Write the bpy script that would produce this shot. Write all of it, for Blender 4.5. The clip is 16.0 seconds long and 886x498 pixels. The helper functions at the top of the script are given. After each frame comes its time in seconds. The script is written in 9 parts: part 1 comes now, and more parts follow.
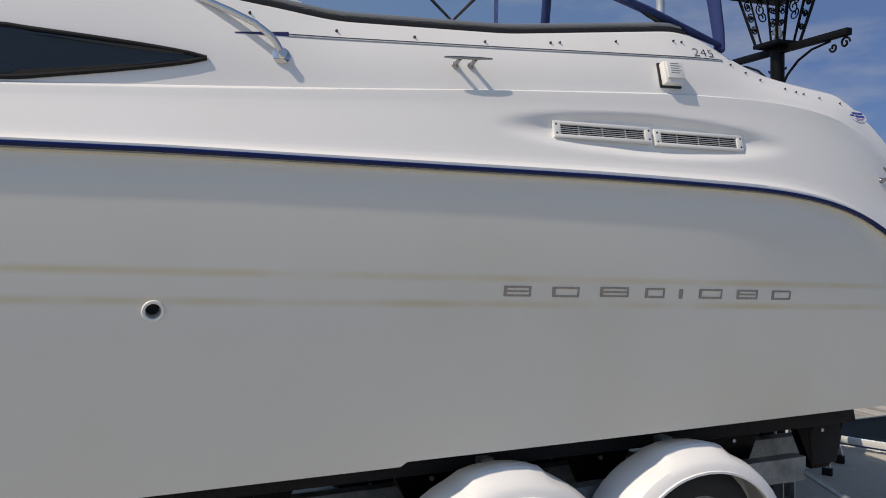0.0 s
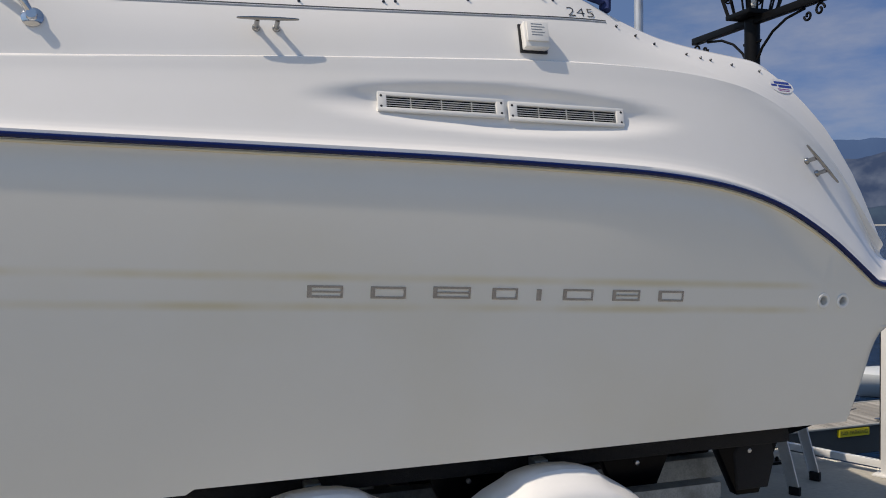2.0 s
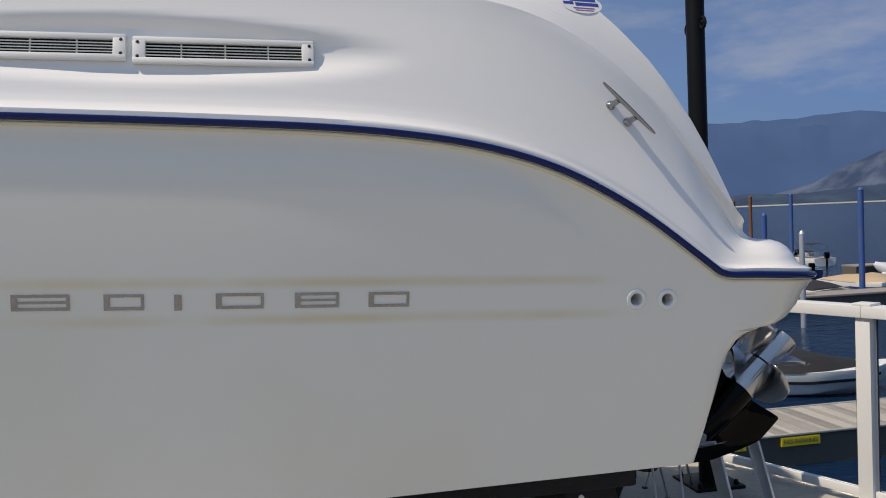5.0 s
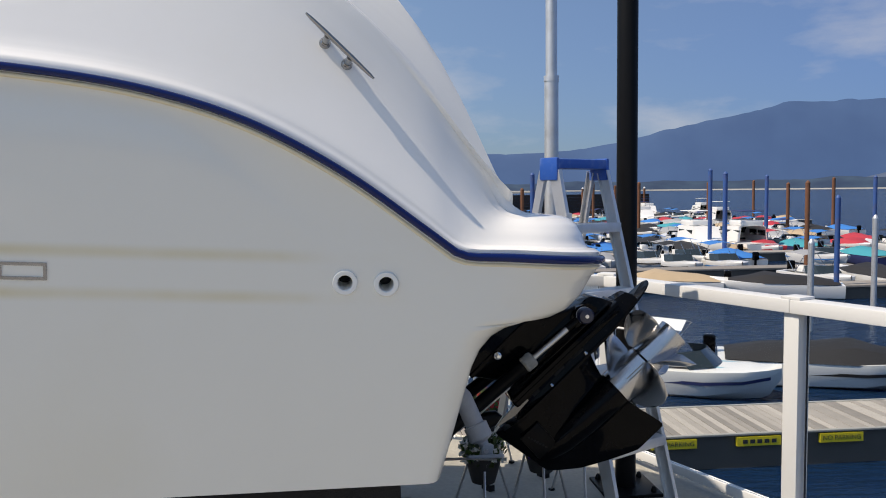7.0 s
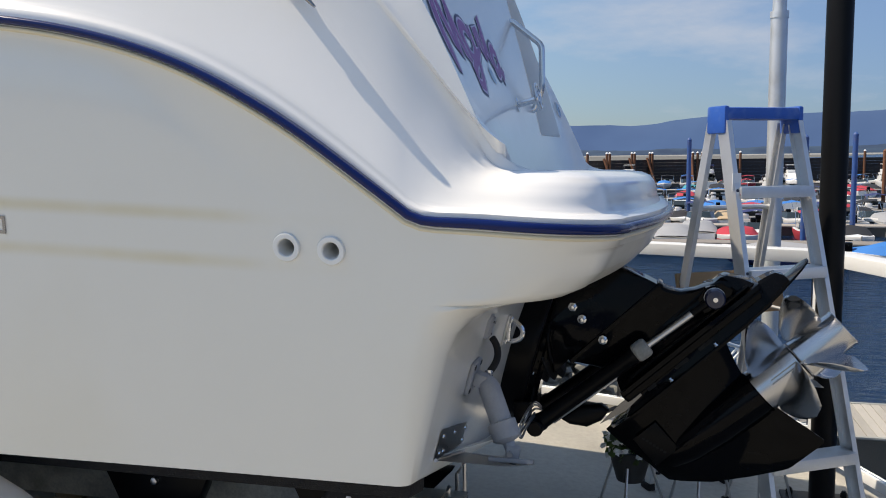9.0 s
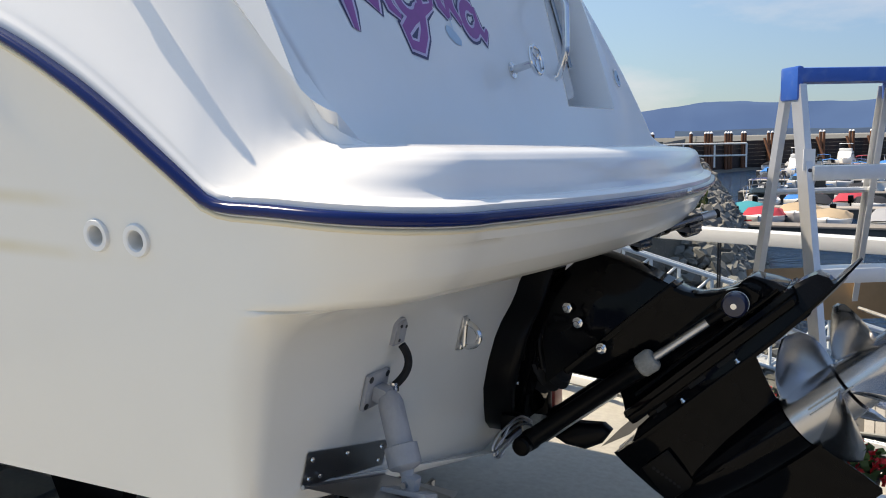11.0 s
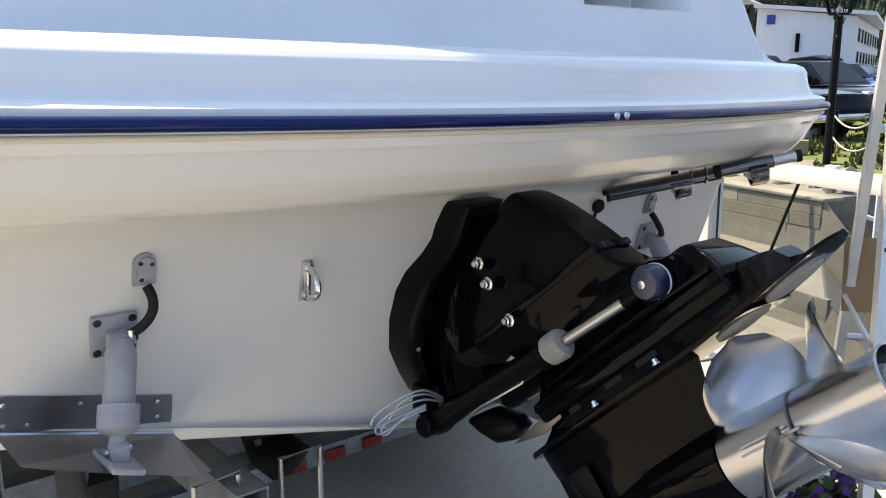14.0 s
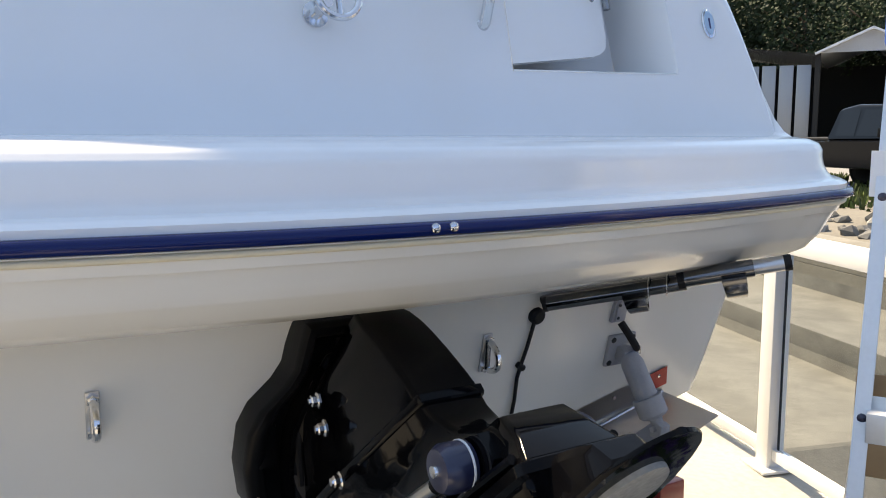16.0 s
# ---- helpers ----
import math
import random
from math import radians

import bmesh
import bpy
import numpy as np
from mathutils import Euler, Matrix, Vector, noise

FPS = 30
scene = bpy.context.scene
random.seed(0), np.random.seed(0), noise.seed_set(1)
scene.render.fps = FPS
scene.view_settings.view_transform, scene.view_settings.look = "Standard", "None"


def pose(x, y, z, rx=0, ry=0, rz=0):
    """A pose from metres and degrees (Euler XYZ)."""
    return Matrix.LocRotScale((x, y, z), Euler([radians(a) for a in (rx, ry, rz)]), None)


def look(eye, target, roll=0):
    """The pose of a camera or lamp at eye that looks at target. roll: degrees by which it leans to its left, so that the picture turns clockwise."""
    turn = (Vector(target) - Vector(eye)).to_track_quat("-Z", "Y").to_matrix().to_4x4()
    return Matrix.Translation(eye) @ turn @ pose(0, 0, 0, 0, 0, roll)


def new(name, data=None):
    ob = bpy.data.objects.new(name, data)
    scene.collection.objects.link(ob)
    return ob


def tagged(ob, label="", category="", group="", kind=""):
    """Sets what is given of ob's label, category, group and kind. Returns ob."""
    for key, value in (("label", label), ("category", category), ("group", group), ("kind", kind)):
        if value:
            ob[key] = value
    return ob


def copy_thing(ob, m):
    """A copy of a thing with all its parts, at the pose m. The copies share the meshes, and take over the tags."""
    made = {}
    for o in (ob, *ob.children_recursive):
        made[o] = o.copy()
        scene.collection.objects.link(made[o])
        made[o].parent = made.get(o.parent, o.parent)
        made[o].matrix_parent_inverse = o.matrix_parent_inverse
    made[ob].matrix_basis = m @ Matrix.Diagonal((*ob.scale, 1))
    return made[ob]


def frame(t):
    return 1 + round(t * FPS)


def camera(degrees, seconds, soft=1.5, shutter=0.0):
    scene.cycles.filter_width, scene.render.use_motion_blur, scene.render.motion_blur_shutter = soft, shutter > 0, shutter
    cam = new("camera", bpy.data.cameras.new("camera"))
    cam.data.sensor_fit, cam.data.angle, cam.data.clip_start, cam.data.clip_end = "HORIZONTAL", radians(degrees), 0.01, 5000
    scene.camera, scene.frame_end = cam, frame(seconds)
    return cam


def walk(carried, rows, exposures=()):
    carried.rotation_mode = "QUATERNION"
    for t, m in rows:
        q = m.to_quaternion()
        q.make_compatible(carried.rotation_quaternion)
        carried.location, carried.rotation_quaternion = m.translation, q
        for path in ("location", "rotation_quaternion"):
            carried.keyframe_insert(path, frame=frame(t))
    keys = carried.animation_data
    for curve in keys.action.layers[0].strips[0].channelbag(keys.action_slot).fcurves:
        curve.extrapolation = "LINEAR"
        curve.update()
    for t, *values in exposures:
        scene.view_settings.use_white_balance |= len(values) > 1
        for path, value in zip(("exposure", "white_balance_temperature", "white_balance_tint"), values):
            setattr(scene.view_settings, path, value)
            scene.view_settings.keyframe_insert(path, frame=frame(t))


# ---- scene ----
cam = camera(55.7, 16.0, 1.0)
METRES, EYE, TILT, LEAN, TURN = 7.5, 1.68, -4.487, -0.783, -22.0
ROWS = [
    (0.0, 0.0, 0.0, 0.0, 0.08, 3.56, 1.28),
    (0.5, 0.0251, 0.0227, 0.0014, 0.84, 3.77, 1.14),
    (1.0, 0.0549, 0.0399, 0.0019, 1.72, 3.71, 1.23),
    (1.5, 0.093, 0.0525, 0.0036, 2.82, 3.26, 0.66),
    (2.0, 0.1184, 0.0703, 0.002, 3.98, 3.12, 1.07),
    (2.5, 0.1394, 0.1011, 0.0042, 5.21, 3.34, 1.06),
    (3.0, 0.1679, 0.121, 0.0038, 6.75, 3.21, 1.42),
    (3.5, 0.208, 0.1328, 0.0045, 8.19, 3.08, 1.34),
    (4.0, 0.2353, 0.1543, 0.0035, 9.48, 3.01, 1.87),
    (4.5, 0.2556, 0.1882, 0.005, 9.31, 2.51, 2.07),
    (5.0, 0.2838, 0.2094, 0.0039, 10.49, 2.4, 2.26),
    (7.5, 0.4268, 0.3191, 0.0026, 18.64, -0.41, -0.43),
    (8.0, 0.4457, 0.3393, 0.0018, 23.37, -1.29, -0.34),
    (8.5, 0.4587, 0.3687, 0.0021, 27.82, -1.5, -1.31),
    (9.0, 0.4741, 0.3887, 0.0043, 36.08, -2.17, -1.36),
    (11.5, 0.5225, 0.5124, 0.0084, 53.75, -4.2, -1.89),
    (12.0, 0.5357, 0.5383, 0.0082, 60.09, -5.23, -2.0),
    (12.5, 0.5351, 0.5603, 0.0052, 63.26, -8.48, -2.12),
    (13.0, 0.5264, 0.5883, 0.0057, 66.27, -8.67, -3.01),
    (13.5, 0.5238, 0.6132, 0.0063, 68.99, -8.82, -2.96),
    (14.0, 0.5299, 0.6415, 0.0103, 71.82, -9.58, -3.72),
    (14.5, 0.5301, 0.6651, 0.0148, 74.94, -9.68, -3.39),
    (15.0, 0.5155, 0.6861, 0.0172, 77.62, -9.6, -3.54),
    (15.5, 0.5005, 0.7057, 0.0218, 80.04, -7.65, -3.46),
    (16.0, 0.4927, 0.7301, 0.0264, 81.8, -6.98, -3.81),
]
walk(cam, [(t, pose(-3.945, -4.27, EYE, TILT, LEAN, TURN) @ pose(METRES * x, METRES * y, METRES * z, 90 + pitch, roll, yaw)) for t, x, y, z, yaw, pitch, roll in ROWS],
     exposures=[(0.0, -0.37, 7550, 12), (5.0, -0.24, 7600, 12), (7.5, 0.14, 7600, 11), (9.0, 0.26, 7700, 10), (11.5, 0.68, 8100, 9.5), (12.5, 0.97, 8100, 10), (13.5, 1.27, 8700, 10.5), (14.5, 1.52, 9100, 11.5), (15.0, 1.52, 9150, 11.5), (16.0, 1.3, 9150, 11.5)])

# ---- light ----
SUN_DIR = Vector((-0.59, -0.085, 0.803)).normalized()
world = bpy.data.worlds.new("world")
scene.world = world
world.use_nodes = True
wn = world.node_tree.nodes
sky = wn.new("ShaderNodeTexSky")
sky.sky_type = 'NISHITA'
sky.sun_disc = False
sky.sun_elevation = math.asin(SUN_DIR.z)
sky.sun_rotation = math.atan2(SUN_DIR.x, SUN_DIR.y)
sky.air_density, sky.dust_density, sky.ozone_density = 1.0, 0.1, 3.0
wn["Background"].inputs[1].default_value = 0.135
# thin summer cloud, thickest low over the hills
wl = world.node_tree.links.new
wc = wn.new("ShaderNodeTexCoord")
wm = wn.new("ShaderNodeMapping")
wm.inputs["Scale"].default_value = (1.0, 1.0, 3.2)
wl(wc.outputs["Generated"], wm.inputs["Vector"])
cloud = wn.new("ShaderNodeTexNoise")
cloud.inputs["Scale"].default_value, cloud.inputs["Detail"].default_value, cloud.inputs["Roughness"].default_value = 3.1, 9, 0.58
wl(wm.outputs[0], cloud.inputs["Vector"])
cover = wn.new("ShaderNodeMapRange")
cover.inputs[1].default_value, cover.inputs[2].default_value = 0.50, 0.68
wl(cloud.outputs[0], cover.inputs[0])
sep = wn.new("ShaderNodeSeparateXYZ")
wl(wc.outputs["Generated"], sep.inputs[0])
low = wn.new("ShaderNodeMapRange")
low.inputs[1].default_value, low.inputs[2].default_value, low.inputs[3].default_value, low.inputs[4].default_value = 0.0, 0.5, 0.62, 0.3
wl(sep.outputs[2], low.inputs[0])
amount = wn.new("ShaderNodeMath")
amount.operation = 'MULTIPLY'
wl(cover.outputs[0], amount.inputs[0])
wl(low.outputs[0], amount.inputs[1])
blend = wn.new("ShaderNodeMix")
blend.data_type = 'RGBA'
wl(amount.outputs[0], blend.inputs[0])
# the sky is dimmed low down and brightened overhead to fill the shade
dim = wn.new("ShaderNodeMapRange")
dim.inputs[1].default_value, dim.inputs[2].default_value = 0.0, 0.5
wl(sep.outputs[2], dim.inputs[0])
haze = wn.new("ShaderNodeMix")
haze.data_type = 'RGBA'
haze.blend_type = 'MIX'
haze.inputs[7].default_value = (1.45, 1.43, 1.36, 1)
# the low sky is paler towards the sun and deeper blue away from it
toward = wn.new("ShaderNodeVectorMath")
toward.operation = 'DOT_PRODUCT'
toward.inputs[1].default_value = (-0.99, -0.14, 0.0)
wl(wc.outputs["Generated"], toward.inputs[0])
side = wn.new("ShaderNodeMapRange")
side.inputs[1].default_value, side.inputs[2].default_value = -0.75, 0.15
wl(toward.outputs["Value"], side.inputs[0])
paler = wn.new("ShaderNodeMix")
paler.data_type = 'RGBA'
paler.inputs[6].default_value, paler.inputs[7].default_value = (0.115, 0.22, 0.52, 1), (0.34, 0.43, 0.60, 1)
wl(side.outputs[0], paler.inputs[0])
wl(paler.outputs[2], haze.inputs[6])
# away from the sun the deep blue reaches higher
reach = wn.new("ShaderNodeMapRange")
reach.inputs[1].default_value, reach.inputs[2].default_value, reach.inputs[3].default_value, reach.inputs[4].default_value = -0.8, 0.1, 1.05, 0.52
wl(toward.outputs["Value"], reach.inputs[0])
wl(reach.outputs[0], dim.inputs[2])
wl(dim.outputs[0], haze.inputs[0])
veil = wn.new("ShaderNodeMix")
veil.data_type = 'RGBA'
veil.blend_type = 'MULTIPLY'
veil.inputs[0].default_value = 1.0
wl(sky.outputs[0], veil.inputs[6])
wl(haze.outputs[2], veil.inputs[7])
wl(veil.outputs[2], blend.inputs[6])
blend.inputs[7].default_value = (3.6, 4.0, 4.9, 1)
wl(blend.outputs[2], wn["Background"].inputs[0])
sun = new("sun", bpy.data.lights.new("sun", 'SUN'))
sun.data.energy, sun.data.angle, sun.data.color = 4.4, radians(0.53), (1.0, 0.94, 0.86)
sun.matrix_world = look(SUN_DIR * 50, (0, 0, 0))
scene.view_settings.exposure = 0.0

# ---- materials ----
def mat(name, base, rough=0.5, metal=0.0, vary=0.12, scale=6.0, fine=60.0, bump=0.0, coat=0.0, stain=None, stain_amount=0.0,
        stain_scale=1.5, spread=0.08, island=False, spec=0.5):
    m = bpy.data.materials.new(name)
    m.use_nodes = True
    nt = m.node_tree
    n, link = nt.nodes, nt.links.new
    b = n["Principled BSDF"]
    b.inputs["Metallic"].default_value = metal
    b.inputs["Coat Weight"].default_value = coat
    b.inputs["Coat Roughness"].default_value = 0.06
    b.inputs["Specular IOR Level"].default_value = spec
    co = n.new("ShaderNodeTexCoord")
    big, small = n.new("ShaderNodeTexNoise"), n.new("ShaderNodeTexNoise")
    big.inputs["Scale"].default_value, small.inputs["Scale"].default_value = scale, fine
    big.inputs["Detail"].default_value, small.inputs["Detail"].default_value = 5, 4
    link(co.outputs["Object"], big.inputs["Vector"])
    link(co.outputs["Object"], small.inputs["Vector"])
    mix = n.new("ShaderNodeMix")
    mix.data_type = 'RGBA'
    lo = tuple(c * (1 - vary) for c in base)
    hi = tuple(min(1, c * (1 + vary)) for c in base)
    mix.inputs[6].default_value, mix.inputs[7].default_value = (*lo, 1), (*hi, 1)
    add = n.new("ShaderNodeMath")
    add.operation = 'MULTIPLY_ADD'
    link(small.outputs[0], add.inputs[0])
    add.inputs[1].default_value = 0.5
    half = n.new("ShaderNodeMath")
    half.operation = 'MULTIPLY'
    half.inputs[1].default_value = 0.5
    link(big.outputs[0], half.inputs[0])
    link(half.outputs[0], add.inputs[2])
    fac = add.outputs[0]
    if island:
        info = n.new("ShaderNodeObjectInfo") if island == "object" else n.new("ShaderNodeNewGeometry")
        out = info.outputs["Random"] if island == "object" else info.outputs["Random Per Island"]
        more = n.new("ShaderNodeMath")
        more.operation = 'MULTIPLY_ADD'
        link(out, more.inputs[0])
        more.inputs[1].default_value = 1.0
        sub = n.new("ShaderNodeMath")
        sub.operation = 'SUBTRACT'
        link(add.outputs[0], sub.inputs[0])
        sub.inputs[1].default_value = 0.5
        link(sub.outputs[0], more.inputs[2])
        fac = more.outputs[0]
    link(fac, mix.inputs[0])
    colour = mix.outputs[2]
    if stain:
        st = n.new("ShaderNodeTexNoise")
        st.inputs["Scale"].default_value, st.inputs["Detail"].default_value = stain_scale, 7
        link(co.outputs["Object"], st.inputs["Vector"])
        ramp = n.new("ShaderNodeMapRange")
        ramp.inputs[1].default_value, ramp.inputs[2].default_value = 0.5, 0.75
        ramp.inputs[4].default_value = stain_amount
        link(st.outputs[0], ramp.inputs[0])
        mix2 = n.new("ShaderNodeMix")
        mix2.data_type = 'RGBA'
        link(ramp.outputs[0], mix2.inputs[0])
        link(colour, mix2.inputs[6])
        mix2.inputs[7].default_value = (*stain, 1)
        colour = mix2.outputs[2]
    link(colour, b.inputs["Base Color"])
    rr = n.new("ShaderNodeMapRange")
    rr.inputs[3].default_value, rr.inputs[4].default_value = max(0.02, rough - spread), min(1, rough + spread)
    link(fac, rr.inputs[0])
    link(rr.outputs[0], b.inputs["Roughness"])
    if bump:
        bp = n.new("ShaderNodeBump")
        bp.inputs["Strength"].default_value = min(1.0, bump)
        bp.inputs["Distance"].default_value = 0.004
        link(small.outputs[0], bp.inputs["Height"])
        link(bp.outputs[0], b.inputs["Normal"])
    return m


def glass(name, tint, rough=0.02):
    m = bpy.data.materials.new(name)
    m.use_nodes = True
    b = m.node_tree.nodes["Principled BSDF"]
    b.inputs["Base Color"].default_value = (*tint, 1)
    b.inputs["Transmission Weight"].default_value = 1.0
    b.inputs["Roughness"].default_value = rough
    b.inputs["IOR"].default_value = 1.1
    return m


def hull_gelcoat():
    """Aged white gelcoat, polished; two yellowed lines run along the moulded band."""
    m = mat("hull_gelcoat", (0.76, 0.745, 0.69), 0.2, vary=0.02, scale=0.8, fine=9, coat=0.25, stain=(0.68, 0.63, 0.50), stain_amount=0.5, stain_scale=0.8)
    n, link = m.node_tree.nodes, m.node_tree.links.new
    b = n["Principled BSDF"]
    below = b.inputs["Base Color"].links[0].from_socket
    co = n.new("ShaderNodeTexCoord")
    sep = n.new("ShaderNodeSeparateXYZ")
    link(co.outputs["Object"], sep.inputs[0])
    height = n.new("ShaderNodeMath")
    height.operation = 'MULTIPLY_ADD'
    height.inputs[1].default_value = 0.0468
    link(sep.outputs[0], height.inputs[0])
    link(sep.outputs[2], height.inputs[2])
    lines = []
    for z in (1.392, 1.290):
        off = n.new("ShaderNodeMath")
        off.operation = 'SUBTRACT'
        link(height.outputs[0], off.inputs[0])
        off.inputs[1].default_value = z
        mag = n.new("ShaderNodeMath")
        mag.operation = 'ABSOLUTE'
        link(off.outputs[0], mag.inputs[0])
        fall = n.new("ShaderNodeMapRange")
        fall.interpolation_type = 'SMOOTHSTEP'
        fall.inputs[1].default_value, fall.inputs[2].default_value, fall.inputs[3].default_value, fall.inputs[4].default_value = 0.0, 0.024, 1.0, 0.0
        link(mag.outputs[0], fall.inputs[0])
        lines.append(fall)
    both = n.new("ShaderNodeMath")
    both.operation = 'MAXIMUM'
    link(lines[0].outputs[0], both.inputs[0])
    link(lines[1].outputs[0], both.inputs[1])
    noise = n.new("ShaderNodeTexNoise")
    noise.inputs["Scale"].default_value, noise.inputs["Detail"].default_value = 2.2, 4
    link(co.outputs["Object"], noise.inputs["Vector"])
    part_ = n.new("ShaderNodeMapRange")
    part_.inputs[1].default_value, part_.inputs[2].default_value, part_.inputs[4].default_value = 0.30, 0.60, 0.8
    link(noise.outputs[0], part_.inputs[0])
    amount = n.new("ShaderNodeMath")
    amount.operation = 'MULTIPLY'
    link(both.outputs[0], amount.inputs[0])
    link(part_.outputs[0], amount.inputs[1])
    fore = n.new("ShaderNodeMapRange")
    fore.inputs[1].default_value, fore.inputs[2].default_value, fore.inputs[3].default_value, fore.inputs[4].default_value = -0.45, -0.15, 1.0, 0.0
    link(sep.outputs[0], fore.inputs[0])
    only = n.new("ShaderNodeMath")
    only.operation = 'MULTIPLY'
    link(amount.outputs[0], only.inputs[0])
    link(fore.outputs[0], only.inputs[1])
    mix = n.new("ShaderNodeMix")
    mix.data_type = 'RGBA'
    link(only.outputs[0], mix.inputs[0])
    link(below, mix.inputs[6])
    mix.inputs[7].default_value = (0.66, 0.58, 0.38, 1)
    link(mix.outputs[2], b.inputs["Base Color"])
    return m


M_HULL = hull_gelcoat()
M_DECK = mat("deck_gelcoat", (0.85, 0.845, 0.83), 0.17, vary=0.012, scale=1.2, fine=30, coat=0.25, spread=0.04, stain=(0.78, 0.76, 0.70), stain_amount=0.3, stain_scale=2.0)
M_BLUE = mat("blue_vinyl", (0.001, 0.010, 0.085), 0.16, vary=0.06, scale=2, fine=20, spread=0.03, spec=0.32)
M_BLACKGLOSS = mat("black_gloss_paint", (0.0025, 0.0025, 0.003), 0.06, vary=0.3, scale=8, fine=6, spread=0.04, spec=0.1, bump=0.35)
M_BLACK = mat("black_satin_paint", (0.0035, 0.0035, 0.004), 0.3, vary=0.3, scale=12, fine=160, bump=0.05, spec=0.10)
M_RUBBER = mat("black_rubber", (0.011, 0.011, 0.012), 0.7, vary=0.25, scale=14, fine=140, bump=0.15, spec=0.3)
M_CHROME = mat("polished_steel", (0.72, 0.72, 0.72), 0.14, 1.0, vary=0.06, scale=20, fine=160)
M_STEEL = mat("brushed_steel", (0.55, 0.55, 0.56), 0.3, 1.0, vary=0.12, scale=9, fine=220, bump=0.05)
M_GALV = mat("galvanised_steel", (0.25, 0.285, 0.31), 0.48, 0.6, vary=0.75, scale=22, fine=110, bump=0.25, spread=0.2, stain=(0.075, 0.078, 0.075), stain_amount=0.75, stain_scale=6)
M_ALU = mat("ladder_aluminium", (0.68, 0.69, 0.70), 0.42, 0.7, vary=0.1, scale=10, fine=150, bump=0.05, stain=(0.45, 0.44, 0.42), stain_amount=0.5, stain_scale=8)
M_GREYCAST = mat("grey_cast_plastic", (0.34, 0.35, 0.37), 0.6, vary=0.15, scale=20, fine=130, bump=0.25, stain=(0.2, 0.2, 0.21), stain_amount=0.4, stain_scale=12)
M_WHITEPOST = mat("white_powder_coat", (0.68, 0.69, 0.69), 0.45, vary=0.04, scale=3, fine=60, stain=(0.55, 0.54, 0.5), stain_amount=0.25, stain_scale=3)
M_PLASTIC = mat("white_plastic", (0.78, 0.78, 0.76), 0.35, vary=0.03, scale=8, fine=60)
M_CONCRETE = mat("concrete", (0.38, 0.365, 0.325), 0.85, vary=0.4, scale=0.9, fine=35, bump=0.45, stain=(0.17, 0.165, 0.15), stain_amount=0.8, stain_scale=0.9)
M_SLIP = mat("slip_concrete", (0.138, 0.134, 0.118), 0.88, vary=0.7, scale=3.0, fine=38, bump=0.6, stain=(0.085, 0.082, 0.072), stain_amount=0.85, stain_scale=1.6)
# base colour lowered to carry the dark reflections of the polished ladder
M_DARKSTEEL = mat("polished_dark_steel", (0.17, 0.17, 0.175), 0.16, 1.0, vary=0.1, scale=20, fine=160)


def water_material():
    """Dark lake water: ripples at two sizes."""
    m = bpy.data.materials.new("lake_water")
    m.use_nodes = True
    n, link = m.node_tree.nodes, m.node_tree.links.new
    b = n["Principled BSDF"]
    b.inputs["Base Color"].default_value = (0.005, 0.020, 0.055, 1)
    b.inputs["Specular IOR Level"].default_value = 0.07
    b.inputs["Roughness"].default_value = 0.08
    co = n.new("ShaderNodeTexCoord")
    heights = []
    for scale, amount in ((0.55, 0.25), (2.2, 0.16), (6.0, 0.05)):
        t = n.new("ShaderNodeTexNoise")
        t.inputs["Scale"].default_value, t.inputs["Detail"].default_value = scale, 4
        st = n.new("ShaderNodeMapping")
        st.inputs["Scale"].default_value = (0.6, 1.6, 1)
        link(co.outputs["Object"], st.inputs["Vector"])
        link(st.outputs[0], t.inputs["Vector"])
        mu = n.new("ShaderNodeMath")
        mu.operation = 'MULTIPLY'
        mu.inputs[1].default_value = amount
        link(t.outputs[0], mu.inputs[0])
        heights.append(mu)
    ad = n.new("ShaderNodeMath")
    link(heights[0].outputs[0], ad.inputs[0])
    link(heights[1].outputs[0], ad.inputs[1])
    first, ad = ad, n.new("ShaderNodeMath")
    link(first.outputs[0], ad.inputs[0])
    link(heights[2].outputs[0], ad.inputs[1])
    bp = n.new("ShaderNodeBump")
    bp.inputs["Strength"].default_value, bp.inputs["Distance"].default_value = 0.9, 0.6
    link(ad.outputs[0], bp.inputs["Height"])
    link(bp.outputs[0], b.inputs["Normal"])
    return m


M_WATER = water_material()
M_GLASS = glass("clear_glass", (0.93, 0.96, 0.95))

# ---- shape helpers ----
def mesh_ob(name, bm, material, parent=None, label="", smooth=True, angle=35):
    me = bpy.data.meshes.new(name)
    bm.to_mesh(me)
    bm.free()
    me.materials.append(material)
    if smooth:
        me.shade_smooth()
        me.set_sharp_from_angle(angle=radians(angle))
    ob = new(name, me)
    if parent:
        ob.parent = parent
    if label:
        ob["label"] = label
    return ob


def part(name, bm, material, parent, label="", smooth=True, angle=35):
    return mesh_ob(name, bm, material, parent, label, smooth, angle)


def thing(name, label, category, group="", kind="", at=(0, 0, 0), rz=0.0):
    ob = new(name)
    ob.empty_display_size = 0.1
    ob.matrix_world = pose(*at, 0, 0, rz)
    return tagged(ob, label, category, group, kind)


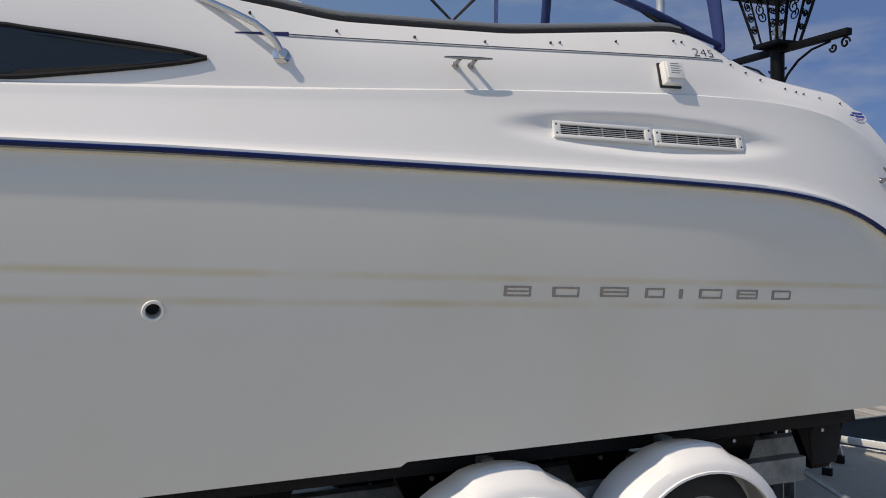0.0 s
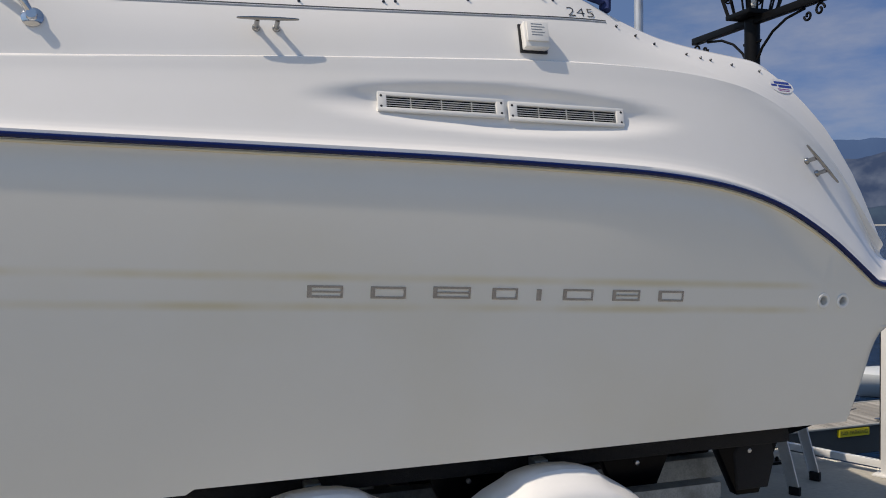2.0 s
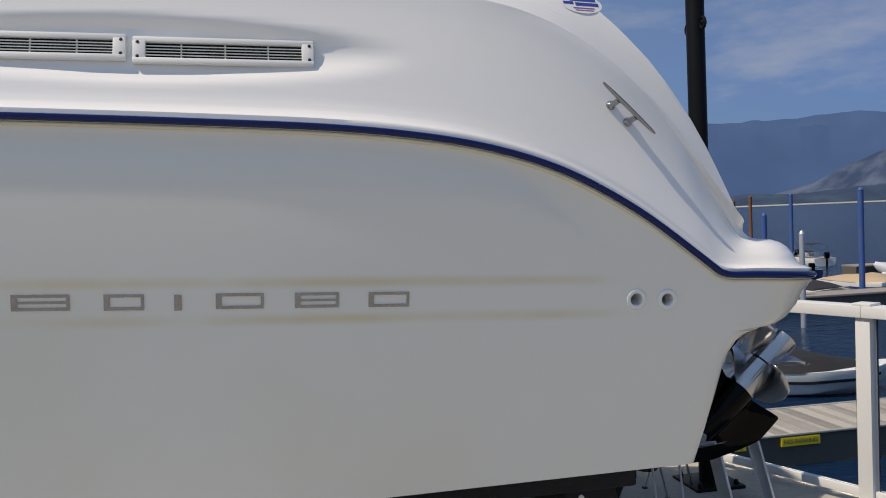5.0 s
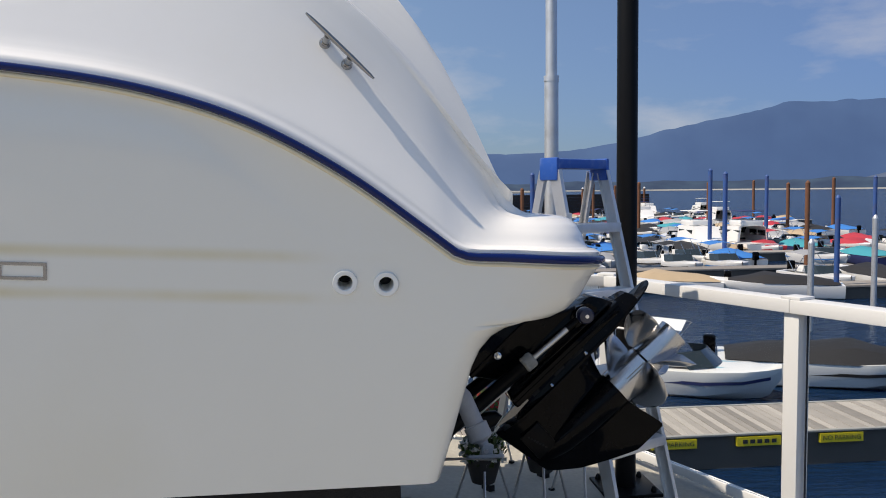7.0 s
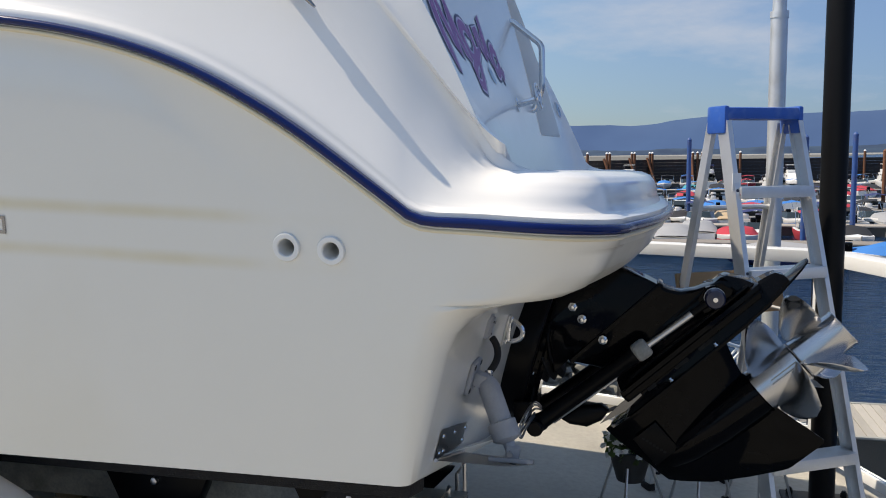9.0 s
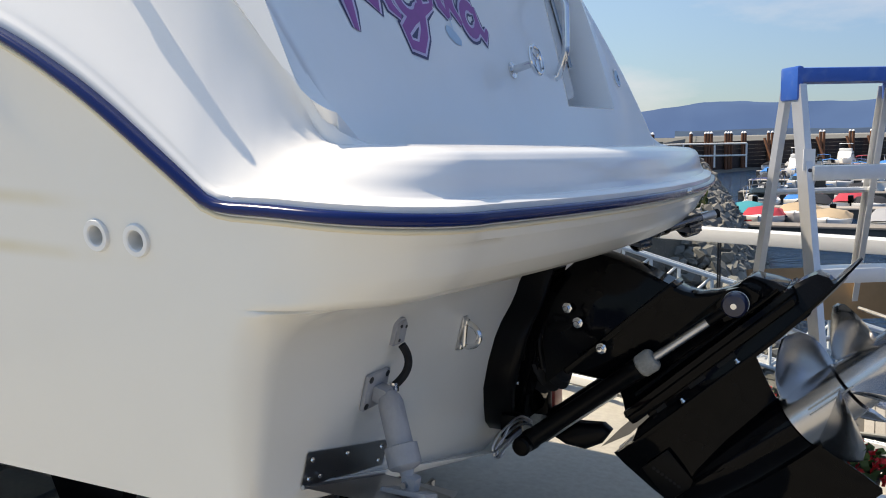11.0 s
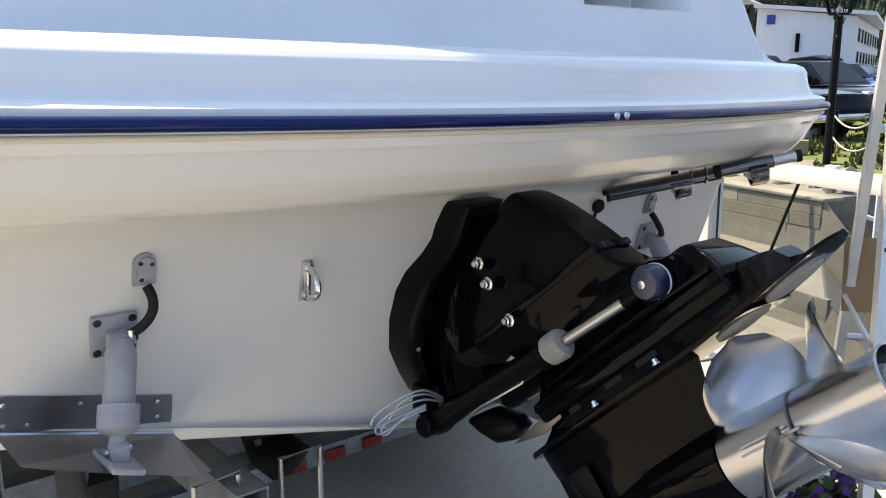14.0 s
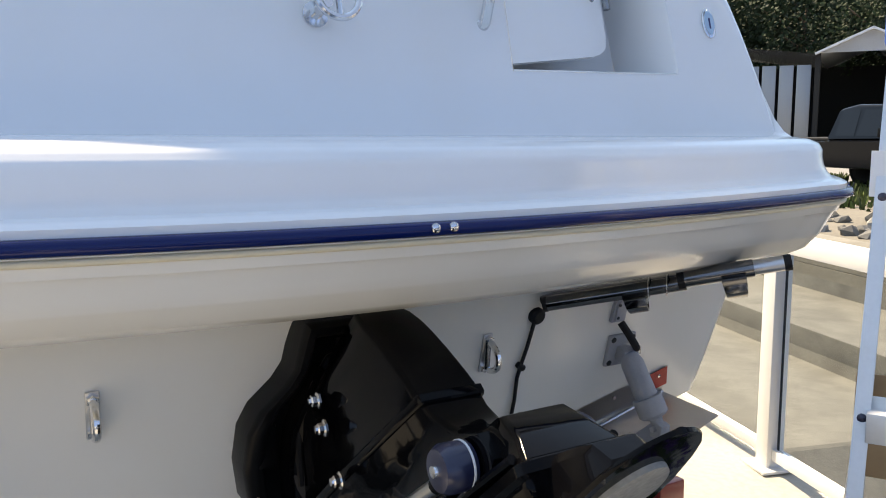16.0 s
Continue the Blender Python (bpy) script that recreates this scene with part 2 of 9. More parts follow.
def grid_mesh(rows, closed_u=False, caps=False):
    """A bmesh skin through rows of points, all of one length."""
    bm = bmesh.new()
    vs = [[bm.verts.new(p) for p in r] for r in rows]
    nu = len(rows[0])
    for a, b in zip(vs, vs[1:]):
        for i in range(nu if closed_u else nu - 1):
            j = (i + 1) % nu
            q = (a[i], a[j], b[j], b[i])
            if len({v.co.to_tuple(6) for v in q}) >= 3:
                try:
                    bm.faces.new(q)
                except ValueError:
                    pass
    if caps:
        bm.faces.new(vs[0][::-1])
        bm.faces.new(vs[-1])
    bmesh.ops.remove_doubles(bm, verts=bm.verts, dist=1e-5)
    bmesh.ops.recalc_face_normals(bm, faces=bm.faces)
    return bm


def add_box(bm, x0, x1, y0, y1, z0, z1, m=None, bevel=0.0, seg=2):
    made = bmesh.ops.create_cube(bm, size=1.0, matrix=Matrix.LocRotScale(((x0 + x1) / 2, (y0 + y1) / 2, (z0 + z1) / 2), None, (x1 - x0, y1 - y0, z1 - z0)))
    vs = made["verts"]
    if bevel:
        es = list({e for v in vs for e in v.link_edges})
        out = bmesh.ops.bevel(bm, geom=es, offset=bevel, segments=seg, affect='EDGES', profile=0.6)
        vs = list({v for f in out["faces"] for v in f.verts} | {v for v in vs if v.is_valid})
    if m is not None:
        bmesh.ops.transform(bm, matrix=m, verts=vs)
    return vs


def box(x0, x1, y0, y1, z0, z1, bevel=0.0, m=None, seg=2):
    bm = bmesh.new()
    add_box(bm, x0, x1, y0, y1, z0, z1, m, bevel, seg)
    return bm


def frame_of(d):
    d = d.normalized()
    a = Vector((0, 0, 1)) if abs(d.z) < 0.9 else Vector((1, 0, 0))
    s = d.cross(a).normalized()
    return s, s.cross(d).normalized()


def add_tube(bm, pts, r, n=10, cap=True, flat=1.0):
    """A round (or flattened) bar along points; r may be a list."""
    pts = [Vector(p) for p in pts]
    rs = r if isinstance(r, (list, tuple)) else [r] * len(pts)
    rings = []
    s = None
    for i, p in enumerate(pts):
        d = (pts[min(i + 1, len(pts) - 1)] - pts[max(i - 1, 0)]).normalized()
        if s is None:
            s, u = frame_of(d)
        else:
            s = (s - d * s.dot(d)).normalized()
            u = s.cross(d).normalized()
        rings.append([bm.verts.new(p + (s * math.cos(2 * math.pi * k / n) + u * math.sin(2 * math.pi * k / n) * flat) * rs[i]) for k in range(n)])
    for a, b in zip(rings, rings[1:]):
        for k in range(n):
            bm.faces.new((a[k], a[(k + 1) % n], b[(k + 1) % n], b[k]))
    if cap:
        bm.faces.new(rings[0][::-1])
        bm.faces.new(rings[-1])
    return bm


def tube(pts, r, n=10, cap=True, flat=1.0):
    return add_tube(bmesh.new(), pts, r, n, cap, flat)


def add_lathe(bm, prof, axis0, axis1, n=20):
    """Turns a profile of (distance along, radius) round the axis from axis0 towards axis1."""
    a, b = Vector(axis0), Vector(axis1)
    d = (b - a).normalized()
    s, u = frame_of(d)
    rings = []
    for t, r in prof:
        rings.append([bm.verts.new(a + d * t + (s * math.cos(2 * math.pi * k / n) + u * math.sin(2 * math.pi * k / n)) * max(r, 1e-4)) for k in range(n)])
    for p, q in zip(rings, rings[1:]):
        for k in range(n):
            bm.faces.new((p[k], p[(k + 1) % n], q[(k + 1) % n], q[k]))
    bm.faces.new(rings[0][::-1])
    bm.faces.new(rings[-1])
    bmesh.ops.recalc_face_normals(bm, faces=bm.faces)
    return bm


def lathe(prof, axis0, axis1, n=20):
    return add_lathe(bmesh.new(), prof, axis0, axis1, n)


def add_prism(bm, outline, half, m=None, bevel=0.0, centre=0.0):
    """A plate whose outline lies in x, z; half its thickness either side of y = centre."""
    a = [bm.verts.new((x, centre - half, z)) for x, z in outline]
    b = [bm.verts.new((x, centre + half, z)) for x, z in outline]
    n = len(outline)
    fs = [bm.faces.new(a), bm.faces.new(b[::-1])]
    for i in range(n):
        fs.append(bm.faces.new((a[i], b[i], b[(i + 1) % n], a[(i + 1) % n])))
    bmesh.ops.recalc_face_normals(bm, faces=fs)
    if bevel:
        es = [e for e in {e for f in fs[:2] for e in f.edges}]
        bmesh.ops.bevel(bm, geom=es, offset=bevel, segments=2, affect='EDGES', profile=0.6)
    if m is not None:
        bmesh.ops.transform(bm, matrix=m, verts=bm.verts)
    return bm


def prism(outline, half, m=None, bevel=0.0, centre=0.0):
    return add_prism(bmesh.new(), outline, half, m, bevel, centre)


def smooth(a, b, x):
    t = min(1.0, max(0.0, (x - a) / (b - a)))
    return t * t * (3 - 2 * t)


def lerp(a, b, t):
    return a + (b - a) * t


def bezier(p0, p1, p2, n=8):
    p0, p1, p2 = Vector(p0), Vector(p1), Vector(p2)
    return [p0 * (1 - t) ** 2 + p1 * 2 * t * (1 - t) + p2 * t * t for t in [i / n for i in range(n + 1)]]


def polyline(x, pts):
    if isinstance(pts, np.ndarray):
        return float(np.interp(x, pts[0], pts[1]))
    return float(np.interp(x, [p[0] for p in pts], [p[1] for p in pts]))

# ---- the ground: quay, slip beside it, yard and lake bed in one sheet ----
WATER_Z, DOCK_Z = -4.0, -3.3
E_S, E_N = Vector((0.957, -0.290, 0)), Vector((0.290, 0.957, 0))


def yard(s, n, z=0.0):
    """World place of a point given along (s) and across (n) the quay's starboard edge."""
    return Vector((E_S.x * s + E_N.x * n, E_S.y * s + E_N.y * n, z))


def shore(n):
    """How far along s the land reaches at n."""
    if n <= 2.22:
        return (2.02 - 0.644 * n) / 0.765
    if n <= 6.05:
        return -4.2
    if n <= 7.7:
        return lerp(-4.2, -5.75, (n - 6.05) / 1.6)
    return -5.8 - 0.52 * max(0.0, n - 11.0)


def bank_z(t, n):
    """Height of the rocky shore t metres out from the land's edge."""
    if n <= 7.7:
        return lerp(land_z(-6, n), -6.5, smooth(-0.2, 6.5, t))
    top = lerp(-1.9, 0.0, smooth(10.0, 12.5, n))
    return lerp(top, -6.5, smooth(-0.2, 6.5, t))


def land_z(s, n):
    x = E_S.x * s + E_N.x * n
    if n <= 2.22:
        return -0.1 * smooth(-1.0, 1.2, x)
    if n <= 6.05:
        return -1.2
    if n <= 7.64:
        return -0.84
    return lerp(-0.14, 0.0, smooth(7.7, 10.5, n))


def build_ground():
    ns = [-4000, -800, -200, -60, -20, -8, -5, -3.5, -2.5, -1.5, -0.5, 0.5, 1.2, 2.20, 2.24, 4, 6.03, 6.07, 7.62, 7.66, 7.75, 9, 10.0, 10.5, 11, 12.5, 14, 20, 30, 45, 60, 64, 120, 400, 4000]
    bm = bmesh.new()
    rows = []
    for n in ns:
        a = shore(n) if n > -60 else shore(-60)
        ss = [-4000, -900, -250, -80, -40] + [a - k for k in (18, 12, 8, 5.6, 4.4, 3.6, 3.0, 2.4, 1.8, 1.2, 0.6, 0.02)] + [a + 0.02, a + 2.2, a + 4.5, a + 9, a + 40, a + 400, 4000]
        row = []
        for s in ss:
            if s < a:
                z = land_z(s, n) if n < 62 else (0.0 if s < -70 else -6.0)
            elif n <= 2.22 or n > 62:
                z = -6.5
            else:
                z = bank_z(s - a, n)
            row.append(bm.verts.new(yard(s, n, z)))
        rows.append(row)
    for p, q in zip(rows, rows[1:]):
        for i in range(len(p) - 1):
            bm.faces.new((p[i], p[i + 1], q[i + 1], q[i]))
    bmesh.ops.recalc_face_normals(bm, faces=bm.faces)
    ob = mesh_ob("ground", bm, M_CONCRETE, smooth=False)
    # the slip and the shore beyond the quay take a darker concrete
    ob.data.materials.append(M_SLIP)
    for f in ob.data.polygons:
        if f.center.dot(E_N) > 2.21:
            f.material_index = 1
    return tagged(ob, "pale concrete quay and slip with stains and cracks", "ground", kind="structure")


build_ground()
bm = bmesh.new()
bmesh.ops.create_grid(bm, x_segments=2, y_segments=2, size=4500, matrix=Matrix.Translation((0, 0, WATER_Z)))
tagged(mesh_ob("water", bm, M_WATER, smooth=False), "dark blue rippled lake water", "water", kind="structure")

from mathutils.bvhtree import BVHTree

# ---- the boat: x runs aft from the transom, y to starboard ----
RAIL = [(-7.5, 2.03), (-5.5, 2.005), (-4.24, 1.98), (-3.74, 1.971), (-3.15, 1.950), (-2.46, 1.927), (-2.0, 1.911), (-1.65, 1.894), (-1.26, 1.873), (-1.08, 1.858),
        (-0.89, 1.833), (-0.79, 1.814), (-0.69, 1.789), (-0.59, 1.757), (-0.49, 1.717), (-0.285, 1.60), (-0.18, 1.52), (-0.03, 1.402), (0.02, 1.394), (0.5, 1.362)]
CREASE = [(-7.5, 2.12), (-4.25, 2.188), (-3.73, 2.207), (-3.09, 2.236), (-2.43, 2.268), (-1.9, 2.288), (-1.55, 2.299), (-1.25, 2.299), (-1.05, 2.292), (-0.85, 2.275), (-0.65, 2.240),
          (-0.5, 2.188), (-0.4, 2.130), (-0.3, 2.055), (-0.18, 1.950), (-0.08, 1.827), (-0.006, 1.717), (0.05, 1.635), (0.10, 1.56), (0.14, 1.505), (0.5, 1.505)]
GUNWALE = [(-7.5, 2.35), (-5.0, 2.62), (-4.0, 2.62), (-3.45, 2.565), (-3.1, 2.518), (-2.35, 2.53), (-1.49, 2.612), (-1.35, 2.585), (-1.15, 2.495), (-0.98, 2.437), (-0.8, 2.407),
           (-0.43, 2.366), (-0.31, 2.345), (0.5, 2.33)]


def faired(pts, width, stop):
    """The same line with its knots faired out forward of stop."""
    xs = np.arange(pts[0][0], pts[-1][0] + 0.005, 0.01)
    zs = np.interp(xs, [p[0] for p in pts], [p[1] for p in pts])
    k = np.exp(-0.5 * (np.arange(-60, 61) * 0.01 / width) ** 2)
    pad = np.concatenate([2 * zs[0] - zs[60:0:-1], zs, 2 * zs[-1] - zs[-2:-62:-1]])
    soft = np.convolve(pad, k / k.sum(), 'valid')
    w = np.clip((stop - xs) / 0.12, 0, 1)
    return np.array([xs, soft * w + zs * (1 - w)])


RAIL, CREASE, GUNWALE = faired(RAIL, 0.07, -0.06), faired(CREASE, 0.09, 0.3), faired(GUNWALE, 0.05, 0.3)


def bow_taper(x, tip, start=-4.4, power=0.62):
    if x > start:
        return 1.0
    t = min(1.0, (start - x) / (start - tip))
    return max(0.0, 1 - t ** 2.2) ** power


FLARE = np.polyfit([0.5, 0.8, 1.1, 1.36, 1.44, 1.95], [1.12, 1.192, 1.248, 1.284, 1.291, 1.315], 3)


def hull_half(z, x):
    return float(np.polyval(FLARE, z)) - 0.022 * smooth(-2.0, 0, x) * (1 - smooth(0.8, 1.1, z)) - 0.017 * smooth(-1.5, -0.3, x) * smooth(0.8, 1.1, z)


N_SIDE, N_ARC, N_STERN = 190, 10, 28


def perimeter(tip, half, xs_mid, xs_side, rc, zf, power=2):
    """Half an outline seen from above, bow to stern middle on the port side; half(x) and zf(x, y) give width and height."""
    out = []
    x_end = xs_side - rc
    for i in range(N_SIDE):
        s = i / (N_SIDE - 1)
        brk = 0.22
        x = lerp(tip, -4.2, s / brk) if s < brk else lerp(-4.2, x_end, (s - brk) / (1 - brk))
        out.append((x, -half(x), 0.0))
    yc = half(x_end) - rc
    for i in range(1, N_ARC):
        a = i / N_ARC * math.pi / 2
        out.append((x_end + rc * math.sin(a), -(yc + rc * math.cos(a)), 0.0))
    for i in range(N_STERN + 1):
        y = -yc * (1 - i / N_STERN)
        out.append((lerp(xs_mid, xs_side, abs(y / yc) ** power), y, 0.0))
    return [(x, y, zf(x, y)) for x, y, _ in out]


def full(half):
    return half + [(x, -y, z) for x, y, z in half[-2::-1]]


def on_stern(x):
    return smooth(-0.75, 0.0, x)


def hull_rows():
    rows = []
    rail = lambda x: polyline(x, RAIL)
    bt = lambda x: 1.378 - 0.0468 * x
    chine = lambda x: 0.798 + (-0.018 if x < -2.86 else 0.0) + 0.75 * smooth(-4.9, -6.9, x)
    plat = dict(mid=0.49, side=0.385, rc=0.22)

    def row(side_z, stern_z, ins, tip, mid=None, side=None, rc=None, dent=0.0):
        def zf(x, y):
            k = on_stern(x)
            return lerp(side_z(min(x, 0.0)), stern_z(x) if callable(stern_z) else stern_z, k)

        def half(x):
            w = hull_half(zf(x, 0), x) * bow_taper(x, tip)
            return w - ins * smooth(0.04, 0.3, x) - dent * (1 - smooth(-0.5, -0.15, x))
        return full(perimeter(tip, half, plat["mid"] - ins if mid is None else mid, plat["side"] - ins if side is None else side, plat["rc"] if rc is None else rc, zf))
    rows.append(row(rail, rail, 0.0, -7.4))
    rows.append(row(lambda x: rail(x) - 0.035, lambda x: rail(x) - 0.03, 0.012, -7.38, dent=0.012))
    for k in (0.12, 0.35, 0.6, 0.85):
        rows.append(row(lambda x, k=k: lerp(rail(x) - 0.04, max(bt(x), 0) + 0.012, k), lerp(1.345, 1.295, k), lerp(0.014, 0.04, k), lerp(-7.35, -7.2, k)))
    rows.append(row(lambda x: bt(x) + 0.004, 1.285, 0.045, -7.17))
    rows.append(row(lambda x: bt(x), 1.28, 0.05, -7.16))
    rows.append(row(lambda x: bt(x) - 0.075, 1.25, 0.08, -7.1))
    rows.append(row(lambda x: bt(x) - 0.082, 1.245, 0.09, -7.09))
    rows.append(row(lambda x: lerp(bt(x) - 0.09, chine(x), 0.06), 1.232, 0.12, -7.05))
    rows.append(row(lambda x: lerp(bt(x) - 0.09, chine(x), 0.10), 1.226, 0.17, -7.03))
    # from the underside of the platform round the cove to the transom
    tz = lambda z: -0.072 + (z - 0.79) * 0.27
    for z, dx, rc in ((1.222, 0.12, 0.14), (1.212, 0.075, 0.12), (1.19, 0.035, 0.10), (1.155, 0.01, 0.08), (1.11, 0.0, 0.07), (1.0, 0.0, 0.06), (0.9, 0.0, 0.05)):
        k = lerp(0.14, 0.95, (1.222 - z) / 0.40)
        rows.append(row(lambda x, k=k: lerp(bt(x) - 0.09, chine(x), k), z, 0.0, lerp(-7.0, -6.75, k), mid=tz(z) + dx + 0.02, side=tz(z) + dx, rc=rc))
    rows.append(row(chine, 0.798, 0.0, -6.7, mid=-0.05, side=-0.07, rc=0.045))
    # the bottom
    side = rows[-1]
    n = len(side)
    for k, bulge in ((0.03, -0.004), (0.3, 0.0), (0.6, 0.0), (1.0, 0.0)):
        rows.append([(x, y * (1 - k), lerp(z, min(z, 0.55 + 0.9 * smooth(-4.2, -6.7, x)), k) + bulge) for x, y, z in side])
    # on the transom the bottom rows sweep down in a V
    out = []
    for r in rows[:-4]:
        out.append(r)
    base = rows[-5]
    vee = []
    for x, y, z in base:
        if x > -0.13 and abs(y) < 1.155:
            a = abs(y)
            zz = float(np.interp(a, [0.0, 0.03, 1.03, 1.1, 1.155], [0.548, 0.55, 0.822, 0.815, 0.798]))
            vee.append((x + (zz - 0.798) * 0.27, y, zz))
        else:
            vee.append((x, y, z))
    out[-1] = vee
    for k, up in ((0.02, 0.002), (0.11, 0.028), (0.4, 0.0), (0.7, 0.0), (1.0, 0.0)):
        out.append([(x, y * (1 - k), lerp(z, min(z, 0.548 + 0.9 * smooth(-4.2, -6.7, x)), k) + (up if x < -0.13 or abs(y) > 1.15 else 0.0)) for x, y, z in vee])
    return out


LEAN_Y = 0.0165


def lean(p):
    return (p[0], p[1], p[2] - LEAN_Y * (p[1] + 1.28))


def refine(rows, n):
    out = []
    for i in range(len(rows) - 1):
        a, b = rows[i], rows[i + 1]
        for k in range(n):
            t = k / n
            out.append([tuple(lerp(p[c], q[c], t) for c in range(3)) for p, q in zip(a, b)])
    return out + [rows[-1]]


def shift(p):
    """The stern wall sits a little to starboard of the hull's middle."""
    x, y, z = p
    k = smooth(-0.9, 0.05, x) * smooth(1.44, 1.52, z)
    return (x, y + k * (0.035 + 0.045 * min(1, y) if y > 0 else 0.035 * (1 - smooth(0.3, 1.0, -y))), z)


def dish(p):
    """The long almond-shaped hollow in which the engine vents sit."""
    x, y, z = p
    if abs(y) > 1.0 and -2.6 < x < -0.85:
        u, w = (x + 1.73) / 0.78, (z - (2.100 - 0.03 * (x + 1.73))) / 0.094
        r = math.sqrt(abs(u) ** 1.7 + w * w)
        d = 0.026 * (1 - smooth(0.62, 1.02, r))
        y -= d * (1 if y > 0 else -1)
    return (x, y, z)


# wall above the opening is out of view, kept to shade the platform
DOORWAY = (0.492, 0.962, 1.616, 2.3)


def build_boat():
    boat = thing("motor_boat", "white cabin cruiser with blue rub rail on a galvanised trailer", "boat")
    hull = part("hull", grid_mesh([[lean(p) for p in r] for r in hull_rows()]), M_HULL, boat, "aged white gelcoat hull, yellowed along its moulded band", angle=50)
    deck = grid_mesh([[lean(shift(dish(p))) for p in r] for r in refine(deck_rows(), 3)])
    global DECK_WHOLE
    DECK_WHOLE = BVHTree.FromBMesh(deck)
    # the doorway beside the stern seat is let into the wall
    y0, y1, z0, z1 = DOORWAY
    for co, no in (((0, y0, 0), (0, 1, 0)), ((0, y1, 0), (0, 1, 0)), ((0, 0, z0), (0, 0, 1)), ((0, 0, z1), (0, 0, 1))):
        near = [f for f in deck.faces if f.calc_center_median().x > -1.0 and f.calc_center_median().y > 0.3]
        bmesh.ops.bisect_plane(deck, geom=list({v for f in near for v in f.verts} | {e for f in near for e in f.edges} | set(near)), plane_co=co, plane_no=no)
    gone = []
    for f in deck.faces:
        c = f.calc_center_median()
        if c.x > -0.36 and y0 < c.y < y1 and z0 < c.z < z1 and f.normal.x > 0.2:
            gone.append(f)
    bmesh.ops.delete(deck, geom=gone, context='FACES')
    part("deck", deck, M_DECK, boat, "glossy white moulded deck and swim platform", angle=42)
    return boat


def deck_rows():
    rail = lambda x: polyline(x, RAIL)
    crease = lambda x: polyline(x, CREASE)
    gun = lambda x: polyline(x, GUNWALE)
    crease_half = lambda x: float(np.interp(x, [-0.9, -0.65, -0.3, -0.1, 0.14], [1.196, 1.198, 1.187, 1.166, 1.125]))
    port_half = lambda x: float(np.interp(x, [-0.9, -0.65, -0.3, -0.1, 0.14], [1.196, 1.198, 1.187, 1.176, 1.165]))
    rows = []

    def row(frac, stern_z, ins, y_side, xs_mid, xs_side, rc, tip):
        def zf(x, y):
            k = smooth(lerp(-0.1, 0.08, frac), lerp(0.12, 0.14, frac), x)
            return lerp(lerp(rail(x) + 0.015 * min(1.0, frac / 0.03), crease(x), frac), stern_z + (rail(x) - 1.37) * (1 - frac), k)

        def half(x):
            return lerp(y_side, crease_half(x) if frac > 0.99 else lerp(y_side, crease_half(x), frac ** 2), smooth(-0.9, 0.1, x)) * bow_taper(x, tip) - ins * smooth(-0.1, 0.2, x) * (1 - frac) - 0.024 * smooth(-1.2, -0.1, x) * (1 - smooth(0, 0.12, frac)) - 0.017 * smooth(-1.5, -0.3, x) * (1 - frac)
        return full(perimeter(tip, half, xs_mid, xs_side, rc, zf))
    spec = [(0.0, 1.385, 0.0, 1.309), (0.03, 1.402, 0.0, 1.308), (0.06, 1.408, 0.010, 1.296), (0.09, 1.411, 0.026, 1.287), (0.15, 1.424, 0.034, 1.277), (0.27, 1.448, 0.038, 1.264),
            (0.42, 1.472, 0.046, 1.249), (0.56, 1.488, 0.060, 1.235), (0.7, 1.498, 0.086, 1.221), (0.84, 1.503, 0.14, 1.208), (0.95, 1.504, 0.24, 1.200)]
    for frac, z, ins, y in spec:
        rows.append(row(frac, z, ins, y, 0.49 - ins, 0.385 - ins, 0.22 - ins * 0.5, -7.4 + frac * 0.15))

    def upper(f):
        """One level from the crease (0) to the gunwale (1): the port quarter runs out along the crease, the starboard one stands aft of the wall."""
        # unseen top of the stern wall is raised to keep sun off the platform
        st = lambda y: lerp(1.505, 2.34 + min(0.32, max(0.0, 0.215 * (y + 1.0))) * (1 - min(1.0, max(0.0, y) / 0.98) ** 7), f)
        dip = 0.11 * (1 - 0.5 * f)
        xm = lerp(0.14, -0.235, f) + 0.02 * math.sin(math.pi * f)
        corner = float(np.interp(f, [0.0, 0.1, 0.18, 0.3, 0.45, 0.6, 0.75, 0.88, 1.0], [0.135, 0.080, 0.036, -0.04, -0.135, -0.205, -0.265, -0.31, -0.355]))

        def half(x, aft, line=crease_half):
            ledge = 0.018 * smooth(0.0, 0.03, f) * (1 - f) * (1 - smooth(-0.4, -0.02, x))
            return (lerp(line(x + aft), 1.08 - 0.02 * smooth(-1, -0.2, x), f) + 0.012 * math.sin(math.pi * f) - ledge) * bow_taper(x, -7.2 + 0.5 * f)

        rc = 0.05 + 0.07 * f
        wall_half = half(corner - rc, 0.14 - corner, port_half) - rc

        def port_z(x, y):
            side = lerp(crease(x), gun(x), f)
            k = 1.0 if abs(y) < wall_half + 1e-4 else smooth(corner - lerp(0.05, 0.16, f), corner, x)
            return max(lerp(side, st(y), k), crease(x) + 0.02 * f if k < 1 else 0.0)

        def star_z(x, y):
            return lerp(lerp(crease(x), gun(x), f), st(-y), smooth(-0.1, 0.15, x + 0.35 * f))
        tip = -7.2 + 0.6 * f
        port = perimeter(tip, lambda x: half(x, 0.14 - corner, port_half), xm - dip, corner, rc, port_z, float(np.interp(f, [0.0, 0.08, 0.5, 1.0], [4.0, 2.4, 2.0, 2.4])))
        star = perimeter(tip, lambda x: half(x, 0.36 * f), xm, xm, 0.03 + 0.12 * f, star_z)
        star = [(x - dip * (1 - min(1.0, abs(y) / 1.1) ** 5) * smooth(-0.3, 0.0, x + 0.375 * f), -y, z) for x, y, z in star]
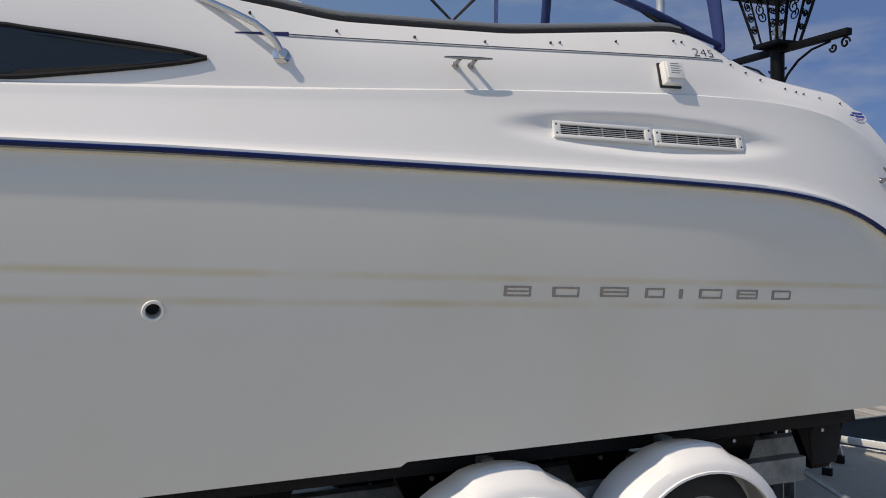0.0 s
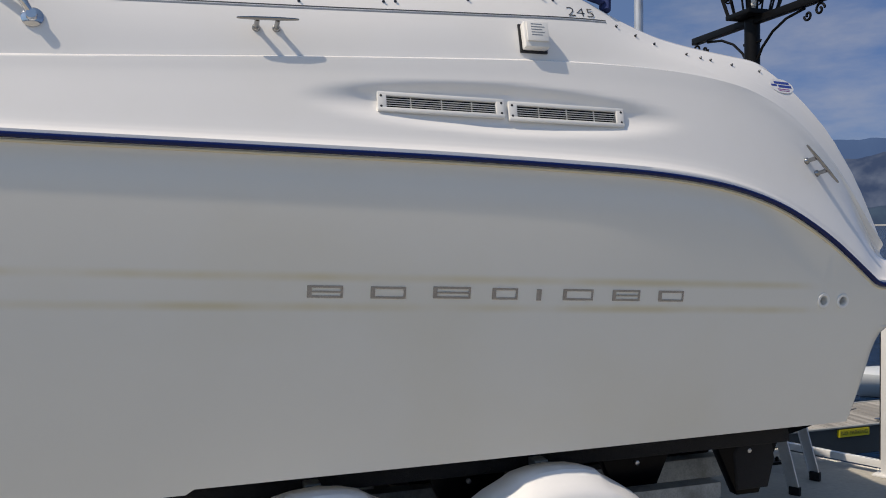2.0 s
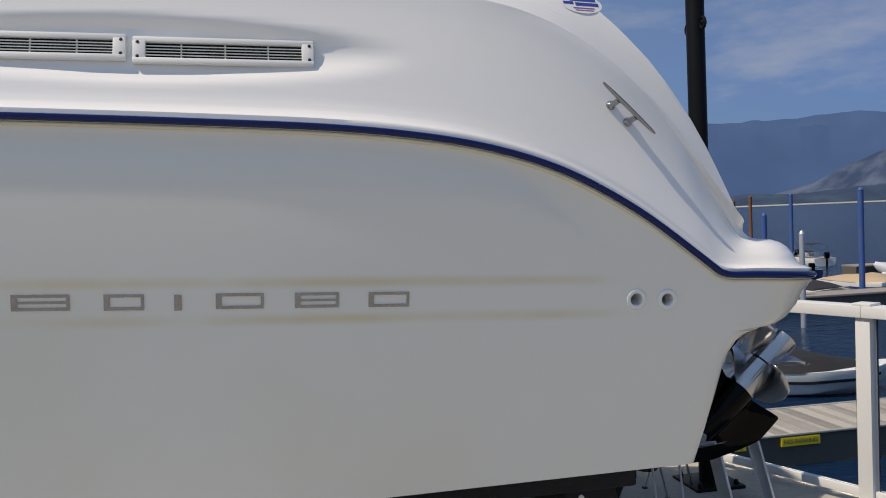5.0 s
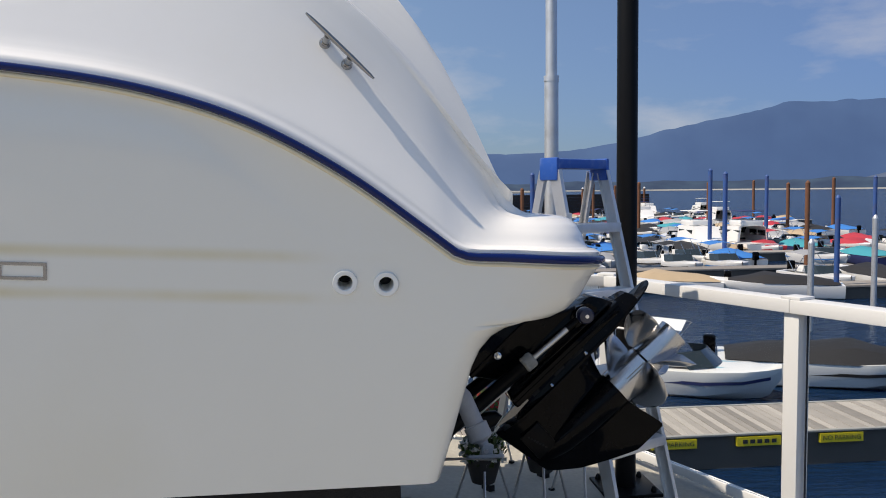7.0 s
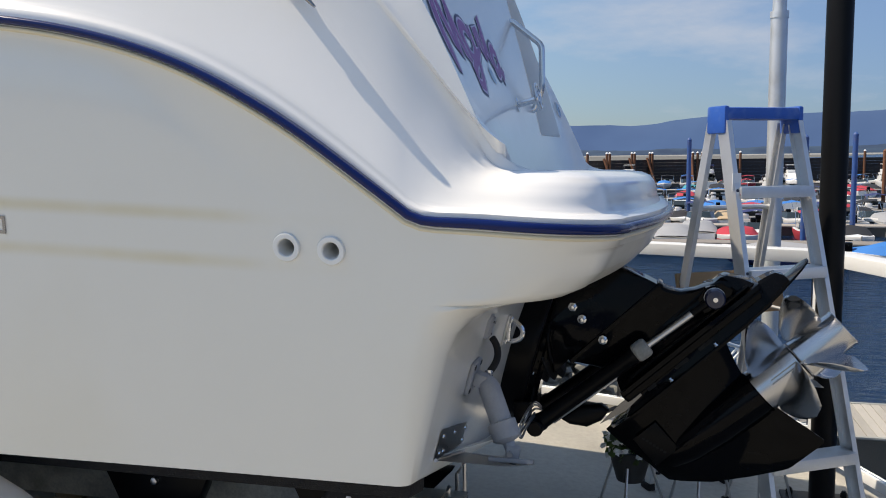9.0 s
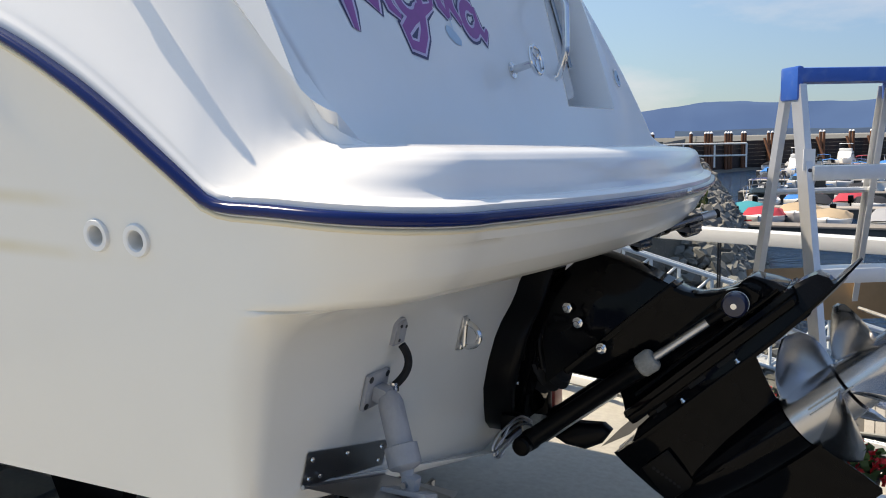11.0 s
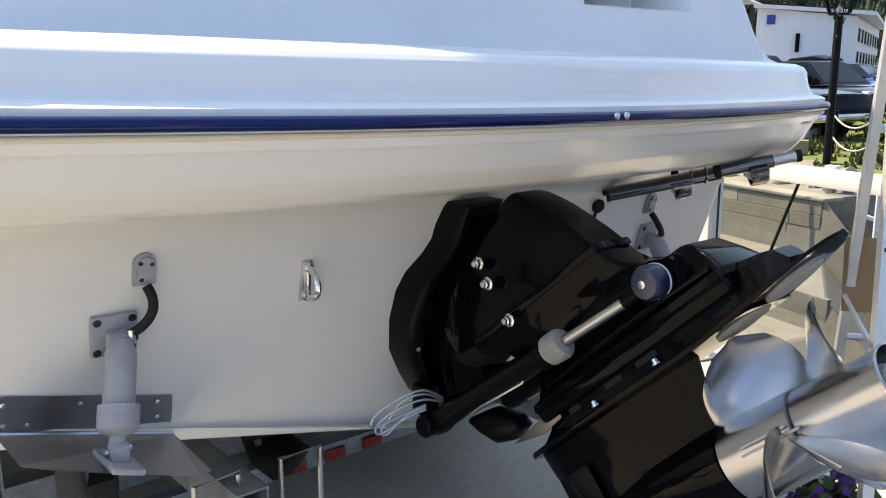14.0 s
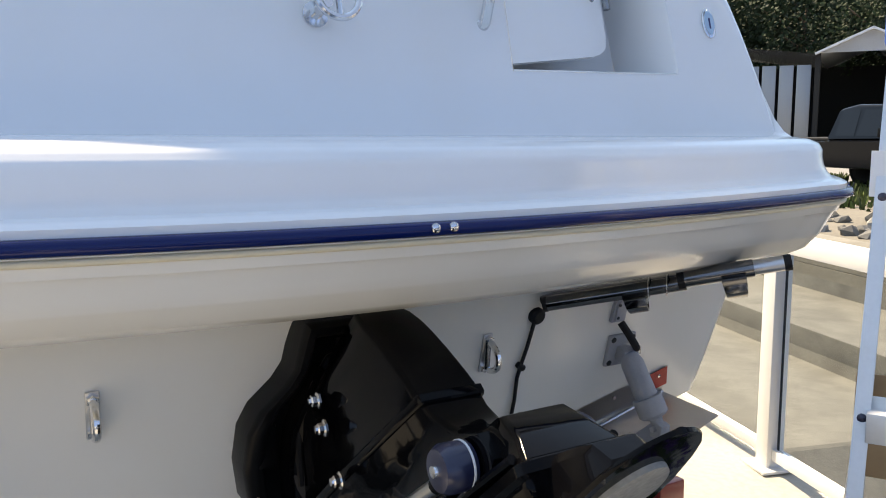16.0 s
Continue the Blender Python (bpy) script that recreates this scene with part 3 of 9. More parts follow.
        return port + star[-2::-1]
    for f in (0.0, 0.008, 0.018, 0.03, 0.06, 0.1, 0.15, 0.22, 0.3, 0.37, 0.45, 0.52, 0.6, 0.68, 0.75, 0.82, 0.88, 0.96, 1.0):
        rows.append(upper(f))
    top = rows[-1]
    # coaming, cockpit and foredeck
    for ins, drop in ((0.02, -0.012), (0.06, -0.014), (0.14, -0.012), (0.17, 0.02), (0.18, 0.6)):
        r = []
        for x, y, z in top:
            fore = 1 - smooth(-3.7, -3.3, x)
            s = 1 if y > 0 else -1
            ya = s * max(0.0, abs(y) - ins)
            yb = y * (1 - min(1, ins / 0.18))
            r.append((x - ins * smooth(-0.45, -0.28, x), lerp(ya, yb, fore), lerp(z - drop, z + 0.16 * (1 - (abs(yb) / 1.2) ** 2) * min(1, ins / 0.18) * smooth(-7, -5.5, x), fore)))
        rows.append(r)
    return rows


BOAT = build_boat()

# ---- fittings of the boat ----


def tree_of(ob):
    return BVHTree.FromPolygons([v.co[:] for v in ob.data.vertices], [p.vertices[:] for p in ob.data.polygons])


HULL, DECK = [c for c in BOAT.children if c.name == "hull"][0], [c for c in BOAT.children if c.name == "deck"][0]
HULL_TREE, DECK_TREE = tree_of(HULL), DECK_WHOLE


def cast(tree, p, d):
    hit, n, _, _ = tree.ray_cast(Vector(p), Vector(d))
    if hit is None:
        hit, n, _, _ = tree.find_nearest(Vector(p) + Vector(d) * 2)
    if n.dot(Vector(d)) > 0:
        n = -n
    return hit, n


def port(x, z, tree=None):
    """The point and normal of the port side at x, z."""
    return cast(tree or DECK_TREE, (x, -3, z), (0, 1, 0))


def aft(y, z, tree=None):
    return cast(tree or DECK_TREE, (3, y, z), (-1, 0, 0))


def seat_on(p, n, up=(0, 0, 1)):
    """A frame on a surface: x along it, y up along it, z out of it."""
    n = n.normalized()
    r = Vector(up).cross(n).normalized()
    u = n.cross(r).normalized()
    return Matrix.Translation(p) @ Matrix((r, u, n)).transposed().to_4x4()


def port_frame(x, z, tree=None):
    p, n = port(x, z, tree)
    return seat_on(p, n)


def aft_frame(y, z, tree=None):
    p, n = aft(y, z, tree)
    return seat_on(p, n)


def moved(bm, m):
    bmesh.ops.transform(bm, matrix=m, verts=bm.verts)
    return bm


# near-black surfaces in this colour stand for the shade inside openings
M_DARK = mat("recess_shade", (0.006, 0.006, 0.006), 0.9, vary=0.2)
M_BLACKTRIM = mat("black_trim", (0.012, 0.012, 0.014), 0.45, vary=0.2, scale=10, fine=120)
M_GREYTRIM = mat("grey_trim", (0.32, 0.34, 0.36), 0.35, 0.5, vary=0.1, scale=10, fine=120)
M_CANVAS = mat("navy_canvas", (0.012, 0.03, 0.13), 0.85, vary=0.25, scale=9, fine=260, bump=0.6)
M_SMOKE = mat("smoked_acrylic", (0.006, 0.010, 0.016), 0.12, vary=0.25, scale=3, fine=40, coat=0.3)
M_CHROMEVINYL = mat("chrome_vinyl", (0.30, 0.30, 0.31), 0.22, 0.85, vary=0.5, scale=30, fine=220)
M_INK = mat("dark_grey_vinyl", (0.03, 0.03, 0.035), 0.5, vary=0.2, scale=20)
M_BLUEINK = mat("blue_print", (0.03, 0.06, 0.32), 0.45, vary=0.2, scale=30)
M_PINKINK = mat("magenta_print", (0.30, 0.06, 0.30), 0.4, vary=0.3, scale=22)
M_NAVYINK = mat("navy_print", (0.02, 0.018, 0.10), 0.4, vary=0.2, scale=22)
M_LILAC = mat("lilac_print", (0.62, 0.52, 0.70), 0.4, vary=0.1, scale=22)
M_PALEBLUE = mat("pale_blue_print", (0.42, 0.58, 0.72), 0.4, vary=0.1, scale=22)
M_STICKER = mat("sticker_white", (0.75, 0.76, 0.78), 0.35, vary=0.04, scale=20)
M_RED = mat("red_plastic", (0.20, 0.012, 0.010), 0.3, vary=0.2, scale=20, coat=0.3)
M_REDPAINT = mat("red_paint", (0.5, 0.06, 0.04), 0.55, vary=0.2, scale=14)
M_ZINC = mat("zinc_anode", (0.30, 0.295, 0.27), 0.85, 0.0, vary=0.6, scale=18, fine=120, bump=0.6)


M_LIP = mat("yellowed_gelcoat_lip", (0.70, 0.63, 0.46), 0.35, vary=0.12, scale=3, fine=30)


def rub_rail():
    path = [Vector(lean(p)) for p in hull_rows()[0]]
    rows = []
    for i, p in enumerate(path):
        t = (path[min(i + 1, len(path) - 1)] - path[max(i - 1, 0)]).normalized()
        n = Vector((t.y, -t.x, 0)).normalized()
        if n.dot(Vector((0.5 * (p.x + 2), p.y, 0))) < 0:
            n = -n
        b = t.cross(n).normalized()
        if b.z < 0:
            b = -b
        k = smooth(-0.15, 0.12, p.x)
        thin, rise = lerp(0.74, 0.86, k), lerp(0.003, 0.011, k)
        rows.append([p + n * o + b * (h * thin + rise) for o, h in ((-0.014, 0.0125), (0.006, 0.0125), (0.012, 0.0105), (0.0165, 0.004), (0.0165, -0.005), (0.012, -0.0105), (0.004, -0.013), (-0.014, -0.013))])
    rail = part("rub_rail", grid_mesh(rows), M_BLUE, BOAT, "navy blue vinyl rub rail with a rounded face", angle=70)
    lip = []
    for r in rows:
        out, up = (r[1] - r[0]).normalized(), (r[0] - r[7]).normalized()
        lip.append([r[7] + out * o + up * h for o, h in ((0.0, -0.002), (0.012, -0.002), (0.0155, -0.0045), (0.0155, -0.010), (0.012, -0.013), (0.0, -0.014))])
    part("rail_lip", grid_mesh(lip), M_LIP, BOAT, "thin cream moulded lip under the rail", angle=70)
    for y in (0.005, 0.035):
        p, n = cast(tree_of(rail), (3, y, 1.355), (-1, 0, 0))
        m = seat_on(p, n)
        part("rail_screw", moved(lathe([(0, 0.0075), (0.003, 0.007), (0.005, 0.004), (0.0052, 0.001)], (0, 0, 0), (0, 0, 1), 14), m), M_CHROME, BOAT, "polished countersunk screw")


rub_rail()


def vent(x0, x1, z0, z1):
    m = port_frame((x0 + x1) / 2, (z0 + z1) / 2 - 0.03 * 0)
    w, h = (x1 - x0) / 2, (z1 - z0) / 2
    tilt = Matrix.Rotation(-0.026, 4, 'Z')
    m = m @ Matrix.Translation((0, 0, 0.001)) @ tilt
    bm = bmesh.new()
    add_box(bm, -w, w, h - 0.016, h, 0, 0.016, None, 0.005)
    add_box(bm, -w, w, -h, -h + 0.016, 0, 0.018, None, 0.005)
    add_box(bm, -w, -w + 0.034, -h + 0.01, h - 0.01, 0, 0.0165, None, 0.005)
    add_box(bm, w - 0.034, w, -h + 0.01, h - 0.01, 0, 0.0165, None, 0.005)
    v = part("engine_vent", moved(bm, m), M_PLASTIC, BOAT, "white louvred plastic engine vent")
    part("throat_shade", moved(box(-w + 0.01, w - 0.01, -h + 0.008, h - 0.008, -0.004, 0.002), m), M_DARK, v, "near-black sheet for the shade behind the louvres")
    for k in range(4):
        y = lerp(-h + 0.021, h - 0.021, (k + 0.5) / 4)
        part("louvre", moved(box(-w + 0.03, w - 0.03, -0.0013, 0.0013, -0.0045, 0.0045, 0, Matrix.Translation((0, y, 0.008)) @ Matrix.Rotation(0.35, 4, 'X')), m), M_PLASTIC, v)
    for sx in (-0.3, 0, 0.3):
        part("stay", moved(box(sx * w * 1.6 - 0.002, sx * w * 1.6 + 0.002, -h + 0.01, h - 0.01, 0.002, 0.006), m), M_PLASTIC, v)
    for sx in (-1, 1):
        for sy in (-1, 1):
            part("screw", moved(lathe([(0, 0.005), (0.002, 0.0045), (0.003, 0.002)], (sx * (w - 0.013), sy * (h - 0.018), 0.0155), (sx * (w - 0.013), sy * (h - 0.018), 1), 10), m), M_BLACKTRIM, v)


vent(-2.218, -1.736, 2.070, 2.146)
vent(-1.720, -1.238, 2.051, 2.128)


def brand_shapes():
    # eight plain chrome blocks where a maker's word stands, one ring and one bar each
    for x0, x1, zt, kind in ((-2.485, -2.363, 1.479, 2), (-2.266, -2.14, 1.468, 1), (-2.04, -1.899, 1.46, 3), (-1.816, -1.716, 1.449, 0), (-1.64, -1.621, 1.44, 4), (-1.533, -1.407, 1.435, 1),
                             (-1.324, -1.204, 1.425, 2), (-1.121, -1.006, 1.415, 1)):
        m = port_frame((x0 + x1) / 2, zt - 0.023, HULL_TREE) @ Matrix.Translation((0, 0, 0.0015)) @ Matrix.Rotation(-0.047, 4, 'Z')
        w, h, s = (x1 - x0) / 2, 0.021, 0.0075
        bm = bmesh.new()
        add_box(bm, -w, -w + 2 * s if kind < 4 else w, -h, h, 0, 0.0012)
        if kind < 4:
            add_box(bm, -w + 2 * s, w, h - s, h, 0, 0.0012)
            add_box(bm, -w + 2 * s, w, -h, -h + s, 0, 0.0012)
            add_box(bm, w - s, w, -h + s, h - s, 0, 0.0012)
        if kind in (2, 3):
            add_box(bm, -w + 2 * s, w - s, -0.003, 0.003, 0, 0.0012)
        part("nameplate_block", moved(bm, m), M_CHROMEVINYL, BOAT, "outlined chrome block of a maker's wordmark", smooth=False)


brand_shapes()


# the shade deep in a bore is painted as a dark grey disc
M_BORE = mat("bore_shade", (0.035, 0.035, 0.036), 0.7, vary=0.4, scale=30)


def ring_fitting(name, x, z, r_out, r_in, tree, label):
    m = port_frame(x, z, tree)
    # a square hole through the hull, hidden under the flange
    me = HULL.data
    bm = bmesh.new()
    bm.from_mesh(me)
    inv, k = m.inverted(), r_in * 1.12

    def close():
        return [f for f in bm.faces if (inv @ f.calc_center_median()).length < 0.25]
    for axis in (0, 1):
        for sgn in (-1, 1):
            no = Vector((sgn if axis == 0 else 0, sgn if axis == 1 else 0, 0))
            near = close()
            bmesh.ops.bisect_plane(bm, geom=list({v for f in near for v in f.verts} | {e for f in near for e in f.edges} | set(near)), plane_co=m @ (no * k), plane_no=m.to_3x3() @ no)
    gone = []
    for f in close():
        c = inv @ f.calc_center_median()
        if abs(c.x) < k and abs(c.y) < k and abs(c.z) < 0.05:
            gone.append(f)
    bmesh.ops.delete(bm, geom=gone, context='FACES')
    bm.to_mesh(me)
    bm.free()
    bm = lathe([(-0.002, r_out), (0.003, r_out), (0.0065, r_out * 0.93), (0.0065, r_in * 1.12), (0.004, r_in), (-0.075, r_in * 0.92)], (0, 0, 0), (0, 0, 1), 32)
    bmesh.ops.delete(bm, geom=[f for f in bm.faces if len(f.verts) > 4], context='FACES_ONLY')
    f = part(name, moved(bm, m), M_PLASTIC, BOAT, label)
    part("bore", moved(lathe([(-0.080, r_in), (-0.074, r_in)], (0, 0, 0), (0, 0, 1), 24), m), M_BORE, f, "dark disc for the shade deep in the bore")


ring_fitting("exhaust_outlet", -0.313, 1.346, 0.0315, 0.0185, HULL_TREE, "white plastic through-hull outlet")
ring_fitting("exhaust_outlet", -0.212, 1.340, 0.0315, 0.0185, HULL_TREE, "white plastic through-hull outlet")
ring_fitting("drain_outlet", -3.795, 1.433, 0.038, 0.026, HULL_TREE, "white flanged drain outlet in the hull")


# dark reflections in the polished metal are put into its base colour
M_CLEAT = mat("chrome_dark_reflections", (0.34, 0.34, 0.34), 0.12, 1.0, vary=0.2, scale=25, fine=140)


def cleat(xa, za, xb, zb, stand):
    pa, na = port(xa, za)
    pb, nb = port(xb, zb)
    n = (na + nb).normalized()
    a, b = pa + n * stand, pb + n * stand
    bm = bmesh.new()
    d = b - a
    add_tube(bm, [a, a + d * 0.06, a + d * 0.3, a + d * 0.7, a + d * 0.94, b], [0.004, 0.0065, 0.009, 0.009, 0.0065, 0.004], 12, True, 0.7)
    c = part("mooring_cleat", bm, M_CLEAT, BOAT, "polished steel mooring cleat")
    for t in (0.33, 0.66):
        q = a + d * t
        foot, fn = port(q.x - n.x * stand, q.z - n.z * stand)
        part("cleat_foot", tube([foot - n * 0.003, foot + n * 0.006, foot + n * 0.012, foot + n * (stand - 0.005)], [0.015, 0.014, 0.009, 0.009], 14), M_CLEAT, c)


cleat(-2.694, 2.392 - 0.03, -2.485, 2.398 - 0.03, 0.062)
cleat(-0.405, 1.985, -0.245, 1.83, 0.055)


def inlet_box():
    m = port_frame(-1.59, 2.387)
    b = part("power_inlet", moved(box(-0.05, 0.05, -0.055, 0.05, 0.006, 0.045, 0.008), m), M_PLASTIC, BOAT, "white hinged power inlet cover")
    part("gasket", moved(box(-0.056, 0.056, -0.061, 0.056, -0.006, 0.006, 0.003), m), M_BLACKTRIM, b)
    part("lid", moved(box(-0.042, 0.046, -0.035, 0.045, 0.045, 0.053, 0.004), m), M_PLASTIC, b)
    for k in range(5):
        part("print_line", moved(box(-0.025, 0.02 + 0.01 * (k % 2), 0.032 - 0.011 * k, 0.035 - 0.011 * k, 0.0532, 0.0538), m), M_GREYTRIM, b, "bar of small grey print")


inlet_box()


def lettering(text, m, size, material, name, label, depth=0.0006):
    c = bpy.data.curves.new(name, 'FONT')
    c.body, c.size, c.extrude, c.align_x, c.align_y, c.offset = text, size, depth, 'CENTER', 'CENTER', -0.0014
    tmp = bpy.data.objects.new(name, c)
    scene.collection.objects.link(tmp)
    me = bpy.data.meshes.new_from_object(tmp.evaluated_get(bpy.context.evaluated_depsgraph_get()))
    bpy.data.objects.remove(tmp)
    me.transform(m)
    me.materials.clear()
    me.materials.append(material)
    ob = new(name, me)
    ob.parent = BOAT
    ob["label"] = label
    return ob


m245 = port_frame(-1.36, 2.513) @ Matrix.Translation((0, 0, 0.001)) @ Matrix.Rotation(0.02, 4, 'Z') @ Matrix.Diagonal((1.5, 1, 1, 1))
lettering("245", m245, 0.06, M_INK, "model_number", "small dark model number 245")


def stripe(x0, z0, x1, z1, h, material, name, label, n=40, h1=None):
    rows = []
    for i in range(n + 1):
        t = i / n
        p, nn = port(lerp(x0, x1, t), lerp(z0, z1, t))
        hh = lerp(h, h if h1 is None else h1, t)
        up = Vector((0, nn.z, -nn.y)) * (1 if -nn.y > 0 else -1)
        rows.append([p + up * hh / 2 + nn * 0.0012, p - up * hh / 2 + nn * 0.0012])
    part(name, grid_mesh(rows), material, BOAT, label)


stripe(-3.30, 2.441, -1.245, 2.490, 0.004, M_INK, "pinstripe", "thin dark pinstripe")
stripe(-3.30, 2.432, -1.245, 2.482, 0.006, M_GREYTRIM, "pinstripe", "thin grey pinstripe")
stripe(-3.49, 2.430, -3.29, 2.441, 0.005, M_NAVYINK, "pinstripe", "navy flash on the pinstripe", 10, 0.02)


def snaps():
    for x in (-3.43, -3.1, -2.78, -2.47, -2.16, -2.115, -1.83, -1.52, -1.475, -1.2, -1.115, -1.03, -0.88, -0.81, -0.76, -0.65, -0.5, -0.38, -0.34, -0.31):
        z = polyline(x, GUNWALE) - 0.045 - LEAN_Y * 0.2
        p, n = port(x, z)
        m = seat_on(p, n)
        part("snap_stud", moved(lathe([(0, 0.006), (0.002, 0.006), (0.003, 0.003), (0.006, 0.003), (0.0075, 0.004), (0.009, 0.003), (0.0095, 0.001)], (0, 0, 0), (0, 0, 1), 10), m), M_DARKSTEEL, BOAT, "chrome canvas snap stud")


snaps()


def side_window():
    # long dark leaf-shaped port light
    outer = []
    for i in range(41):
        t = i / 40
        x = lerp(-3.595, -5.9, t)
        k = min(1.0, t / 0.28) ** 0.75 * min(1.0, (1 - t) / 0.35) ** 0.8
        mid = lerp(2.322, 2.300, min(1, t * 4))
        outer.append((x, mid + 0.09 * k, mid - 0.088 * k))
    rows = []
    for x, zt, zb in outer:
        r = []
        for j in range(9):
            z = lerp(zt, zb, j / 8)
            p, n = port(x, z)
            edge = 1 if j in (0, 8) else 0
            r.append(p + n * (0.004 if edge else (0.012 if j in (1, 7) else 0.006)))
        rows.append(r)
    w = part("port_light", grid_mesh(rows), M_SMOKE, BOAT, "long dark leaf-shaped cabin window")
    for side in (0, 8):
        part("window_gasket", tube([r[side] for r in rows], 0.009, 8), M_RUBBER, w)


side_window()


def windscreen():
    rows, trim, lip = [], [], []
    for i in range(31):
        x = lerp(-3.75, -1.43, i / 30)
        z = polyline(x, GUNWALE) - LEAN_Y * 0.2
        base = Vector((x, -1.045, z + 0.012))
        h = 0.5 * smooth(-1.40, -2.1, x)
        top = Vector((x - 0.12 * h / 0.5 - 0.0, -1.045 + 0.32 * h, z + 0.012 + h))
        rows.append([base + (top - base) * k / 4 for k in range(5)])
        trim.append(base + Vector((0, -0.016, 0.0)))
        lip.append(base + Vector((0, -0.008, 0.028)))
    s = part("windscreen", grid_mesh(rows), M_GLASS, BOAT, "clear curved windscreen in a dark frame")
    s.visible_shadow = False
    part("screen_trim", tube(trim, 0.015, 10, True, 1.0), M_BLACKTRIM, s)
    part("screen_channel", tube(lip, 0.011, 8), M_GREYTRIM, s, "grey aluminium glazing channel")
    part("top_frame", tube([r[-1] for r in rows], 0.014, 8), M_BLACKTRIM, s)
    # folded cockpit enclosure: sloping flap and standing post of navy canvas
    c = part("canvas_enclosure", tube([(-1.83, -0.99, 2.79), (-1.6, -1.02, 2.71), (-1.4, -1.05, 2.63), (-1.24, -1.07, 2.572)], [0.036, 0.036, 0.032, 0.022], 12, True, 0.5), M_CANVAS, BOAT, "navy blue canvas enclosure frame")
    part("canvas_post", tube([(-1.225, -1.065, 2.54), (-1.215, -1.045, 2.63), (-1.20, -1.0, 2.78), (-1.19, -0.93, 3.0), (-1.25, -0.75, 3.25)], [0.03, 0.034, 0.038, 0.04, 0.04], 12, True, 0.7), M_CANVAS, c)
    part("canvas_roof", tube([(-1.25, -0.75, 3.25), (-1.3, -0.3, 3.34), (-1.3, 0.3, 3.34), (-1.25, 0.75, 3.24)], [0.04, 0.04, 0.04, 0.04], 12, True, 0.7), M_CANVAS, c)
    part("canvas_post", tube([(-1.225, 1.065, 2.5), (-1.215, 1.045, 2.6), (-1.20, 1.0, 2.76), (-1.19, 0.93, 2.98), (-1.25, 0.75, 3.24)], [0.03, 0.034, 0.038, 0.04, 0.04], 12, True, 0.7), M_CANVAS, c)
    part("strap", tube([(-2.35, -0.95, 2.56), (-2.33, -0.92, 2.75), (-2.3, -0.85, 3.0)], 0.02, 8, True, 0.3), M_CANVAS, c)
    part("strut", tube([(-2.62, -0.8, 2.73), (-2.5, -0.8, 2.62), (-2.38, -0.8, 2.74)], 0.008, 8), M_BLACKTRIM, c)
    part("seat_back", box(-3.3, -3.1, -0.55, 0.1, 2.3, 2.72, 0.06), M_STICKER, BOAT, "pale helm seat back inside the screen")


windscreen()


def bow_rail():
    p, n = port(-3.325, 2.352)
    q = p + Vector((-0.06, -0.012, 0.085))
    pts = bezier(p + n * 0.01, p + n * 0.03 + Vector((-0.02, 0, 0.045)), q, 5)[:-1] + [Vector((-3.42, -1.16, 2.462)), Vector((-3.5, -1.13, 2.505)), Vector((-3.62, -1.09, 2.56)), Vector((-4.0, -1.0, 2.72)), Vector((-4.8, -0.92, 2.94)),
          Vector((-5.8, -0.7, 3.0)), Vector((-6.7, -0.3, 3.02)), Vector((-6.95, 0, 3.02)), Vector((-6.7, 0.3, 3.02)), Vector((-5.8, 0.7, 2.98)), Vector((-4.8, 0.92, 2.92)), Vector((-4.0, 1.0, 2.7)), Vector((-3.5, 1.13, 2.46)), Vector((-3.32, 1.16, 2.33))]
    r = part("bow_rail", tube(pts, 0.0125, 12), M_CHROME, BOAT, "polished stainless bow rail")
    part("rail_flange", moved(lathe([(0, 0.034), (0.005, 0.034), (0.010, 0.028), (0.014, 0.018), (0.03, 0.016)], (0, 0, 0), (0, 0, 1), 24), seat_on(p, n)), M_CHROME, r)
    for x, y, zt, zb in ((-4.8, -0.92, 2.94, 2.6), (-5.8, -0.7, 3.0, 2.55), (-4.8, 0.92, 2.92, 2.58), (-5.8, 0.7, 2.98, 2.53)):
        part("stanchion", tube([(x, y, zb), (x, y, zt)], 0.0125, 10), M_CHROME, r)


bow_rail()


def oval_sticker():
    m = port_frame(-0.393, 2.265) @ Matrix.Translation((0, 0, 0.001)) @ Matrix.Diagonal((1.2, 1.2, 1, 1))
    bm = bmesh.new()
    vs = [bm.verts.new((0.062 * math.cos(a), 0.031 * math.sin(a), 0)) for a in [2 * math.pi * i / 36 for i in range(36)]]
    bm.faces.new(vs)
    s = part("dealer_sticker", moved(bm, m), M_STICKER, BOAT, "white oval sticker with blue bars", smooth=False)
    for x0, x1, y, h, mm in ((-0.035, 0.045, 0.014, 0.010, M_BLUEINK), (-0.02, 0.05, -0.001, 0.010, M_BLUEINK), (-0.056, -0.026, 0.002, 0.008, M_BLUEINK), (-0.03, 0.035, -0.014, 0.003, M_PINKINK), (-0.025, 0.03, -0.021, 0.002, M_PINKINK)):
        part("print_bar", moved(box(x0, x1, y - h / 2, y + h / 2, 0.0006, 0.001), m), mm, s, smooth=False)


oval_sticker()


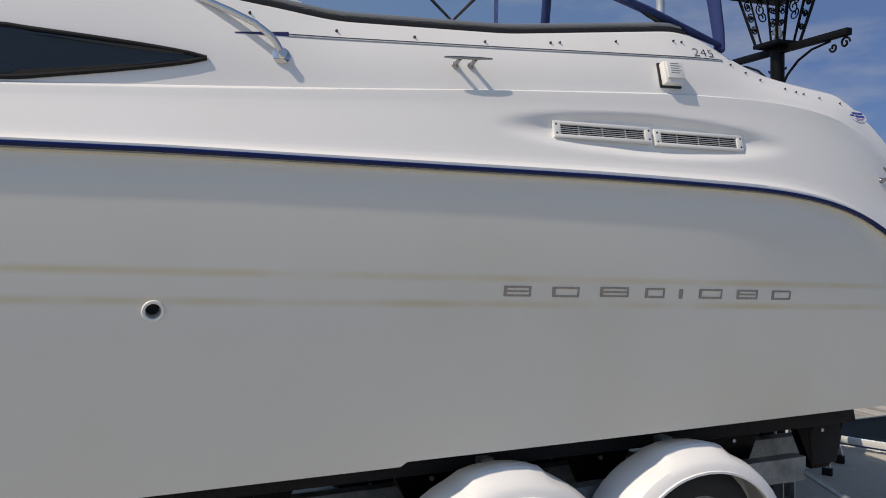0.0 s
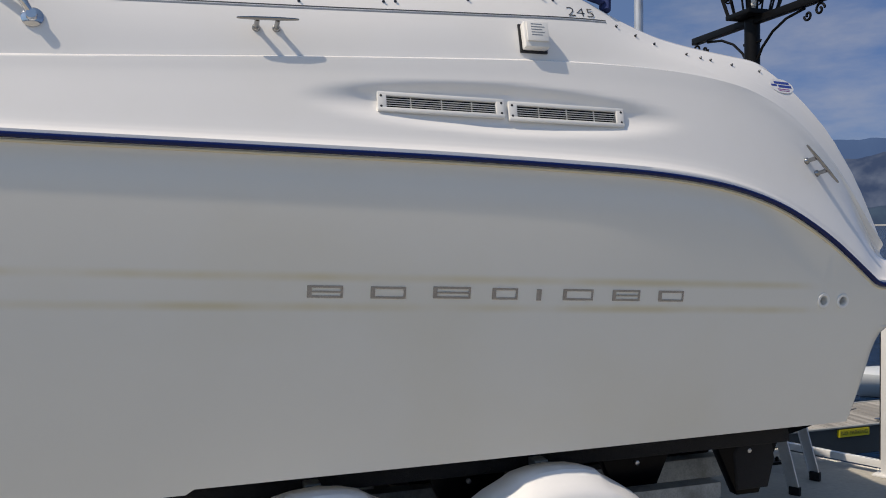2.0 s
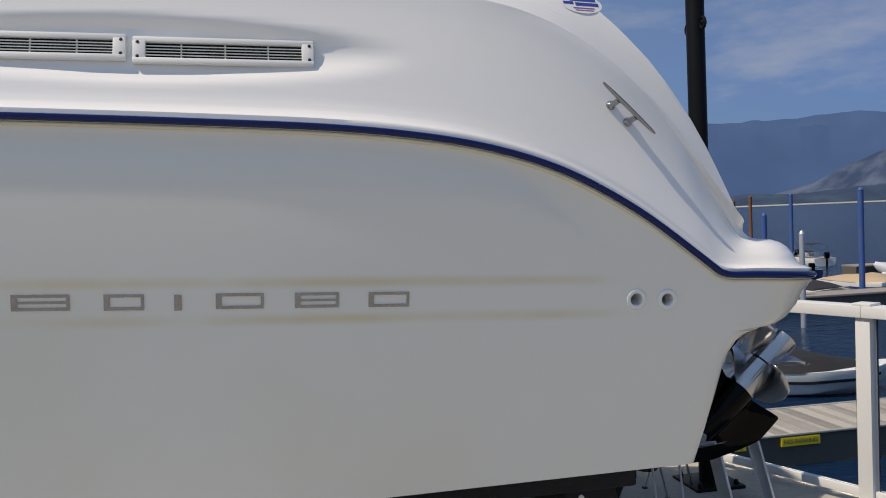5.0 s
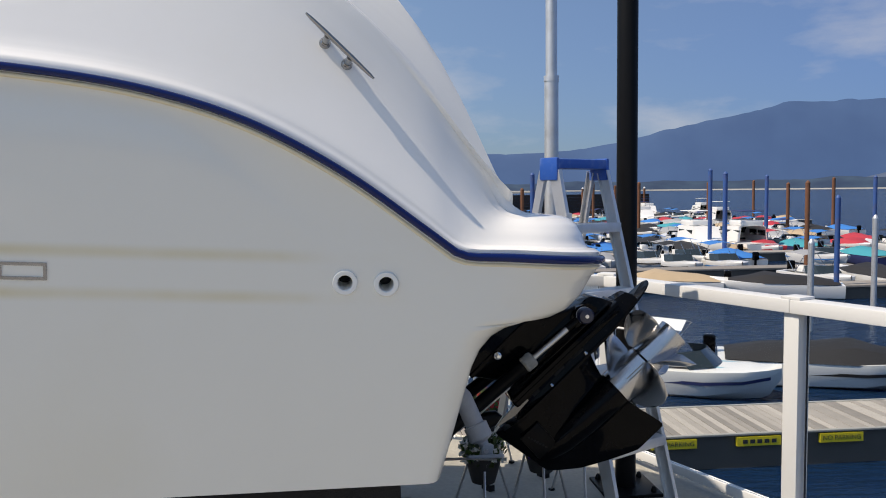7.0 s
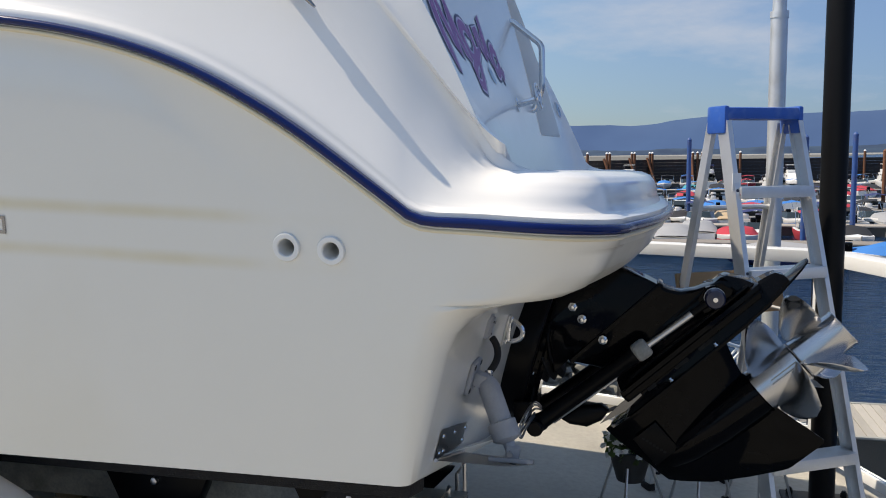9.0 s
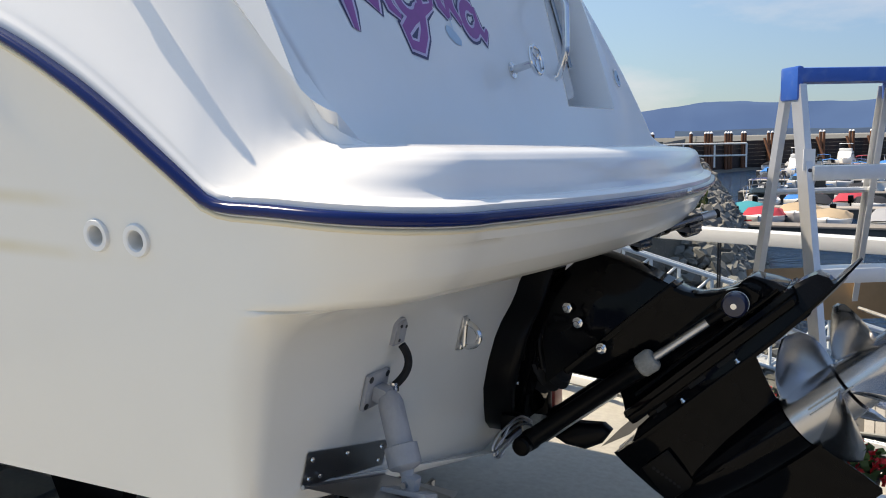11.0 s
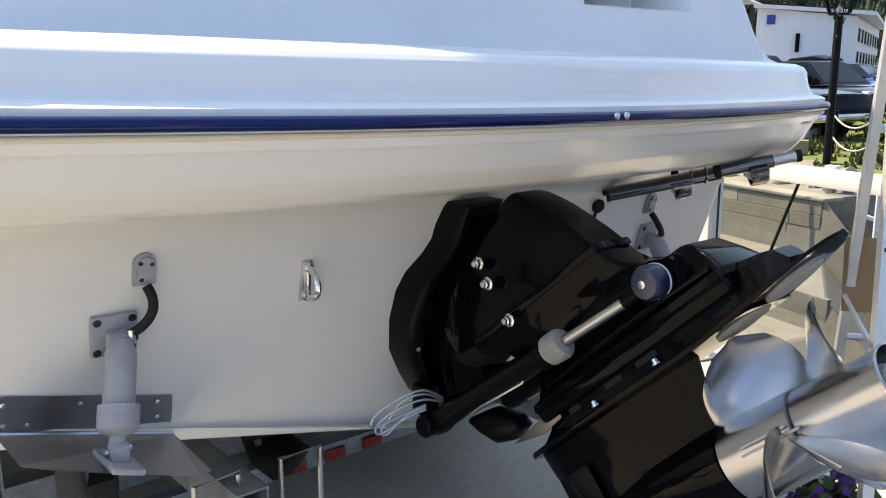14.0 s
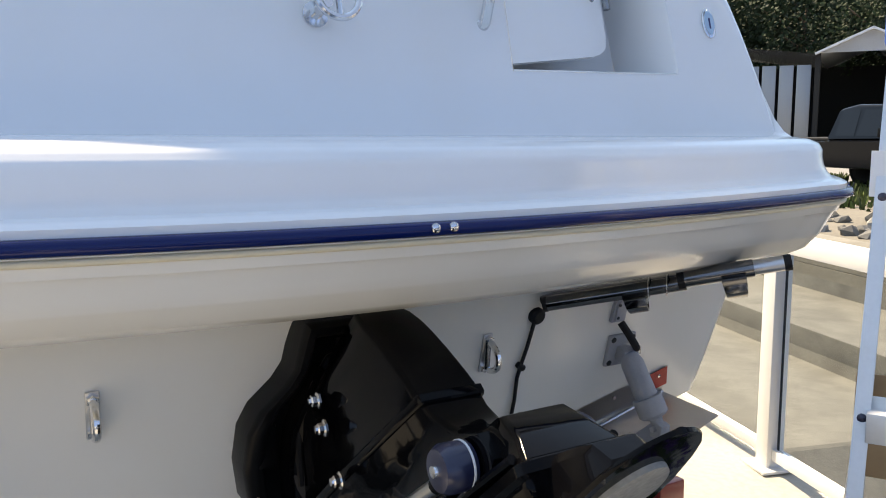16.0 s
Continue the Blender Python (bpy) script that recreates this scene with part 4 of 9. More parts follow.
def stern_wall_fittings():
    # tow ring on its stand
    p, n = aft(0.045, 1.712)
    m = seat_on(p, n)
    t = part("tow_eye", moved(lathe([(0, 0.026), (0.005, 0.026), (0.008, 0.012), (0.07, 0.011)], (0, 0, 0), (0, 0, 1), 18), m), M_CHROME, BOAT, "polished ski tow eye with a spoked ring")
    c = Vector((0.020, 0.010, 0.075))
    part("ring", moved(tube([c + Vector((0.042 * math.cos(a), 0.042 * math.sin(a), 0)) for a in [2 * math.pi * i / 28 for i in range(29)]], 0.0075, 10), m), M_CHROME, t)
    for a in (0.5, 2.6, 4.7):
        part("spoke", moved(tube([c, c + Vector((0.044 * math.cos(a), 0.044 * math.sin(a), 0))], 0.006, 8), m), M_CHROME, t)
    # hand rail beside the door
    a, na = aft(0.43, 1.715)
    b, nb = aft(0.43, 2.055)
    e1, e2 = Vector((0.01, 0.43, 1.965)), Vector((0.012, 0.43, 1.795))
    bar = [b - nb * 0.005, b + nb * 0.008] + bezier(b + (e1 - b) * 0.82, e1, e1 + (e2 - e1) * 0.12, 5) + bezier(e2 + (e1 - e2) * 0.12, e2, e2 + (a - e2) * 0.2, 5) + [a + na * 0.008, a - na * 0.005]
    part("grab_rail", tube(bar, [0.018] + [0.0125] * (len(bar) - 2) + [0.018], 14), M_CHROME, BOAT, "polished angular grab rail")
    # the doorway let into the wall, with its white door standing ajar
    y0, y1, z0, z1 = DOORWAY
    edge = [(y0, lerp(z0, z1, k / 12)) for k in range(13)] + [(lerp(y0, y1, k / 8), z1) for k in range(1, 8)] + [(y1, lerp(z1, z0, k / 12)) for k in range(13)] + [(lerp(y1, y0, k / 8), z0) for k in range(1, 8)]
    face = [aft(y, z)[0] for y, z in edge]
    rows = [[p + Vector((0.0015, 0, 0)) for p in face], [p + Vector((-0.006, 0.004 if y == y0 else -0.004 if y == y1 else 0, 0.004 if z == z0 else 0)) for p, (y, z) in zip(face, edge)],
            [p + Vector((-0.22, 0.006 if y == y0 else -0.006 if y == y1 else 0, 0.01 if z == z0 else 0)) for p, (y, z) in zip(face, edge)]]
    part("doorway_lining", grid_mesh(rows, closed_u=True), M_DECK, BOAT, "moulded lining of the transom doorway", angle=50)
    back = [[aft(lerp(y0, y1, i / 6), lerp(z0, z1, k / 6))[0] + Vector((-0.2195, 0, 0)) for i in range(7)] for k in range(7)]
    part("doorway_back", grid_mesh(back), M_DECK, BOAT, "white panel at the back of the doorway")
    rows = []
    for y, u in ((0.500, 0.0), (0.60, 0.29), (0.70, 0.57), (0.79, 0.84), (0.815, 0.91), (0.832, 0.96), (0.842, 0.985), (0.846, 1.0)):
        lo = 1.632 + 0.035 * u + {0.91: 0.004, 0.96: 0.012, 0.985: 0.024, 1.0: 0.045}.get(u, 0.0)
        rows.append([aft(y, z)[0] + Vector((-0.012 - 0.085 * u, 0, 0)) for z in [lerp(lo, 2.28, k / 8) for k in range(9)]])
    door = grid_mesh(rows)
    bmesh.ops.solidify(door, geom=door.faces[:], thickness=0.018)
    bmesh.ops.recalc_face_normals(door, faces=door.faces)
    d = part("transom_door", door, M_DECK, BOAT, "white transom door standing ajar", angle=40)
    for z in (1.80, 1.875, 2.05):
        q, n = aft(0.80, z)
        part("hinge_screw", moved(lathe([(0, 0.007), (0.003, 0.006), (0.0045, 0.001)], (0, 0, 0), (0, 0, 1), 10), seat_on(q + Vector((-0.074, 0, 0)), n)), M_CLEAT, d)
    q = [aft(0.858, z)[0] + Vector((-0.092, 0, 0)) for z in (1.78, 1.9, 2.05, 2.2)]
    part("hinge", tube(q, 0.009, 8), M_CLEAT, d, "long steel piano hinge")
    # round filler badge
    q, n = aft(1.085, 1.745)
    m = seat_on(q, n)
    b = part("badge_plate", moved(lathe([(0, 0.033), (0.004, 0.033), (0.006, 0.029), (0.0062, 0.001)], (0, 0, 0), (0, 0, 1), 28), m @ Matrix.Diagonal((0.55, 1.2, 1, 1))), M_CHROME, BOAT, "small oval chrome and blue badge")
    part("badge_face", moved(lathe([(0.0062, 0.026), (0.0075, 0.025)], (0, 0, 0), (0, 0, 1), 28), m @ Matrix.Diagonal((0.55, 1.2, 1, 1))), M_PALEBLUE, b)
    part("badge_mark", moved(box(-0.002, 0.002, -0.016, 0.012, 0.0075, 0.0085), m), M_NAVYINK, b)


stern_wall_fittings()


def ribbon(path, width, lift, material, name, parent, label=""):
    """A flat stroke lying on the stern wall along (y, z) points."""
    rows = []
    for i, (y, z) in enumerate(path):
        y0, z0 = path[max(0, i - 1)]
        y1, z1 = path[min(len(path) - 1, i + 1)]
        d = Vector((y1 - y0, z1 - z0)).normalized()
        nrm = Vector((-d.y, d.x)) * width * (0.5 if 0 < i < len(path) - 1 else 0.25)
        pa, na = aft(y + nrm.x, z + nrm.y)
        pb, nb = aft(y - nrm.x, z - nrm.y)
        rows.append([pa + na * lift, pb + nb * lift])
    return part(name, grid_mesh(rows), material, parent, label, smooth=False)


def flourish():
    """The boat's name, kept as looping strokes that spell nothing."""
    def loop(cy, cz, ry, rz, a0, a1, n=16):
        return [(cy + ry * math.cos(a), cz + rz * math.sin(a)) for a in [lerp(a0, a1, i / n) for i in range(n + 1)]]
    strokes = [
        [(-0.79, 1.745), (-0.775, 1.80), (-0.75, 1.87), (-0.72, 1.95), (-0.70, 2.0)],
        [(-0.70, 2.0), (-0.68, 1.92), (-0.675, 1.83), (-0.665, 1.81), (-0.63, 1.88), (-0.60, 1.97)],
        [(-0.60, 1.97), (-0.60, 1.88), (-0.59, 1.82), (-0.56, 1.80)],
        loop(-0.50, 1.86, 0.05, 0.05, 0.4, 6.0),
        [(-0.43, 1.92), (-0.44, 1.84), (-0.47, 1.77), (-0.51, 1.73), (-0.555, 1.735), (-0.56, 1.77), (-0.51, 1.80), (-0.44, 1.83), (-0.38, 1.85)],
        [(-0.38, 1.85), (-0.37, 1.91), (-0.34, 1.92), (-0.33, 1.86), (-0.30, 1.83)],
        [(-0.30, 1.83), (-0.28, 1.90), (-0.26, 1.97), (-0.265, 1.86), (-0.23, 1.82)],
        loop(-0.17, 1.84, 0.04, 0.04, 0.6, 6.2),
        [(-0.13, 1.88), (-0.125, 1.82), (-0.095, 1.795), (-0.07, 1.82)],
    ]
    first = None
    for s in strokes:
        o = ribbon(s, 0.062, 0.0012, M_NAVYINK, "script_shadow", BOAT, "navy outline of a looping script stroke")
        ribbon(s, 0.046, 0.0019, M_LILAC, "script_rim", o)
        ribbon(s, 0.030, 0.0026, M_PINKINK, "script_fill", o, "magenta fill of the stroke")
    g = ribbon([(-0.335, 1.80), (-0.32, 1.79), (-0.29, 1.775), (-0.265, 1.765)], 0.035, 0.0015, M_PALEBLUE, "glass_foot", BOAT, "pale blue printed stem glass")
    ribbon([(-0.295, 1.85), (-0.298, 1.79)], 0.008, 0.0022, M_PALEBLUE, "glass_stem", g)


flourish()


# ---- transom fittings ----
def tr(y, z):
    return aft(y, z, HULL_TREE)


def bow_shackle(y, z):
    p, n = tr(y, z)
    m = seat_on(p, n)
    e = part("stern_eye", moved(box(-0.012, 0.012, -0.048, 0.048, 0, 0.006, 0.003), m), M_STEEL, BOAT, "stainless stern eye with a U-bolt")
    pts = [Vector((0, 0.034 * math.cos(a) if abs(math.cos(a)) < 1 else 0.034, 0.006 + 0.05 * math.sin(a))) for a in [math.pi * i / 14 for i in range(15)]]
    part("u_bolt", moved(tube(pts, 0.0075, 10), m), M_CHROME, e)
    for s in (-1, 1):
        part("nut", moved(lathe([(0.005, 0.012), (0.013, 0.012), (0.015, 0.010)], (0, s * 0.034, 0), (0, s * 0.034, 1), 6), m), M_CHROME, e)


bow_shackle(-0.405, 1.005)
bow_shackle(0.41, 0.998)


def trim_tab(s):
    """A stainless trim tab with its hydraulic ram and hose, on the port (s = -1) or starboard side."""
    yc = s * 0.855
    zl = 0.0 if s < 0 else -0.02
    back = bmesh.new()
    vs = []
    for y, z in ((yc - 0.165, 0.805 if s < 0 else 0.74), (yc - 0.165, 0.885 if s < 0 else 0.80), (yc + 0.165, 0.80 if s < 0 else 0.885), (yc + 0.165, 0.735 if s < 0 else 0.805)):
        p, n = tr(y, z + zl)
        vs.append(back.verts.new(p + n * 0.003))
    back.faces.new(vs)
    bmesh.ops.solidify(back, geom=back.faces[:], thickness=0.003)
    t = part("trim_tab", back, M_STEEL, BOAT, "stainless trim tab with grey hydraulic ram", smooth=False)
    lo = [Vector(v) for v in ((0, 0, 0),)]
    a, n = tr(yc - 0.165, (0.808 if s < 0 else 0.742) + zl)
    b, _ = tr(yc + 0.165, (0.738 if s < 0 else 0.808) + zl)
    a, b = a + n * 0.006, b + n * 0.006 - Vector((0.0, 0, 0.026))
    if s > 0:
        a, b = a - Vector((0, 0, 0.026)), b + Vector((0, 0, 0.026))
    out = Vector((0.205, 0, -0.004))
    blade = bmesh.new()
    outline = [a, b, b + out * 1.0 + Vector((0, -0.01, 0)), b + out + Vector((0.0, -0.03, -0.006)), a + out + Vector((0, 0.05, -0.006)), a + out * 0.8 + Vector((0, 0.005, 0))]
    blade.faces.new([blade.verts.new(p) for p in outline])
    bmesh.ops.solidify(blade, geom=blade.faces[:], thickness=0.004)
    part("blade", blade, M_STEEL, t, "sloping stainless blade", smooth=False)
    part("hinge", tube([a, b], 0.005, 8), M_STEEL, t)
    for k, (u, v) in enumerate(((0.05, 0.8), (0.45, 0.8), (0.9, 0.8), (0.05, 0.25), (0.17, 0.25), (0.9, 0.25))):
        y = lerp(yc - 0.165, yc + 0.165, u)
        z = lerp(lerp(0.806, 0.738, u), lerp(0.885, 0.80, u), v) if s < 0 else lerp(lerp(0.742, 0.806, u), lerp(0.80, 0.885, u), v)
        p, n2 = tr(y, z + zl)
        part("screw", moved(lathe([(0, 0.006), (0.004, 0.005), (0.005, 0.002)], (0, 0, 0), (0, 0, 1), 8), seat_on(p + n2 * 0.006, n2)), M_CHROME, t)
    if s > 0:
        p, n2 = tr(yc + 0.13, 0.85 + zl)
        part("painted_corner", moved(box(-0.034, 0.034, -0.028, 0.028, 0.0, 0.0018), seat_on(p + n2 * 0.0065, n2) @ Matrix.Rotation(0.25, 4, 'Z')), M_REDPAINT, t, "red painted corner of the plate", smooth=False)
    # pad that the ram hangs from
    ypad = s * 0.81 if s < 0 else 0.82
    p, n = tr(ypad, 0.965 + zl)
    m = seat_on(p, n)
    r = part("ram_bracket", moved(box(-0.043, 0.043, -0.043, 0.043, 0, 0.012, 0.005), m), M_GREYCAST, BOAT, "grey cast bracket of the trim ram")
    part("clevis", moved(box(-0.019, 0.019, -0.022, 0.015, 0.012, 0.045, 0.006), m), M_GREYCAST, r)
    for sx in (-1, 1):
        for sy in (-1, 1):
            part("bolt", moved(lathe([(0.011, 0.008), (0.013, 0.008), (0.014, 0.004)], (sx * 0.032, sy * 0.032, 0), (sx * 0.032, sy * 0.032, 1), 8), m), M_BLACKTRIM, r)
    top = p + n * 0.045 + Vector((0, 0, -0.004))
    foot = (a + b) / 2 + Vector((0.160, 0.0, 0.030))
    d = (foot - top).normalized()
    L = (foot - top).length
    part("ram", lathe([(-0.012, 0.016), (0.0, 0.024), (0.015, 0.0285), (L - 0.075, 0.0285), (L - 0.073, 0.037), (L - 0.03, 0.037), (L - 0.024, 0.031), (L - 0.018, 0.016), (L, 0.014)], top, foot, 24), M_GREYCAST, r, "grey cylinder of the trim ram")
    base = foot + Vector((0, 0, -0.030))
    part("foot_bracket", box(-0.055, 0.055, -0.03, 0.03, -0.006, 0.006, 0.004, Matrix.Translation(base) @ Matrix.Rotation(0.34 * s, 4, 'X')), M_GREYCAST, r)
    part("foot_lug", box(-0.018, 0.018, -0.016, 0.016, -0.004, 0.042, 0.008, Matrix.Translation(base) @ Matrix.Rotation(0.23, 4, 'Y')), M_GREYCAST, r)
    part("foot_pin", tube([foot + Vector((0, -0.024, -0.006)), foot + Vector((0, 0.024, -0.006))], 0.007, 10), M_STEEL, r)
    # through-hull fitting and hose
    yf = -0.756 if s < 0 else 0.79
    q, n = tr(yf, (1.088 if s < 0 else 1.075) + zl)
    mm = seat_on(q, n)
    outline = [(-0.021, -0.032), (0.021, -0.032), (0.021, 0.012)] + [(0.021 * math.cos(k), 0.012 + 0.021 * math.sin(k)) for k in [math.pi * i / 8 for i in range(1, 8)]] + [(-0.021, 0.012)]
    f = bmesh.new()
    f.faces.new([f.verts.new((x, y, 0)) for x, y in outline])
    ext = bmesh.ops.extrude_face_region(f, geom=f.faces[:])
    bmesh.ops.translate(f, vec=(0, 0, 0.016), verts=[v for v in ext["geom"] if isinstance(v, bmesh.types.BMVert)])
    bmesh.ops.recalc_face_normals(f, faces=f.faces)
    bmesh.ops.bevel(f, geom=[e for e in f.edges if all(v.co.z > 0.01 for v in e.verts)], offset=0.006, segments=2, affect='EDGES')
    part("hose_fitting", moved(f, mm), M_GREYCAST, r)
    for x, y in ((-0.01, 0.016), (0.011, 0.012), (-0.008, -0.018)):
        part("fitting_screw", moved(lathe([(0.015, 0.005), (0.017, 0.004), (0.0172, 0.001)], (x, y, 0), (x, y, 1), 8), mm), M_BLACKTRIM, r)
    start = q + n * 0.012 + Vector((0, 0.0, -0.03))
    end = top + Vector((0.0, 0.022, 0.02))
    part("hose", tube(bezier(start, start + Vector((0.03, 0.02, -0.05)), end, 10), 0.0095, 10), M_RUBBER, r, "short black rubber hose")
    part("hose_clip", tube([end + Vector((0, 0, 0.008)), end - Vector((0, 0, 0.012))], 0.0105, 10), M_CHROME, r)


trim_tab(-1)
trim_tab(1)


def depth_sender():
    p, n = tr(0.535, 1.072)
    m = seat_on(p, n)
    s = part("transducer_cable", moved(lathe([(0, 0.02), (0.012, 0.02), (0.018, 0.014), (0.0185, 0.001)], (0, 0, 0), (0, 0, 1), 14), m), M_RUBBER, BOAT, "black cable with a round grommet")
    pts = []
    for y, z in ((0.53, 1.06), (0.522, 1.0), (0.512, 0.95), (0.508, 0.92), (0.512, 0.86), (0.508, 0.75)):
        q, k = tr(y, z)
        pts.append(q + k * 0.008)
    part("cable", tube(pts, 0.0045, 8), M_RUBBER, s)
    part("cable_clip", tube([pts[2] + Vector((0, -0.008, 0.006)), pts[2] + Vector((0, 0.008, -0.006))], 0.008, 8), M_RUBBER, s)


depth_sender()


def swim_ladder():
    # folded steel boarding ladder slung slantwise under the platform
    a, b = Vector((0.055, 0.555, 1.105)), Vector((0.405, 0.873, 1.206))
    d = b - a
    side = Vector((d.y, -d.x, 0)).normalized()
    up = Vector((0, 0, 1))
    m = Matrix((d.normalized(), side, d.cross(side).normalized())).transposed().to_4x4()
    l = part("boarding_ladder", box(-0.02, 0.5, -0.02, 0.02, -0.006, 0.012, 0.004, Matrix.Translation(a + up * 0.012) @ m), M_DARKSTEEL, BOAT, "folded stainless boarding ladder under the platform")
    part("side_tube", tube([a + side * 0.026, a + d * 0.62 + side * 0.026], 0.0165, 16), M_DARKSTEEL, l)
    part("side_tube", tube([a + d * 0.12 - side * 0.03 - up * 0.006, a + d * 0.97 - side * 0.03 - up * 0.002], 0.0145, 16), M_DARKSTEEL, l)
    part("inner_tube", tube([a + d * 0.60 + side * 0.036 + up * 0.010, b - d * 0.10 + side * 0.036 + up * 0.010], 0.0185, 18), M_DARKSTEEL, l, "bright telescoping tube")
    part("inner_tube", tube([b - d * 0.11 + side * 0.036 + up * 0.010, b + d * 0.025 + side * 0.036 + up * 0.010], 0.0155, 18), M_STEEL, l, "bright telescoping tube")
    part("collar", tube([a + d * 0.585 + side * 0.036 + up * 0.010, a + d * 0.615 + side * 0.036 + up * 0.010], 0.0205, 18), M_RUBBER, l)
    part("end_plug", tube([b + d * 0.02 + side * 0.036 + up * 0.010, b + d * 0.05 + side * 0.036 + up * 0.010], 0.0165, 14), M_RUBBER, l)
    part("end_plug", tube([a - d * 0.02 + side * 0.026, a + side * 0.026], 0.0172, 14), M_RUBBER, l)
    for t in (0.40, 0.82):
        c = a + d * t
        # bent strap that cradles the tubes, its tail curling under them
        rows = []
        for k in range(13):
            q = math.pi * 1.15 * k / 12
            o = c + side * (0.066 * math.cos(q)) - up * (0.002 + 0.050 * math.sin(q)) + d.normalized() * 0.012 * math.sin(q)
            wide = d.normalized() * lerp(0.024, 0.010, k / 12)
            thin = up * 0.0025
            rows.append([o - wide - thin, o + wide - thin, o + wide + thin, o - wide + thin])
        part("cradle_strap", grid_mesh(rows, closed_u=True, caps=True), M_DARKSTEEL, l)
        part("hanger", box(-0.022, 0.022, -0.06, 0.064, 0.002, 0.032, 0.003, Matrix.Translation(c) @ m), M_DARKSTEEL, l)
    for t in (0.46, 0.54):
        c = a + d * t + side * 0.028 + up * 0.004
        part("wire_ring", tube([c + side * (0.024 * math.cos(k)) + up * (0.024 * math.sin(k)) for k in [2 * math.pi * i / 20 for i in range(21)]], 0.002, 6), M_CHROME, l)


swim_ladder()

# ---- stern drive, tilted up ----
DY = 0.05
DRIVE_O, DRIVE_A = Vector((0.80, DY, 0.73)), radians(42)
DRIVE_M = Matrix.Translation(DRIVE_O) @ Matrix.Rotation(-DRIVE_A, 4, 'Y')


def loft(sections, caps=True):
    return grid_mesh(sections, closed_u=True, caps=caps)


def rounded(outline, half, inset, steps=((-1.0, 1.0), (-0.92, 0.55), (-0.72, 0.2), (-0.4, 0.0), (0.4, 0.0), (0.72, 0.2), (0.92, 0.55), (1.0, 1.0)), centre=DY):
    """A cast body: the outline in x, z, swelling from its flanks to its middle."""
    n = len(outline)
    cx, cz = sum(p[0] for p in outline) / n, sum(p[1] for p in outline) / n
    secs = []
    for f, k in steps:
        r = []
        for i, (x, z) in enumerate(outline):
            a, b = outline[i - 1], outline[(i + 1) % n]
            t = Vector((b[0] - a[0], b[1] - a[1])).normalized()
            nx, nz = -t.y, t.x
            if nx * (x - cx) + nz * (z - cz) < 0:
                nx, nz = -nx, -nz
            r.append((x - nx * inset * k, centre + half * f, z - nz * inset * k))
        secs.append(r)
    return loft(secs)


def yz_plate(outline, x0, thick, rake=0.27, zref=0.79, bevel=0.012):
    bm = bmesh.new()
    a = [bm.verts.new((x0 + (z - zref) * rake, y, z)) for y, z in outline]
    b = [bm.verts.new((x0 + thick + (z - zref) * rake, y, z)) for y, z in outline]
    n = len(outline)
    bm.faces.new(a)
    top = bm.faces.new(b[::-1])
    for i in range(n):
        bm.faces.new((a[i], b[i], b[(i + 1) % n], a[(i + 1) % n]))
    bmesh.ops.recalc_face_normals(bm, faces=bm.faces)
    if bevel:
        bmesh.ops.bevel(bm, geom=list(top.edges), offset=bevel, segments=3, affect='EDGES')
    return bm


def foil(u0, u1, half, w, n=14):
    """A closed streamlined section in drive coordinates at height w."""
    pts = []
    for i in range(n):
        t = i / (n - 1)
        pts.append((lerp(u0, u1, t), half * 1.6 * math.sqrt(t) * (1 - t) ** 0.8 + 0.003, w))
    return pts + [(u, -y, ww) for u, y, ww in pts[::-1]]


def blade(base, hand, u0, tip, wide):
    """One broad, rounded, twisted propeller blade."""
    nr, nt = 14, 13
    grid = []
    for i in range(nr):
        k = i / (nr - 1)
        r = lerp(0.060, tip, k)
        hc = 0.052 + 0.058 * math.sin(min(1.0, k * 1.25) * math.pi / 2)
        hc *= math.sqrt(max(0.0, 1 - max(0.0, (k - 0.5) / 0.5) ** 2.4)) if k > 0.5 else 1
        hc = max(hc, 0.002)
        skew = 0.22 * k * k
        line = []
        for j in range(nt):
            t = lerp(-1, 1, j / (nt - 1))
            th = t * hc * wide / max(r, 0.09) + skew
            u = u0 - 0.107 * th + 0.055 * k * k + 0.012 * (t ** 2) * k
            line.append((u, base + hand * th, r, 0.0045 * (1 - k * 0.6) * (1 - abs(t) ** 3) + 0.0006))
        grid.append(line)
    bm = bmesh.new()
    front, back = [], []
    for line in grid:
        front.append([bm.verts.new((u - th, -r * math.sin(a), r * math.cos(a))) for u, a, r, th in line])
        back.append([bm.verts.new((u + th, -r * math.sin(a), r * math.cos(a))) for u, a, r, th in line])
    for i in range(nr - 1):
        for j in range(nt - 1):
            bm.faces.new((front[i][j], front[i][j + 1], front[i + 1][j + 1], front[i + 1][j]))
            bm.faces.new((back[i][j], back[i + 1][j], back[i + 1][j + 1], back[i][j + 1]))
        for j in (0, nt - 1):
            bm.faces.new((front[i][j], front[i + 1][j], back[i + 1][j], back[i][j]))
    for j in range(nt - 1):
        bm.faces.new((front[-1][j], front[-1][j + 1], back[-1][j + 1], back[-1][j]))
    bmesh.ops.recalc_face_normals(bm, faces=bm.faces)
    return bm


